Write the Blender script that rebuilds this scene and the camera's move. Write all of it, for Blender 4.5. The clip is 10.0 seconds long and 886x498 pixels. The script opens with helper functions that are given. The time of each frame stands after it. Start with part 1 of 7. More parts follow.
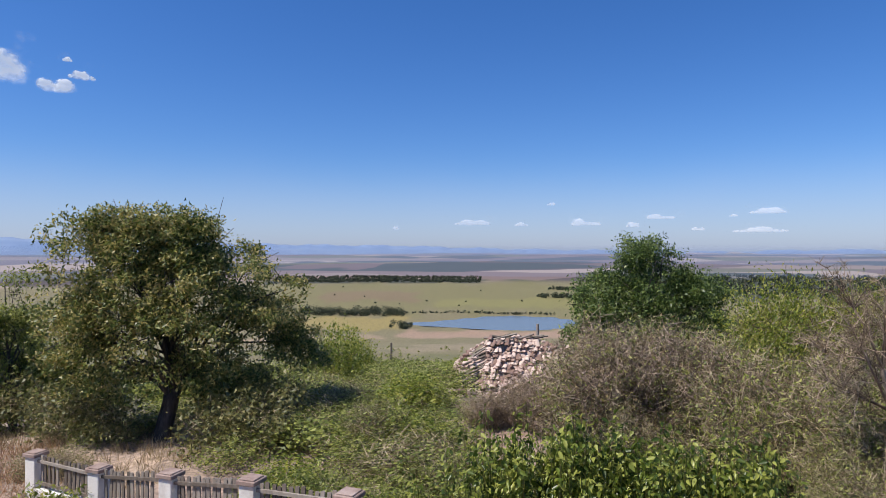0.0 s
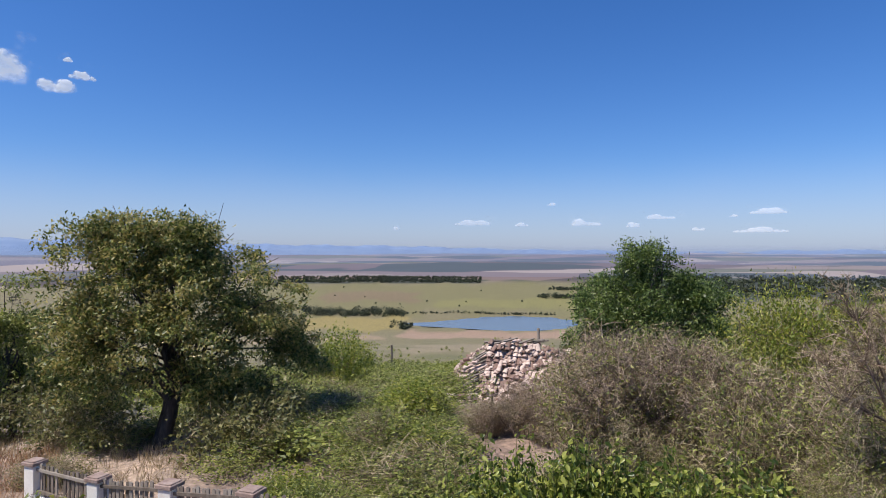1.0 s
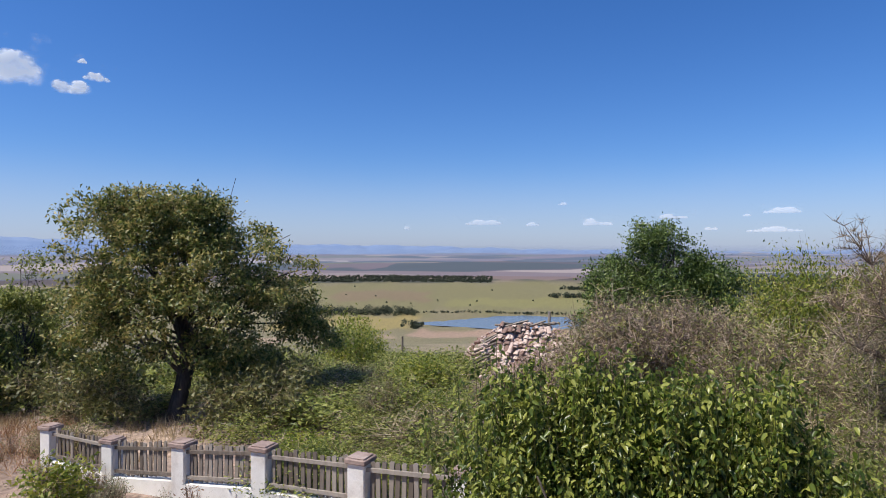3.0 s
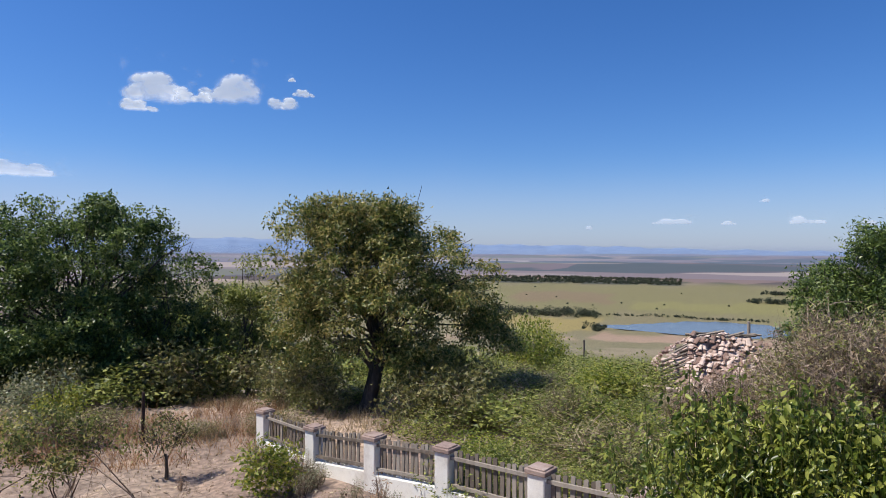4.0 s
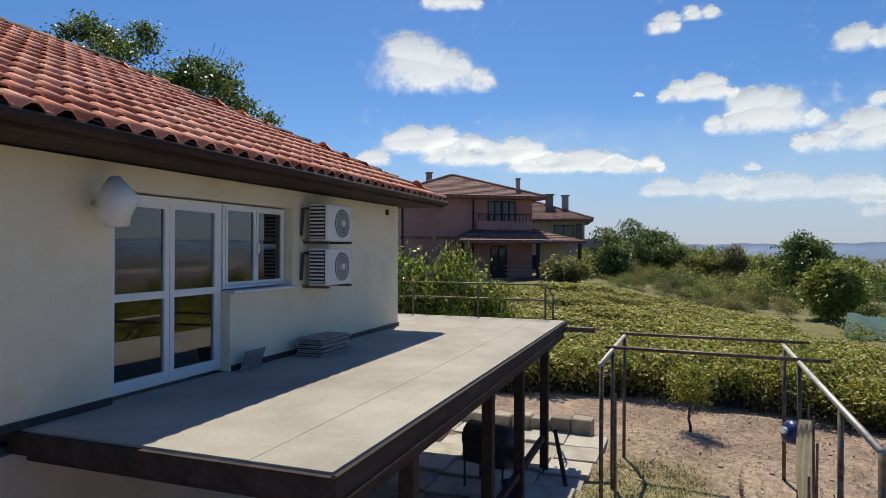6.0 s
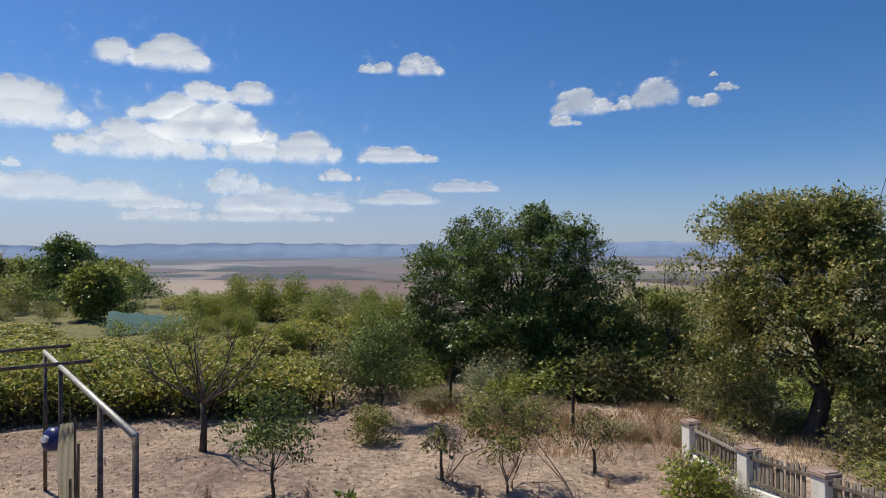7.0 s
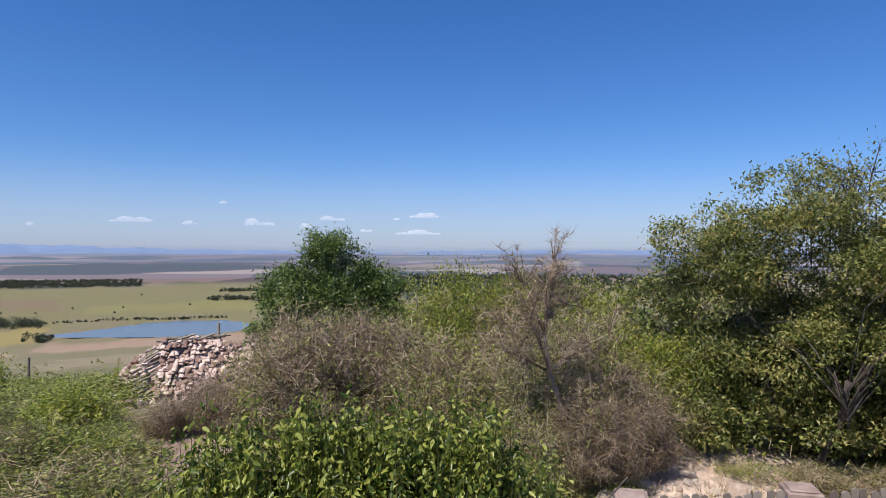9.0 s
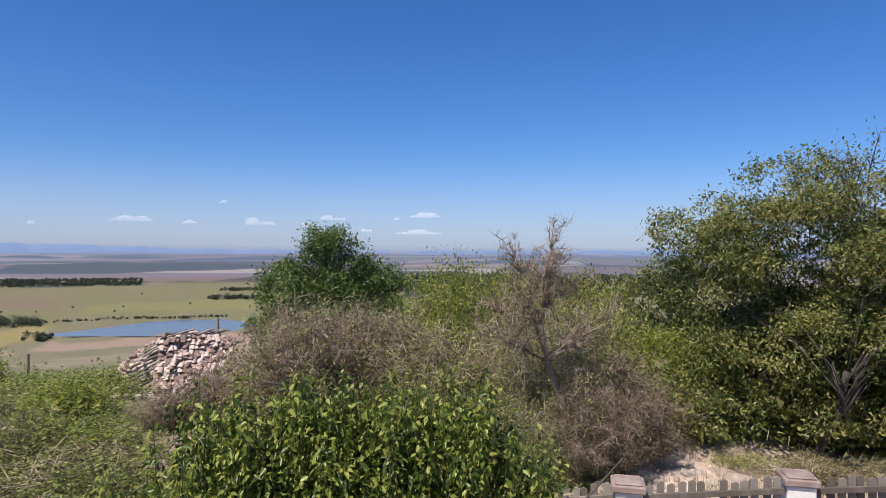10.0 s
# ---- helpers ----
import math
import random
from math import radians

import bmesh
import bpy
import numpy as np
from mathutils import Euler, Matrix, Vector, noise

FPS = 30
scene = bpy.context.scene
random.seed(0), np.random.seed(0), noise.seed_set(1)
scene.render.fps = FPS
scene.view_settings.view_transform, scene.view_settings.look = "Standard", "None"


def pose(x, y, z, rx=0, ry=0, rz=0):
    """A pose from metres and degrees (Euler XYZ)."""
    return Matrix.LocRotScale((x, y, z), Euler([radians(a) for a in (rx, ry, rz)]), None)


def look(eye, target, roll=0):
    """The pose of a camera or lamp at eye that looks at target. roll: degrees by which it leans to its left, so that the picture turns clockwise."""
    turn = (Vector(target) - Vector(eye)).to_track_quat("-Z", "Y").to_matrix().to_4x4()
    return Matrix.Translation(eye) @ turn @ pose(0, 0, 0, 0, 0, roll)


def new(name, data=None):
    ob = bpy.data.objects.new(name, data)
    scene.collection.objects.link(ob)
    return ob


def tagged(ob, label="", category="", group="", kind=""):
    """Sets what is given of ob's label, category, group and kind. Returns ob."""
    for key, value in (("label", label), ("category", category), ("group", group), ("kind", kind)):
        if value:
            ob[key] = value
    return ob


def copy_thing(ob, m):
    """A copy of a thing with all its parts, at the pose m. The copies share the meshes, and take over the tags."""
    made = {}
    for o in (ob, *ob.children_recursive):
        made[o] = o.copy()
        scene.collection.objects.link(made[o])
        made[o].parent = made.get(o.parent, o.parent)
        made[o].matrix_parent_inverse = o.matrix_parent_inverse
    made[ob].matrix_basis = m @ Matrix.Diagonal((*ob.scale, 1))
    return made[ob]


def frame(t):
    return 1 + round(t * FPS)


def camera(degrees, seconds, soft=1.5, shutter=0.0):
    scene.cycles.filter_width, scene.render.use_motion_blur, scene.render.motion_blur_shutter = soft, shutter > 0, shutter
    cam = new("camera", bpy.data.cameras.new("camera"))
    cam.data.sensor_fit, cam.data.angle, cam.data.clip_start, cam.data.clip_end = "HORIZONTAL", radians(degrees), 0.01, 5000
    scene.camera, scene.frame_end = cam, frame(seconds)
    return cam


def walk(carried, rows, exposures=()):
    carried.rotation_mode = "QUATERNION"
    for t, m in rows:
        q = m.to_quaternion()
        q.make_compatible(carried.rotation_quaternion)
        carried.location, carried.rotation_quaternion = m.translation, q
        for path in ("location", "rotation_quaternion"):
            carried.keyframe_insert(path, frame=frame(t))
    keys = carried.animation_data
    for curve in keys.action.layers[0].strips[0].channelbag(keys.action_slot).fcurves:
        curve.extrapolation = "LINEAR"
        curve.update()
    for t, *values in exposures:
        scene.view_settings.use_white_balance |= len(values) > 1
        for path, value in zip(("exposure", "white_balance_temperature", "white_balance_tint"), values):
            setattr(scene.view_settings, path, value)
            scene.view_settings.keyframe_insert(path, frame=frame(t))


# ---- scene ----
# The camera: a small drone that hovers over a garden, sinks, turns left and back
cam = camera(69.6, 10.0, soft=0.9)
PATH = [
    # t, x, y, z, yaw, pitch, roll
    (0.0, 0.13, -0.15, 4.64, 0.0, -0.11, 0.05),
    (0.5, 0.13, -0.11, 4.826, 0.01, -0.14, 0.08),
    (1.0, 0.125, -0.10, 4.778, 0.03, -0.09, 0.05),
    (1.2, 0.12, -0.10, 4.606, 0.16, -0.09, 0.0),
    (1.5, 0.115, -0.11, 4.26, 0.54, -0.09, -0.06),
    (2.0, 0.115, -0.13, 3.902, 0.83, -0.13, -0.06),
    (2.5, 0.12, -0.13, 3.92, 0.92, -0.12, 0.0),
    (3.0, 0.125, -0.125, 4.18, 1.0, -0.11, 0.04),
    (3.5, 0.125, -0.11, 4.285, 1.06, -0.10, 0.0),
    (4.0, 0.11, -0.06, 4.285, 17.13, -0.117, -0.15),
    (4.2, 0.105, -0.05, 4.28, 29.78, -0.10, -0.10),
    (4.5, 0.075, -0.04, 4.289, 49.6, -0.141, -0.15),
    (4.8, 0.035, -0.035, 4.295, 69.47, -0.17, -0.30),
    (5.0, 0.01, -0.03, 4.29, 82.8, -0.17, -0.28),
    (5.2, -0.02, -0.03, 4.285, 96.11, -0.165, -0.27),
    (5.35, -0.035, -0.03, 4.285, 105.6, -0.13, -0.28),
    (5.55, -0.06, -0.035, 4.287, 114.2, -0.09, -0.29),
    (5.77, -0.08, -0.04, 4.29, 117.0, -0.05, -0.30),
    (6.0, -0.09, -0.04, 4.292, 113.6, 0.0, -0.30),
    (6.15, -0.097, -0.045, 4.294, 108.3, 0.02, -0.30),
    (6.3, -0.10, -0.045, 4.295, 99.73, 0.045, -0.30),
    (6.5, -0.075, -0.035, 4.305, 86.78, 0.08, -0.12),
    (7.0, -0.02, -0.01, 4.305, 53.55, 0.22, 0.2),
    (7.5, -0.02, 0.05, 4.28, 20.38, 0.2, 0.3),
    (8.0, -0.13, 0.18, 4.305, -13.2, -0.02, -0.05),
    (8.2, -0.16, 0.20, 4.31, -23.28, -0.04, -0.15),
    (8.5, -0.18, 0.19, 4.31, -28.36, -0.01, -0.30),
    (9.0, -0.185, 0.185, 4.44, -28.7, -0.035, -0.20),
    (9.5, -0.17, 0.16, 4.568, -28.6, -0.02, -0.15),
    (10.0, -0.145, 0.18, 4.30, -28.67, -0.045, -0.35),
]
walk(cam, [(t, pose(x, y, z, 90 + p, r, yaw)) for t, x, y, z, yaw, p, r in PATH],
     exposures=[(0.0, 0.12, 6700, 10), (3.6, 0.12, 6700, 10), (4.6, 0.05, 7150, 5), (5.2, 0.0, 7600, 3), (6.4, -0.02, 7750, 3), (7.0, -0.14, 7300, 5), (7.5, 0.22, 7100, 8), (8.05, 0.24, 6850, 9), (8.6, 0.13, 6750, 10), (10.0, 0.12, 6700, 10)])

# ---- world and sun ----
SUN_AZ, SUN_EL = 112.0, 57.7


def toward(azimuth, elevation, distance=1.0):
    """The point in that direction: azimuth in degrees from +y towards -x."""
    a, e = radians(azimuth), radians(elevation)
    return Vector((-math.sin(a) * math.cos(e), math.cos(a) * math.cos(e), math.sin(e))) * distance


world = bpy.data.worlds.new("sky")
scene.world = world
world.use_nodes = True
wn = world.node_tree.nodes
sky = wn.new("ShaderNodeTexSky")
sky.sky_type = "NISHITA"
sky.sun_disc = False
sky.sun_elevation, sky.sun_rotation = radians(SUN_EL), radians(-SUN_AZ)
sky.altitude, sky.air_density, sky.dust_density, sky.ozone_density = 400, 1.0, 0.6, 3.0
tint = wn.new("ShaderNodeMix")
tint.data_type, tint.blend_type = "RGBA", "MULTIPLY"
tint.inputs[0].default_value = 1.0
tint.inputs[7].default_value = (0.73, 0.865, 1.20, 1)
world.node_tree.links.new(sky.outputs[0], tint.inputs[6])
rich = wn.new("ShaderNodeHueSaturation")
rich.inputs["Saturation"].default_value = 1.14
world.node_tree.links.new(tint.outputs[2], rich.inputs["Color"])
world.node_tree.links.new(rich.outputs[0], wn["Background"].inputs[0])
wn["Background"].inputs[1].default_value = 0.103
sun = new("sun", bpy.data.lights.new("sun", "SUN"))
sun.data.energy, sun.data.angle, sun.data.color = 5.0, radians(0.53), (1.0, 0.95, 0.88)
sun.matrix_world = look(toward(SUN_AZ, SUN_EL, 60), (0, 0, 0))

# ---- materials ----


def material(name, colours, scale=4.0, rough=0.85, bump=0.0, bump_scale=None, island=0.0, objects=0.0,
             translucent=0.0, metallic=0.0, detail=6.0, stretch=(1, 1, 1), fine=0.0, fine_scale=60.0, attribute="", emit=0.0):
    """A surface whose colour runs through the list of colours by a noise, with optional variation by
    island or by object, fine grain, bump, and light passing through thin leaves."""
    m = bpy.data.materials.new(name)
    m.use_nodes = True
    n, l = m.node_tree.nodes, m.node_tree.links
    b = n["Principled BSDF"]
    b.inputs["Roughness"].default_value, b.inputs["Metallic"].default_value = rough, metallic
    pos = n.new("ShaderNodeNewGeometry") if not objects else None
    co = n.new("ShaderNodeTexCoord")
    mp = n.new("ShaderNodeMapping")
    mp.inputs["Scale"].default_value = stretch
    l.new(co.outputs["Object"], mp.inputs[0])
    tex = n.new("ShaderNodeTexNoise")
    tex.inputs["Scale"].default_value, tex.inputs["Detail"].default_value, tex.inputs["Roughness"].default_value = scale, detail, 0.62
    l.new(mp.outputs[0], tex.inputs["Vector"])
    ramp = n.new("ShaderNodeValToRGB")
    els = ramp.color_ramp.elements
    while len(els) < len(colours):
        els.new(0.5)
    for i, c in enumerate(colours):
        els[i].position = 0.3 + 0.4 * i / max(1, len(colours) - 1)
        els[i].color = (*c, 1)
    value = tex.outputs["Fac"]
    for amount, kind in ((island, "island"), (objects, "object")):
        if amount:
            src = n.new("ShaderNodeNewGeometry").outputs["Random Per Island"] if kind == "island" else n.new("ShaderNodeObjectInfo").outputs["Random"]
            mul = n.new("ShaderNodeMath")
            mul.operation = "MULTIPLY_ADD"
            l.new(src, mul.inputs[0])
            mul.inputs[1].default_value = amount
            add = n.new("ShaderNodeMath")
            add.operation = "ADD"
            l.new(value, add.inputs[0])
            add.inputs[1].default_value = -0.5 * amount
            l.new(add.outputs[0], mul.inputs[2])
            value = mul.outputs[0]
    l.new(value, ramp.inputs[0])
    colour = ramp.outputs[0]
    if attribute:
        at = n.new("ShaderNodeAttribute")
        at.attribute_name = attribute
        mix = n.new("ShaderNodeMix")
        mix.data_type, mix.blend_type = "RGBA", "MULTIPLY"
        mix.inputs[0].default_value = 1.0
        l.new(at.outputs["Color"], mix.inputs[6])
        l.new(colour, mix.inputs[7])
        colour = mix.outputs[2]
    if fine:
        t2 = n.new("ShaderNodeTexNoise")
        t2.inputs["Scale"].default_value, t2.inputs["Detail"].default_value = fine_scale, 4
        l.new(mp.outputs[0], t2.inputs["Vector"])
        r2 = n.new("ShaderNodeMapRange")
        r2.inputs[1].default_value, r2.inputs[2].default_value = 0.3, 0.7
        r2.inputs[3].default_value, r2.inputs[4].default_value = 1 - fine, 1 + fine
        l.new(t2.outputs["Fac"], r2.inputs[0])
        mix = n.new("ShaderNodeMix")
        mix.data_type, mix.blend_type = "RGBA", "MULTIPLY"
        mix.inputs[0].default_value = 1.0
        l.new(colour, mix.inputs[6])
        l.new(r2.outputs[0], mix.inputs[7])
        colour = mix.outputs[2]
    l.new(colour, b.inputs["Base Color"])
    if emit:
        l.new(colour, b.inputs["Emission Color"])
        b.inputs["Emission Strength"].default_value = emit
    if bump:
        t3 = n.new("ShaderNodeTexNoise")
        t3.inputs["Scale"].default_value, t3.inputs["Detail"].default_value = bump_scale or scale * 4, 5
        l.new(mp.outputs[0], t3.inputs["Vector"])
        bp = n.new("ShaderNodeBump")
        bp.inputs["Strength"].default_value, bp.inputs["Distance"].default_value = 0.6, bump
        l.new(t3.outputs["Fac"], bp.inputs["Height"])
        l.new(bp.outputs[0], b.inputs["Normal"])
    if translucent:
        tr = n.new("ShaderNodeBsdfTranslucent")
        l.new(colour, tr.inputs["Color"])
        mx = n.new("ShaderNodeMixShader")
        mx.inputs[0].default_value = translucent
        l.new(b.outputs[0], mx.inputs[1])
        l.new(tr.outputs[0], mx.inputs[2])
        l.new(mx.outputs[0], n["Material Output"].inputs["Surface"])
    return m


def leaf_material(name, colours, rough=0.5, translucent=0.4):
    return material(name, colours, scale=0.9, rough=rough, island=0.75, translucent=translucent, detail=3)


M_WALNUT = leaf_material("walnut_leaf", [(0.085, 0.115, 0.026), (0.19, 0.225, 0.055), (0.30, 0.315, 0.09), (0.44, 0.37, 0.13)], 0.45, 0.43)
M_WALNUT_DARK = leaf_material("dark_leaf", [(0.04, 0.075, 0.016), (0.105, 0.165, 0.034), (0.22, 0.285, 0.075)], 0.42, 0.38)
M_BRIGHT = leaf_material("bright_leaf", [(0.06, 0.10, 0.017), (0.175, 0.235, 0.036), (0.42, 0.445, 0.10)], 0.34, 0.48)
M_SCRUB = leaf_material("scrub_leaf", [(0.115, 0.145, 0.03), (0.235, 0.275, 0.052), (0.41, 0.425, 0.115)])
M_OLIVE = leaf_material("olive_leaf", [(0.11, 0.118, 0.04), (0.20, 0.205, 0.066), (0.32, 0.285, 0.115)])
M_GARDEN = leaf_material("dusty_tree_leaf", [(0.09, 0.12, 0.03), (0.185, 0.22, 0.055), (0.29, 0.31, 0.09), (0.42, 0.38, 0.13)], 0.5, 0.5)
M_YELLOW = leaf_material("yellow_green_leaf", [(0.125, 0.17, 0.022), (0.25, 0.30, 0.036), (0.40, 0.39, 0.07)], 0.5, 0.42)
M_VINE = leaf_material("vine_leaf", [(0.13, 0.17, 0.03), (0.31, 0.36, 0.058), (0.51, 0.49, 0.105), (0.42, 0.33, 0.10)], 0.55, 0.38)
M_SILVER = leaf_material("grey_green_leaf", [(0.175, 0.208, 0.112), (0.280, 0.304, 0.168), (0.420, 0.416, 0.252)])
M_DULL = leaf_material("dull_leaf", [(0.12, 0.105, 0.05), (0.21, 0.165, 0.08), (0.34, 0.25, 0.125)])
M_RUST = leaf_material("withered_leaf", [(0.25, 0.13, 0.07), (0.40, 0.225, 0.12), (0.52, 0.34, 0.19)])
M_FAR = material("far_wood_leaf", [(0.028, 0.038, 0.022), (0.045, 0.058, 0.032), (0.075, 0.088, 0.045)], 0.05, 0.9, island=0.6)
M_HIP = material("mossy_hip_tile", [(0.07, 0.04, 0.04), (0.20, 0.10, 0.075), (0.42, 0.2, 0.14)], 7, 0.9, island=0.6)
M_LITTER = material("dry_litter", [(0.14, 0.09, 0.06), (0.30, 0.22, 0.14), (0.52, 0.43, 0.30)], 3, 0.9, island=0.9)
M_BARK = material("bark", [(0.03, 0.024, 0.02), (0.075, 0.06, 0.05), (0.13, 0.11, 0.09)], 9, 0.9, 0.01, stretch=(1, 1, 0.25))
M_PALE_BARK = material("pale_bark", [(0.12, 0.10, 0.075), (0.22, 0.19, 0.14), (0.3, 0.27, 0.2)], 9, 0.9, 0.006, stretch=(1, 1, 0.3))
M_TWIG = material("dry_twig", [(0.125, 0.088, 0.052), (0.265, 0.203, 0.124), (0.46, 0.375, 0.25)], 2.0, 0.9, island=0.8)
M_TWIG_RED = material("reddish_twig", [(0.13, 0.088, 0.064), (0.265, 0.192, 0.142), (0.44, 0.34, 0.26)], 2.0, 0.9, island=0.8)
M_STRAW = material("straw", [(0.22, 0.15, 0.08), (0.36, 0.27, 0.15), (0.48, 0.39, 0.24)], 2.0, 0.8, island=0.8, translucent=0.25)
M_GRASS = material("green_grass", [(0.08, 0.11, 0.02), (0.14, 0.17, 0.04), (0.25, 0.23, 0.08)], 2.0, 0.7, island=0.8, translucent=0.25)
M_GROUND = material("earth", [(0.62, 0.60, 0.58), (0.95, 0.95, 0.95), (1.25, 1.22, 1.15)], 1.1, 0.95, 0.06, 7.0, attribute="cover", fine=0.42, fine_scale=8.0, detail=12)
M_RUBBLE = material("rubble", [(0.36, 0.27, 0.21), (0.52, 0.42, 0.34), (0.64, 0.55, 0.46)], 5, 0.95, 0.02, 30, objects=0.6)
M_PLASTER = material("old_white_plaster", [(0.55, 0.50, 0.44), (0.78, 0.75, 0.70), (0.84, 0.82, 0.78)], 2.2, 0.9, 0.006, 30, fine=0.05)
M_CAP = material("terracotta_cap", [(0.22, 0.15, 0.125), (0.32, 0.235, 0.20), (0.42, 0.33, 0.29)], 6, 0.9, 0.006, 40)
M_GREYWOOD = material("weathered_wood", [(0.12, 0.095, 0.075), (0.21, 0.175, 0.145), (0.31, 0.27, 0.23)], 6, 0.85, 0.004, 30, objects=0.5, stretch=(1, 1, 0.15))
M_HOUSE = material("cream_render", [(0.70, 0.61, 0.44), (0.79, 0.71, 0.54), (0.82, 0.75, 0.59)], 1.2, 0.9, 0.003, 90, fine=0.05)
M_HOUSE_LOW = material("grey_render", [(0.38, 0.36, 0.33), (0.5, 0.47, 0.43)], 1.2, 0.9, 0.003, 60)
M_TERRACE = material("grey_screed", [(0.27, 0.245, 0.215), (0.34, 0.315, 0.28), (0.41, 0.38, 0.34)], 0.9, 0.85, 0.002, 60, fine=0.06, fine_scale=25)
M_BROWN = material("dark_brown_timber", [(0.02, 0.012, 0.01), (0.038, 0.022, 0.018), (0.06, 0.038, 0.03)], 6, 0.92, 0.003, 30, stretch=(0.2, 1, 1))
M_TILE = material("clay_tile", [(0.52, 0.15, 0.085), (0.78, 0.28, 0.165), (0.87, 0.39, 0.25)], 5, 0.8, 0.003, 40, objects=0.5, fine=0.1)
M_TILE_JOINED = material("clay_tile_joined", [(0.52, 0.15, 0.085), (0.78, 0.28, 0.165), (0.87, 0.39, 0.25)], 5, 0.8, 0.003, 40, island=0.5, fine=0.1)
M_MORTAR = material("mossy_mortar", [(0.05, 0.035, 0.03), (0.12, 0.08, 0.065), (0.2, 0.14, 0.11)], 9, 0.95, 0.01)
M_PVC = material("white_pvc", [(0.74, 0.75, 0.76), (0.8, 0.8, 0.8)], 2, 0.35)
M_UNIT = material("white_metal", [(0.66, 0.64, 0.60), (0.76, 0.75, 0.72)], 3, 0.45)
M_GRILLE = material("grey_fan_grille", [(0.10, 0.10, 0.11), (0.20, 0.20, 0.21)], 30, 0.5)
M_DARK = material("dark_grille", [(0.02, 0.02, 0.022), (0.045, 0.045, 0.05)], 12, 0.6)
M_STEEL = material("rusty_pipe", [(0.06, 0.045, 0.035), (0.13, 0.10, 0.08), (0.22, 0.18, 0.15)], 8, 0.6, 0.001, metallic=0.35)
M_GALV = material("pale_pipe", [(0.3, 0.28, 0.25), (0.46, 0.43, 0.39), (0.55, 0.52, 0.47)], 6, 0.5, metallic=0.4)
M_PAVING = material("concrete_slab", [(0.29, 0.26, 0.23), (0.38, 0.35, 0.315), (0.46, 0.43, 0.39)], 2, 0.9, 0.004, 40, objects=0.4)
M_BLOCK = material("stone_block", [(0.2, 0.17, 0.14), (0.33, 0.29, 0.24), (0.42, 0.38, 0.32)], 4, 0.95, 0.01, objects=0.5)
M_PINK = material("pinkish_brown_render", [(0.33, 0.16, 0.148), (0.42, 0.212, 0.192), (0.48, 0.26, 0.235)], 0.6, 0.9, fine=0.06, fine_scale=8)
M_BEIGE = material("beige_render", [(0.45, 0.36, 0.26), (0.55, 0.45, 0.33)], 0.7, 0.9)
M_ROOF2 = material("brown_roof_tile", [(0.12, 0.058, 0.05), (0.19, 0.10, 0.085), (0.27, 0.155, 0.135)], 3, 0.9, island=0.5, fine=0.25, fine_scale=6)
M_BLUE = material("blue_plastic", [(0.015, 0.02, 0.12), (0.03, 0.04, 0.2)], 5, 0.35)
M_CLOTH = material("off_white_cloth", [(0.5, 0.45, 0.33), (0.66, 0.6, 0.46)], 5, 0.9, translucent=0.3)
M_FOIL = material("grey_sheet", [(0.16, 0.16, 0.17), (0.28, 0.28, 0.29)], 8, 0.5)
M_NET = material("teal_shade_net", [(0.045, 0.125, 0.125), (0.075, 0.175, 0.17)], 2, 0.8, translucent=0.3)
M_TUNNEL = material("pale_green_film", [(0.5, 0.6, 0.5), (0.66, 0.72, 0.66)], 2, 0.5)
M_RUIN = material("pinkish_rubble_stone", [(0.24, 0.155, 0.125), (0.45, 0.33, 0.28), (0.64, 0.50, 0.43)], 4, 0.95, 0.01, objects=1.0)
M_CHAR = material("grey_rotten_beam", [(0.06, 0.05, 0.042), (0.16, 0.135, 0.115), (0.29, 0.25, 0.215)], 6, 0.9, stretch=(1, 1, 0.2), objects=0.6)
M_CURTAIN = material("white_curtain", [(0.5, 0.5, 0.52), (0.7, 0.7, 0.72)], 3, 0.9, translucent=0.3)
# Woodland colour shifted to blue: the haze is put into the base colour.
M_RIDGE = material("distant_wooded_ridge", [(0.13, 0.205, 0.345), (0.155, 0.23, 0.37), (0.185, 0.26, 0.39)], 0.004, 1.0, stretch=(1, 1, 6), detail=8)


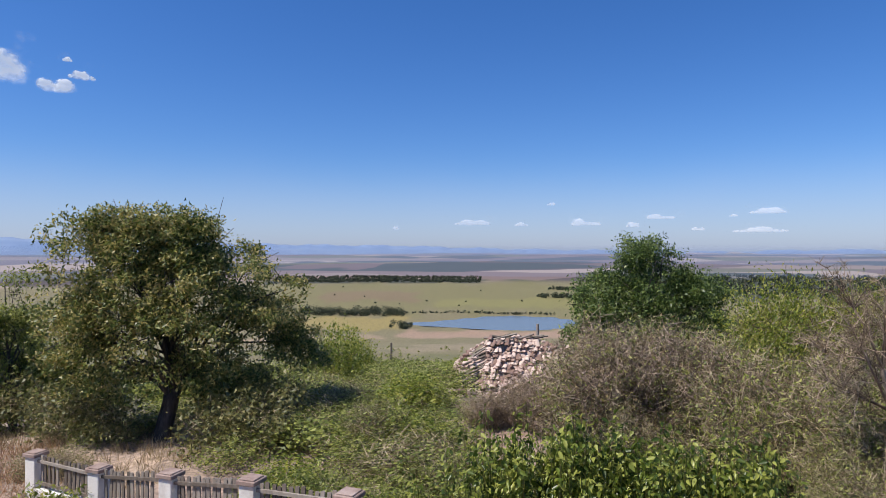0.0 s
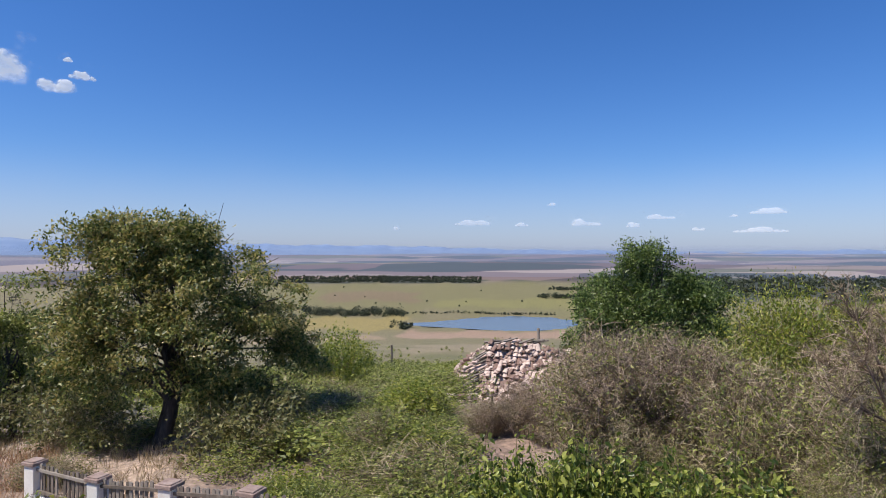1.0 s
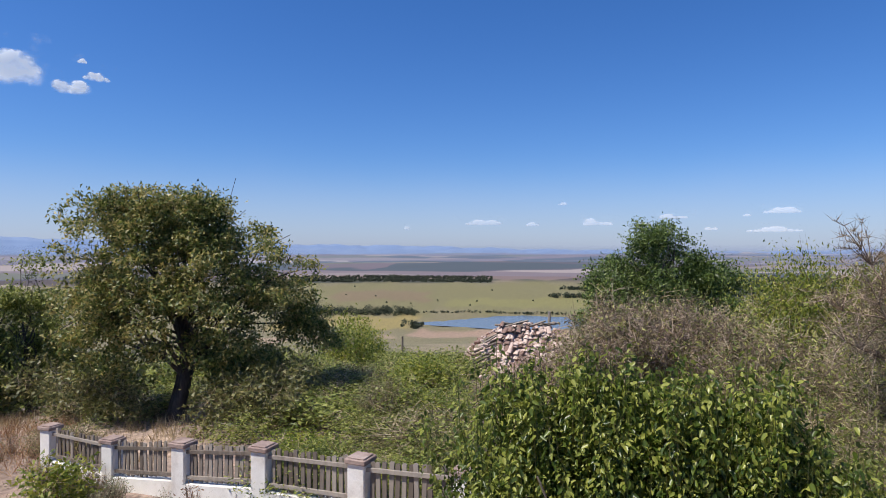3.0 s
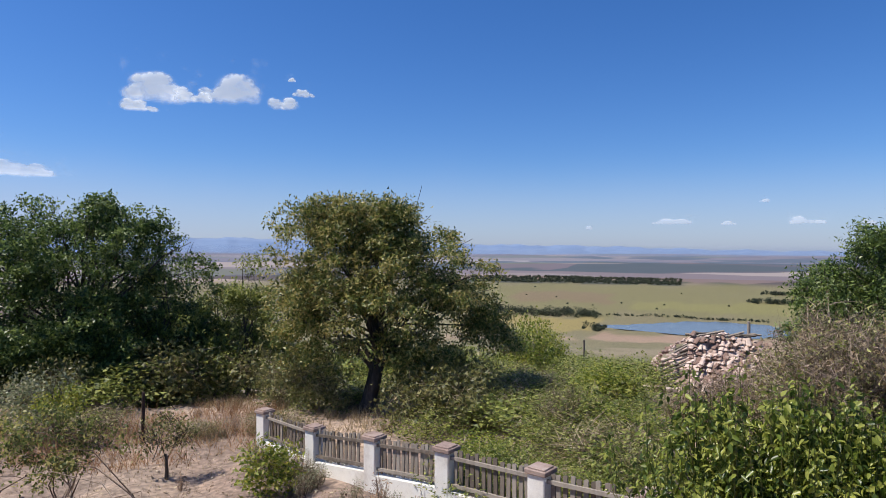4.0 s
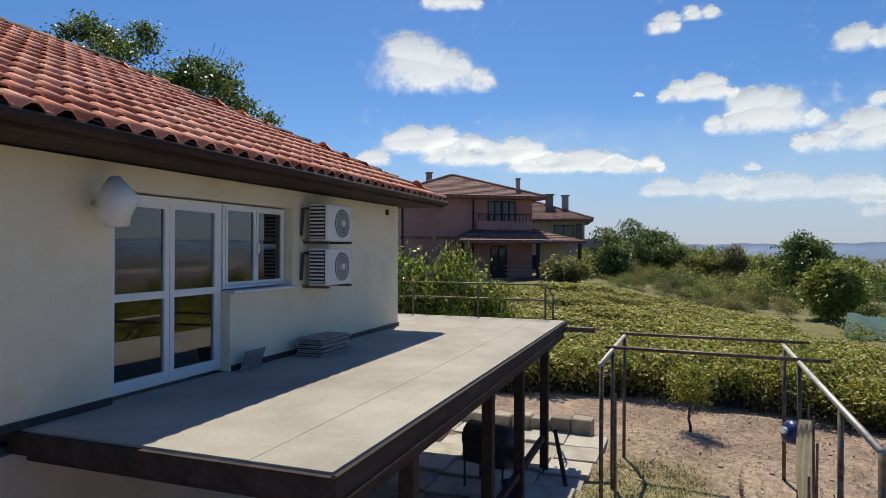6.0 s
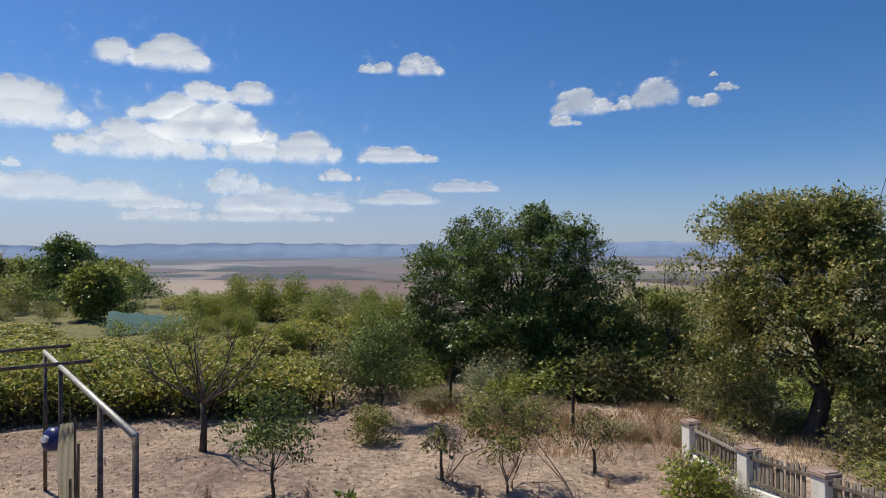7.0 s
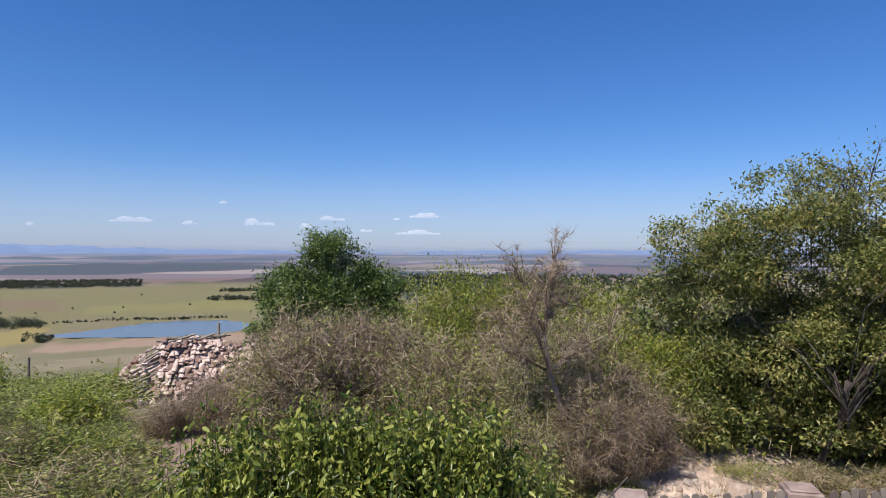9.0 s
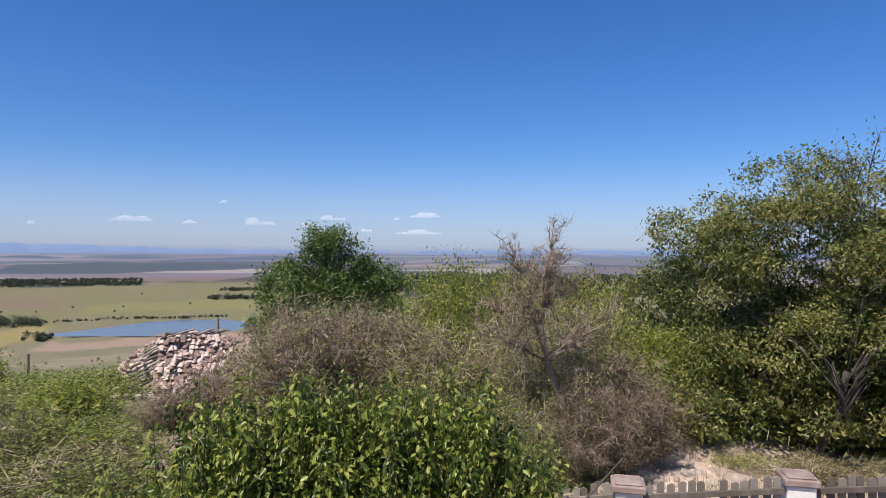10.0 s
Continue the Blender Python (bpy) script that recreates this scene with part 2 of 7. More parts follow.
def vapour_material(name, amount, scale, low, high, glow, detail=5, solid=0.85, colour=(0.8, 0.88, 1.0)):
    """White vapour whose density is the mesh's own, frayed by a noise; light falls on it and shines through it, and it
    emits a glow of the given colour; with solid 0 it only glows.
    """
    m = bpy.data.materials.new(name)
    m.use_nodes = True
    n, l = m.node_tree.nodes, m.node_tree.links
    n.remove(n["Principled BSDF"])
    face, through_, own_light = n.new("ShaderNodeBsdfDiffuse"), n.new("ShaderNodeBsdfTranslucent"), n.new("ShaderNodeEmission")
    face.inputs[0].default_value = through_.inputs[0].default_value = (solid, solid, solid, 1)
    own_light.inputs[0].default_value, own_light.inputs[1].default_value = (*colour, 1), glow
    own, thick, co, tex = n.new("ShaderNodeAttribute"), n.new("ShaderNodeAttribute"), n.new("ShaderNodeTexCoord"), n.new("ShaderNodeTexNoise")
    own.attribute_name, thick.attribute_name = "vapour", "thickness"
    tex.inputs["Scale"].default_value, tex.inputs["Detail"].default_value, tex.inputs["Roughness"].default_value = scale, detail, 0.62
    l.new(co.outputs["Object"], tex.inputs["Vector"])
    sub, add, ramp, mul = n.new("ShaderNodeMath"), n.new("ShaderNodeMath"), n.new("ShaderNodeMapRange"), n.new("ShaderNodeMath")
    sub.operation, add.operation, mul.operation = "SUBTRACT", "MULTIPLY_ADD", "MULTIPLY"
    sub.inputs[1].default_value, add.inputs[1].default_value = 0.5, amount
    ramp.interpolation_type = "SMOOTHSTEP"
    ramp.inputs[1].default_value, ramp.inputs[2].default_value = low, high
    l.new(tex.outputs["Fac"], sub.inputs[0])
    l.new(sub.outputs[0], add.inputs[0])
    l.new(own.outputs["Fac"], add.inputs[2])
    l.new(add.outputs[0], ramp.inputs[0])
    l.new(ramp.outputs[0], mul.inputs[0])
    l.new(thick.outputs["Fac"], mul.inputs[1])
    half_, sum_, clear, mix = n.new("ShaderNodeMixShader"), n.new("ShaderNodeAddShader"), n.new("ShaderNodeBsdfTransparent"), n.new("ShaderNodeMixShader")
    half_.inputs[0].default_value = 0.5
    l.new(face.outputs[0], half_.inputs[1])
    l.new(through_.outputs[0], half_.inputs[2])
    l.new(half_.outputs[0], sum_.inputs[0])
    l.new(own_light.outputs[0], sum_.inputs[1])
    l.new(mul.outputs[0], mix.inputs[0])
    l.new(clear.outputs[0], mix.inputs[1])
    l.new(sum_.outputs[0], mix.inputs[2])
    l.new(mix.outputs[0], n["Material Output"].inputs["Surface"])
    return m


# Added emission brightens the cloud sides that the sun leaves dark.
M_CLOUD = vapour_material("cloud_vapour", 1.9, 0.010, -0.45, 1.05, 0.38, 7, 0.78)
M_VEIL = vapour_material("thin_haze", 1.2, 0.0016, -0.9, 1.0, 0.55, 4, 0.42, (0.66, 0.88, 1.0))
# Haze imitated by emission alone: black sheets that glow blue.
M_HAZE_GLOW = vapour_material("distant_air", 0.25, 0.0012, 0.0, 1.0, 1.0, 3, 0.0, (0.25, 0.33, 0.55))
M_HORIZON_GLOW = vapour_material("horizon_air", 0.25, 0.0012, 0.0, 1.0, 1.0, 3, 0.0, (0.42, 0.49, 0.76))
M_WATER = bpy.data.materials.new("lake_water")
M_WATER.use_nodes = True
wb = M_WATER.node_tree.nodes["Principled BSDF"]
wb.inputs["Base Color"].default_value, wb.inputs["Roughness"].default_value = (0.15, 0.18, 0.19, 1), 0.25
wt = M_WATER.node_tree.nodes.new("ShaderNodeTexNoise")
wt.inputs["Scale"].default_value = 0.4
wbp = M_WATER.node_tree.nodes.new("ShaderNodeBump")
wbp.inputs["Distance"].default_value = 0.15
M_WATER.node_tree.links.new(wt.outputs["Fac"], wbp.inputs["Height"])
M_WATER.node_tree.links.new(wbp.outputs[0], wb.inputs["Normal"])
M_GLASS = bpy.data.materials.new("window_glass")
M_GLASS.use_nodes = True
gn, gl = M_GLASS.node_tree.nodes, M_GLASS.node_tree.links
gn.remove(gn["Principled BSDF"])
g_see, g_shine, g_mix, g_fres = gn.new("ShaderNodeBsdfTransparent"), gn.new("ShaderNodeBsdfGlossy"), gn.new("ShaderNodeMixShader"), gn.new("ShaderNodeFresnel")
g_see.inputs[0].default_value, g_shine.inputs["Roughness"].default_value, g_fres.inputs[0].default_value = (0.55, 0.6, 0.62, 1), 0.015, 2.3
gl.new(g_fres.outputs[0], g_mix.inputs[0])
gl.new(g_see.outputs[0], g_mix.inputs[1])
gl.new(g_shine.outputs[0], g_mix.inputs[2])
gl.new(g_mix.outputs[0], gn["Material Output"].inputs["Surface"])
M_GLASS_DARK = material("dark_window_glass", [(0.03, 0.035, 0.045), (0.05, 0.055, 0.065)], 1, 0.05)


def tilled_plain(m):
    """Adds the fields of a far plain to the ground's surface: a patchwork of ploughed, stubble and green plots with woods."""
    n, l = m.node_tree.nodes, m.node_tree.links
    b = n["Principled BSDF"]
    old = b.inputs["Base Color"].links[0].from_socket
    co, warp, mp = n.new("ShaderNodeTexCoord"), n.new("ShaderNodeTexNoise"), n.new("ShaderNodeMapping")
    warp.inputs["Scale"].default_value, warp.inputs["Detail"].default_value = 0.0016, 3
    scaled = n.new("ShaderNodeVectorMath")
    scaled.operation = "SCALE"
    scaled.inputs[3].default_value = 260
    l.new(co.outputs["Object"], warp.inputs["Vector"])
    l.new(warp.outputs["Color"], scaled.inputs[0])
    add = n.new("ShaderNodeVectorMath")
    l.new(co.outputs["Object"], add.inputs[0])
    l.new(scaled.outputs[0], add.inputs[1])
    mp.inputs["Scale"].default_value = (0.0019, 0.0032, 0.0)
    mp.inputs["Rotation"].default_value = (0, 0, 0.35)
    l.new(add.outputs[0], mp.inputs[0])
    cells = n.new("ShaderNodeTexVoronoi")
    cells.inputs["Scale"].default_value = 1.0
    l.new(mp.outputs[0], cells.inputs["Vector"])
    sep = n.new("ShaderNodeSeparateColor")
    l.new(cells.outputs["Color"], sep.inputs[0])
    plots = n.new("ShaderNodeValToRGB")
    plots.color_ramp.interpolation = "CONSTANT"
    tones = [(0.13, 0.09, 0.085), (0.23, 0.175, 0.145), (0.075, 0.058, 0.056), (0.17, 0.12, 0.108), (0.12, 0.115, 0.06), (0.32, 0.255, 0.21), (0.14, 0.098, 0.09), (0.04, 0.048, 0.04)]
    els = plots.color_ramp.elements
    while len(els) < len(tones):
        els.new(0.5)
    for i, c in enumerate(tones):
        els[i].position, els[i].color = i / len(tones), (*c, 1)
    l.new(sep.outputs[0], plots.inputs[0])
    wood, cutoff, woods = n.new("ShaderNodeTexNoise"), n.new("ShaderNodeMapRange"), n.new("ShaderNodeMix")
    wood.inputs["Scale"].default_value, wood.inputs["Detail"].default_value = 0.0021, 7
    cutoff.inputs[1].default_value, cutoff.inputs[2].default_value = 0.57, 0.62
    woods.data_type = "RGBA"
    woods.inputs[7].default_value = (0.035, 0.045, 0.035, 1)
    l.new(co.outputs["Object"], wood.inputs["Vector"])
    l.new(wood.outputs["Fac"], cutoff.inputs[0])
    l.new(cutoff.outputs[0], woods.inputs[0])
    l.new(plots.outputs[0], woods.inputs[6])
    far, mix = n.new("ShaderNodeAttribute"), n.new("ShaderNodeMix")
    far.attribute_name = "tilled"
    mix.data_type = "RGBA"
    l.new(far.outputs["Fac"], mix.inputs[0])
    l.new(old, mix.inputs[6])
    l.new(woods.outputs[2], mix.inputs[7])
    l.new(mix.outputs[2], b.inputs["Base Color"])


tilled_plain(M_GROUND)


# ---- mesh helpers ----


class Buf:
    """Collects points and faces for one mesh."""

    def __init__(self):
        self.v, self.f = [], []

    def add(self, verts, faces):
        k = len(self.v)
        self.v += [tuple(p) for p in verts]
        self.f += [tuple(i + k for i in q) for q in faces]
        return self

    def box(self, x0, y0, z0, x1, y1, z1, m=None, bevel=0.0):
        b = bevel
        if b:
            bm = bmesh.new()
            bmesh.ops.create_cube(bm, size=1)
            for q in bm.verts:
                q.co = Vector((x0 + (q.co.x + .5) * (x1 - x0), y0 + (q.co.y + .5) * (y1 - y0), z0 + (q.co.z + .5) * (z1 - z0)))
            bmesh.ops.bevel(bm, geom=bm.edges[:], offset=b, segments=1, affect="EDGES")
            vs = [q.co.copy() for q in bm.verts]
            bm.verts.index_update()
            fs = [[q.index for q in f.verts] for f in bm.faces]
            bm.free()
        else:
            vs = [Vector(p) for p in ((x0, y0, z0), (x1, y0, z0), (x1, y1, z0), (x0, y1, z0), (x0, y0, z1), (x1, y0, z1), (x1, y1, z1), (x0, y1, z1))]
            fs = [(0, 3, 2, 1), (4, 5, 6, 7), (0, 1, 5, 4), (1, 2, 6, 5), (2, 3, 7, 6), (3, 0, 4, 7)]
        if m:
            vs = [m @ p for p in vs]
        return self.add(vs, fs)

    def tube(self, pts, radii, sides=6, cap=True):
        pts = [Vector(p) for p in pts]
        rings = []
        for i, p in enumerate(pts):
            d = (pts[min(i + 1, len(pts) - 1)] - pts[max(i - 1, 0)]).normalized()
            a = d.cross(Vector((0.31, 0.17, 0.93)) if abs(d.z) < 0.9 else Vector((1, 0.2, 0))).normalized()
            b = d.cross(a)
            r = radii[i] if isinstance(radii, (list, tuple)) else radii
            rings.append([p + (a * math.cos(2 * math.pi * k / sides) + b * math.sin(2 * math.pi * k / sides)) * r for k in range(sides)])
        vs = [q for ring in rings for q in ring]
        fs = [(i * sides + k, i * sides + (k + 1) % sides, (i + 1) * sides + (k + 1) % sides, (i + 1) * sides + k) for i in range(len(pts) - 1) for k in range(sides)]
        if cap:
            fs += [tuple(range(sides))[::-1], tuple((len(pts) - 1) * sides + k for k in range(sides))]
        return self.add(vs, fs)

    def mesh(self, name, mat, smooth=False):
        me = bpy.data.meshes.new(name)
        me.from_pydata(self.v, [], self.f)
        me.materials.append(mat)
        if smooth:
            me.shade_smooth()
        me.update()
        return me


def part(name, buf, mat, parent, label="", smooth=False, kind=""):
    """One mesh object under a thing or part. buf: a Buf, a bmesh or a mesh."""
    if isinstance(buf, Buf):
        me = buf.mesh(name, mat, smooth)
    elif isinstance(buf, bmesh.types.BMesh):
        me = bpy.data.meshes.new(name)
        buf.to_mesh(me)
        buf.free()
        me.materials.append(mat)
        if smooth:
            me.shade_smooth()
    else:
        me = buf
    ob = new(name, me)
    ob.parent = parent
    return tagged(ob, label=label, kind=kind)


def thing(name, label, category, m=None, group="", kind=""):
    ob = new(name)
    ob.empty_display_size = 0.2
    if m:
        ob.matrix_basis = m
    return tagged(ob, label, category, group, kind)


def single(name, buf, mat, label, category, m=None, group="", kind="", smooth=False):
    ob = new(name, buf.mesh(name, mat, smooth))
    if m:
        ob.matrix_basis = m
    return tagged(ob, label, category, group, kind)


def array_mesh(name, verts, loops, size, mat):
    """A mesh of many alike faces (size corners each) from arrays."""
    me = bpy.data.meshes.new(name)
    nf = len(loops) // size
    me.vertices.add(len(verts))
    me.vertices.foreach_set("co", np.ascontiguousarray(verts, dtype=np.float32).ravel())
    me.loops.add(len(loops))
    me.loops.foreach_set("vertex_index", np.ascontiguousarray(loops, dtype=np.int32))
    me.polygons.add(nf)
    me.polygons.foreach_set("loop_start", np.arange(0, nf * size, size, dtype=np.int32))
    me.materials.append(mat)
    me.update(calc_edges=True)
    me.validate()
    return me


def unit(a):
    return a / np.maximum(np.linalg.norm(a, axis=1, keepdims=True), 1e-9)


def leaves(name, p, size, mat, rng, aspect=0.5, droop=0.3, facing=0.6, outward=None, vary=0.35, wide=0.45, simple=False):
    """A mesh of leaves, one at each point of p: folded, or plain pointed ones."""
    n = len(p)
    d = unit(rng.normal(size=(n, 3)) + np.array([0, 0, -droop]) + (0 if outward is None else outward * 0.5))
    up = rng.normal(size=(n, 3)) * (1 - facing) + np.array([0, 0, facing]) + (0 if outward is None else outward * 0.5 * facing)
    s = unit(np.cross(d, up))
    nn = np.cross(s, d)
    ln = size * (1 + vary * rng.uniform(-1, 1, size=(n, 1)))
    mid = p + d * ln * wide
    w = ln * aspect * 0.5
    if simple:
        v = np.stack([p - s * w * 0.9, p + d * ln, mid + s * w], axis=1).reshape(-1, 3)
        return array_mesh(name, v, np.arange(3 * n), 3, mat)
    v = np.stack([p, mid + s * w + nn * w * 0.35, p + d * ln - nn * ln * 0.12, mid - s * w + nn * w * 0.35], axis=1).reshape(-1, 3)
    return array_mesh(name, v, np.arange(4 * n), 4, mat)


def spikes(name, base, tip, r, mat, rng):
    """A mesh of thin tapering blades (twigs, grass) from base to tip."""
    n = len(base)
    a = unit(np.cross(unit(tip - base), rng.normal(size=(n, 3)))) * r * 1.3
    v = np.stack([base - a, base + a, tip], axis=1).reshape(-1, 3)
    return array_mesh(name, v, np.arange(3 * n), 3, mat)


def crown_points(lobes, n, rng, clumps=0.02, spread=0.22, shell=0.45, top=0.0, boughs=0, bough_r=0.45):
    """Points in clumps near the surface of ellipsoid lobes (x, y, z, rx, ry, rz), gathered on boughs with gaps between
    them where boughs is given; returns points and outward directions."""
    lobes = np.array(lobes, float)
    wgt = (lobes[:, 3] * lobes[:, 4] * lobes[:, 5]) ** 0.75

    def on_lobes(m, sh):
        li = rng.choice(len(lobes), m, p=wgt / wgt.sum())
        d = unit(rng.normal(size=(m, 3)) + np.array([0, 0, top]))
        rad = 1 - sh * rng.random((m, 1)) ** 1.6 + 0.07 * rng.normal(size=(m, 1))
        return lobes[li, :3] + d * rad * lobes[li, 3:], d
    nc = max(6, int(n * clumps))
    if boughs:
        bc, bd = on_lobes(boughs, shell)
        br = bough_r * rng.uniform(0.65, 1.3, (boughs, 1))
        k = rng.integers(0, boughs, nc)
        e = unit(rng.normal(size=(nc, 3)) + np.array([0, 0, 0.5]) + 0.6 * bd[k])
        c = bc[k] - bd[k] * br[k] * 0.6 + e * br[k] * rng.uniform(0.55, 1.1, (nc, 1)) * np.array([1.15, 1.15, 0.75])
        d = unit(e + 0.5 * bd[k])
    else:
        c, d = on_lobes(nc, shell)
    k = rng.integers(0, nc, n)
    return c[k] + rng.normal(size=(n, 3)) * spread * np.array([1, 1, 0.75]), d[k]


def limbs(buf, rng, base, targets, r0, fork=0.4, wiggle=0.12, sides=6):
    """Limbs that leave a trunk below and bend out to each target."""
    base = Vector(base)
    for t in targets:
        t = Vector(t)
        start = base - Vector((0, 0, 0.45 * base.z * rng.random()))
        q = [start.lerp(t, f) + Vector((0, 0, (t - base).length * 0.18 * math.sin(math.pi * f))) + Vector(rng.normal(size=3) * wiggle * math.sin(math.pi * f)) for f in (0, 0.22, 0.45, 0.7, 1)]
        buf.tube(q, [r0 * (1 - 0.88 * f) for f in (0, 0.22, 0.45, 0.7, 1)], sides)


def broad_tree(name, label, foot, trunk_h, lobes, n, leaf, mat, seed, r0=0.16, bark=None, clumps=0.02, spread=0.22, shell=0.45,
               category="tree", twigs=600, aspect=0.5, droop=0.5, lean=(0, 0), stems=1, boughs=0, bough_r=0.45, twig_len=0.38, twig_r=0.007, limb=0.3, simple=False):
    """A tree: tapered trunk with limbs into each lobe of the crown, twigs, and many leaves. Lobes are relative to the foot."""
    rng = np.random.default_rng(seed)
    tree = thing(name, label, category, Matrix.Translation(foot))
    wood = Buf()
    for k in range(stems):
        off = Vector((0.25 * k * math.cos(2.1 * k), 0.25 * k * math.sin(2.1 * k), 0))
        fork = Vector((lean[0], lean[1], trunk_h)) + off * 2.2
        wood.tube([off + Vector((0, 0, -0.25)), off + Vector((0.02, 0, 0.15)), off.lerp(fork, 0.55) + Vector((0.05, -0.04, 0)), fork], [r0 * 1.5, r0 * 1.12, r0 * 0.95, r0 * 0.85], 9)
        targets = []
        for i, (x, y, z, rx, ry, rz) in enumerate(lobes):
            if i % stems == k:
                for _ in range(4):
                    d = rng.normal(size=3) * 0.45
                    if z + d[2] * rz > trunk_h + 0.45:
                        targets.append((x + d[0] * rx, y + d[1] * ry, z + d[2] * rz))
        limbs(wood, rng, fork, targets, r0 * limb, wiggle=0.2)
    part("trunk", wood, bark or M_BARK, tree, smooth=True)
    p, d = crown_points(lobes, n, rng, clumps, spread, shell, 0.0, boughs, bough_r)
    part("crown", leaves("crown", p, leaf, mat, rng, aspect, droop, 0.5, d, simple=simple), None, tree)
    if twigs:
        q, e = crown_points(lobes, twigs, rng, 0.3, spread, shell)
        part("twig_mass", spikes("twig_mass", q - e * twig_len - np.array([0, 0, 0.25 * twig_len]), q - e * 0.02, twig_r, bark or M_BARK, rng), None, tree, kind="stuff")
    return tree


def shrub_proto(name, label, category, radius, height, n, leaf, mat, seed, twig_mat=None, twigs=250, droop=0.2, lobes=5, shell=0.55, aspect=0.7, spread=0.14, twig_r=0.006):
    """A shrub of several lobes on its stems, standing on its origin."""
    rng = np.random.default_rng(seed)
    ob = thing(name, label, category)
    ls = []
    for i in range(lobes):
        a, q = rng.uniform(0, 6.28), rng.uniform(0.15, 0.6) * radius
        hz = height * rng.uniform(0.5, 0.74)
        ls.append((q * math.cos(a), q * math.sin(a), hz, radius * rng.uniform(0.42, 0.62), radius * rng.uniform(0.42, 0.62), height - hz))
    ls.append((0, 0, height * 0.32, radius * 0.85, radius * 0.85, height * 0.34))
    if n:
        p, d = crown_points(ls, n, rng, 0.075, spread * radius, shell)
        p[:, 2] = np.abs(p[:, 2]) + 0.02
        part("foliage", leaves("foliage", p, leaf, mat, rng, aspect, droop, 0.5, d, simple=True), None, ob)
    if twigs:
        q, e = crown_points(ls, twigs, rng, 0.5, spread * radius, shell * 1.4)
        q[:, 2] = np.abs(q[:, 2]) + 0.05
        start = q * np.array([0.5, 0.5, 0.35]) if not n else q - e * 0.35
        part("stem_mass", spikes("stem_mass", start, q + e * 0.12, twig_r, twig_mat or M_TWIG, rng), None, ob, kind="stuff")
    return ob


def vine_proto(label, radius, height_, n, leaf, seed, stems=260):
    """An overgrown vine: a leafy top that overhangs, carried by bare stems."""
    rng = np.random.default_rng(seed)
    ob = thing("vine", label, "vine")
    a, q = rng.uniform(0, 6.28, n), radius * rng.random(n) ** 0.55
    bump_ = 0.86 + 0.14 * np.sin(a * 3 + seed) * np.sin(q * 5 / radius)
    z = height_ * bump_ * (1 - 0.28 * (q / radius) ** 2) - height_ * 0.5 * rng.random(n) ** 2.2
    p = np.stack([np.cos(a) * q, np.sin(a) * q, z], 1) + rng.normal(size=(n, 3)) * 0.05
    part("foliage", leaves("foliage", p, leaf, M_VINE, rng, 0.85, 0.3, 0.7, simple=True), None, ob)
    a, q = rng.uniform(0, 6.28, stems), radius * 0.85 * rng.random(stems) ** 0.5
    foot = np.stack([np.cos(a) * q, np.sin(a) * q, np.zeros(stems)], 1)
    tip = foot + np.stack([rng.normal(size=stems) * 0.2, rng.normal(size=stems) * 0.2, height_ * rng.uniform(0.4, 0.85, stems)], 1)
    part("stem_mass", spikes("stem_mass", foot, tip, 0.012, M_BARK, rng), None, ob, kind="stuff")
    return ob


def dry_proto(name, label, radius, height, n, mat, seed, fine=0.005, leafy=0, leaf_mat=None, category="shrub"):
    """A leafless thicket: arching stems from the ground with many side twigs."""
    rng = np.random.default_rng(seed)
    ob = thing(name, label, category)
    main = max(20, n // 70)
    a = rng.uniform(0, 6.28, main)
    lean = rng.random(main) ** 0.6 * (0.75 + 0.25 * np.sin(a * 3 + rng.uniform(0, 6)))
    foot = np.stack([np.cos(a) * lean * radius * 0.35, np.sin(a) * lean * radius * 0.35, np.zeros(main)], 1)
    tip = np.stack([np.cos(a) * lean * radius, np.sin(a) * lean * radius, height * (1 - 0.4 * lean ** 2) * rng.uniform(0.45, 1.08, main)], 1)
    wood = Buf()
    for i in range(main):
        b, t = Vector(foot[i]), Vector(tip[i])
        mid = b.lerp(t, 0.5) + Vector((rng.normal() * 0.1, rng.normal() * 0.1, 0.22 * height * lean[i]))
        wood.tube([b, b.lerp(mid, 0.55), mid, t], [fine * 2.4, fine * 2.0, fine * 1.5, fine * 0.5], 3, False)
    part("stem_mass", wood, mat, ob, kind="stuff")
    k = rng.integers(0, main, n)
    f = rng.uniform(0.3, 1.0, n)[:, None]
    mid = (foot + tip) / 2 + np.stack([np.zeros(main), np.zeros(main), 0.22 * height * lean], 1)
    base = (1 - f) ** 2 * foot[k] + 2 * f * (1 - f) * mid[k] + f ** 2 * tip[k]
    base += rng.normal(size=(n, 3)) * 0.04
    d = unit(rng.normal(size=(n, 3)) + unit(base) * np.array([0.6, 0.6, 0.0]))
    ln = rng.uniform(0.05, 0.27, n)[:, None] * min(1.6, radius)
    part("twig_mass", spikes("twig_mass", base, base + d * ln, fine, mat, rng), None, ob, kind="stuff")
    if leafy:
        j = rng.integers(0, n, leafy)
        part("foliage", leaves("foliage", (base + d * ln * 0.8)[j] + rng.normal(size=(leafy, 3)) * 0.05, 0.055, leaf_mat or M_DULL, rng, simple=True), None, ob)
    return ob


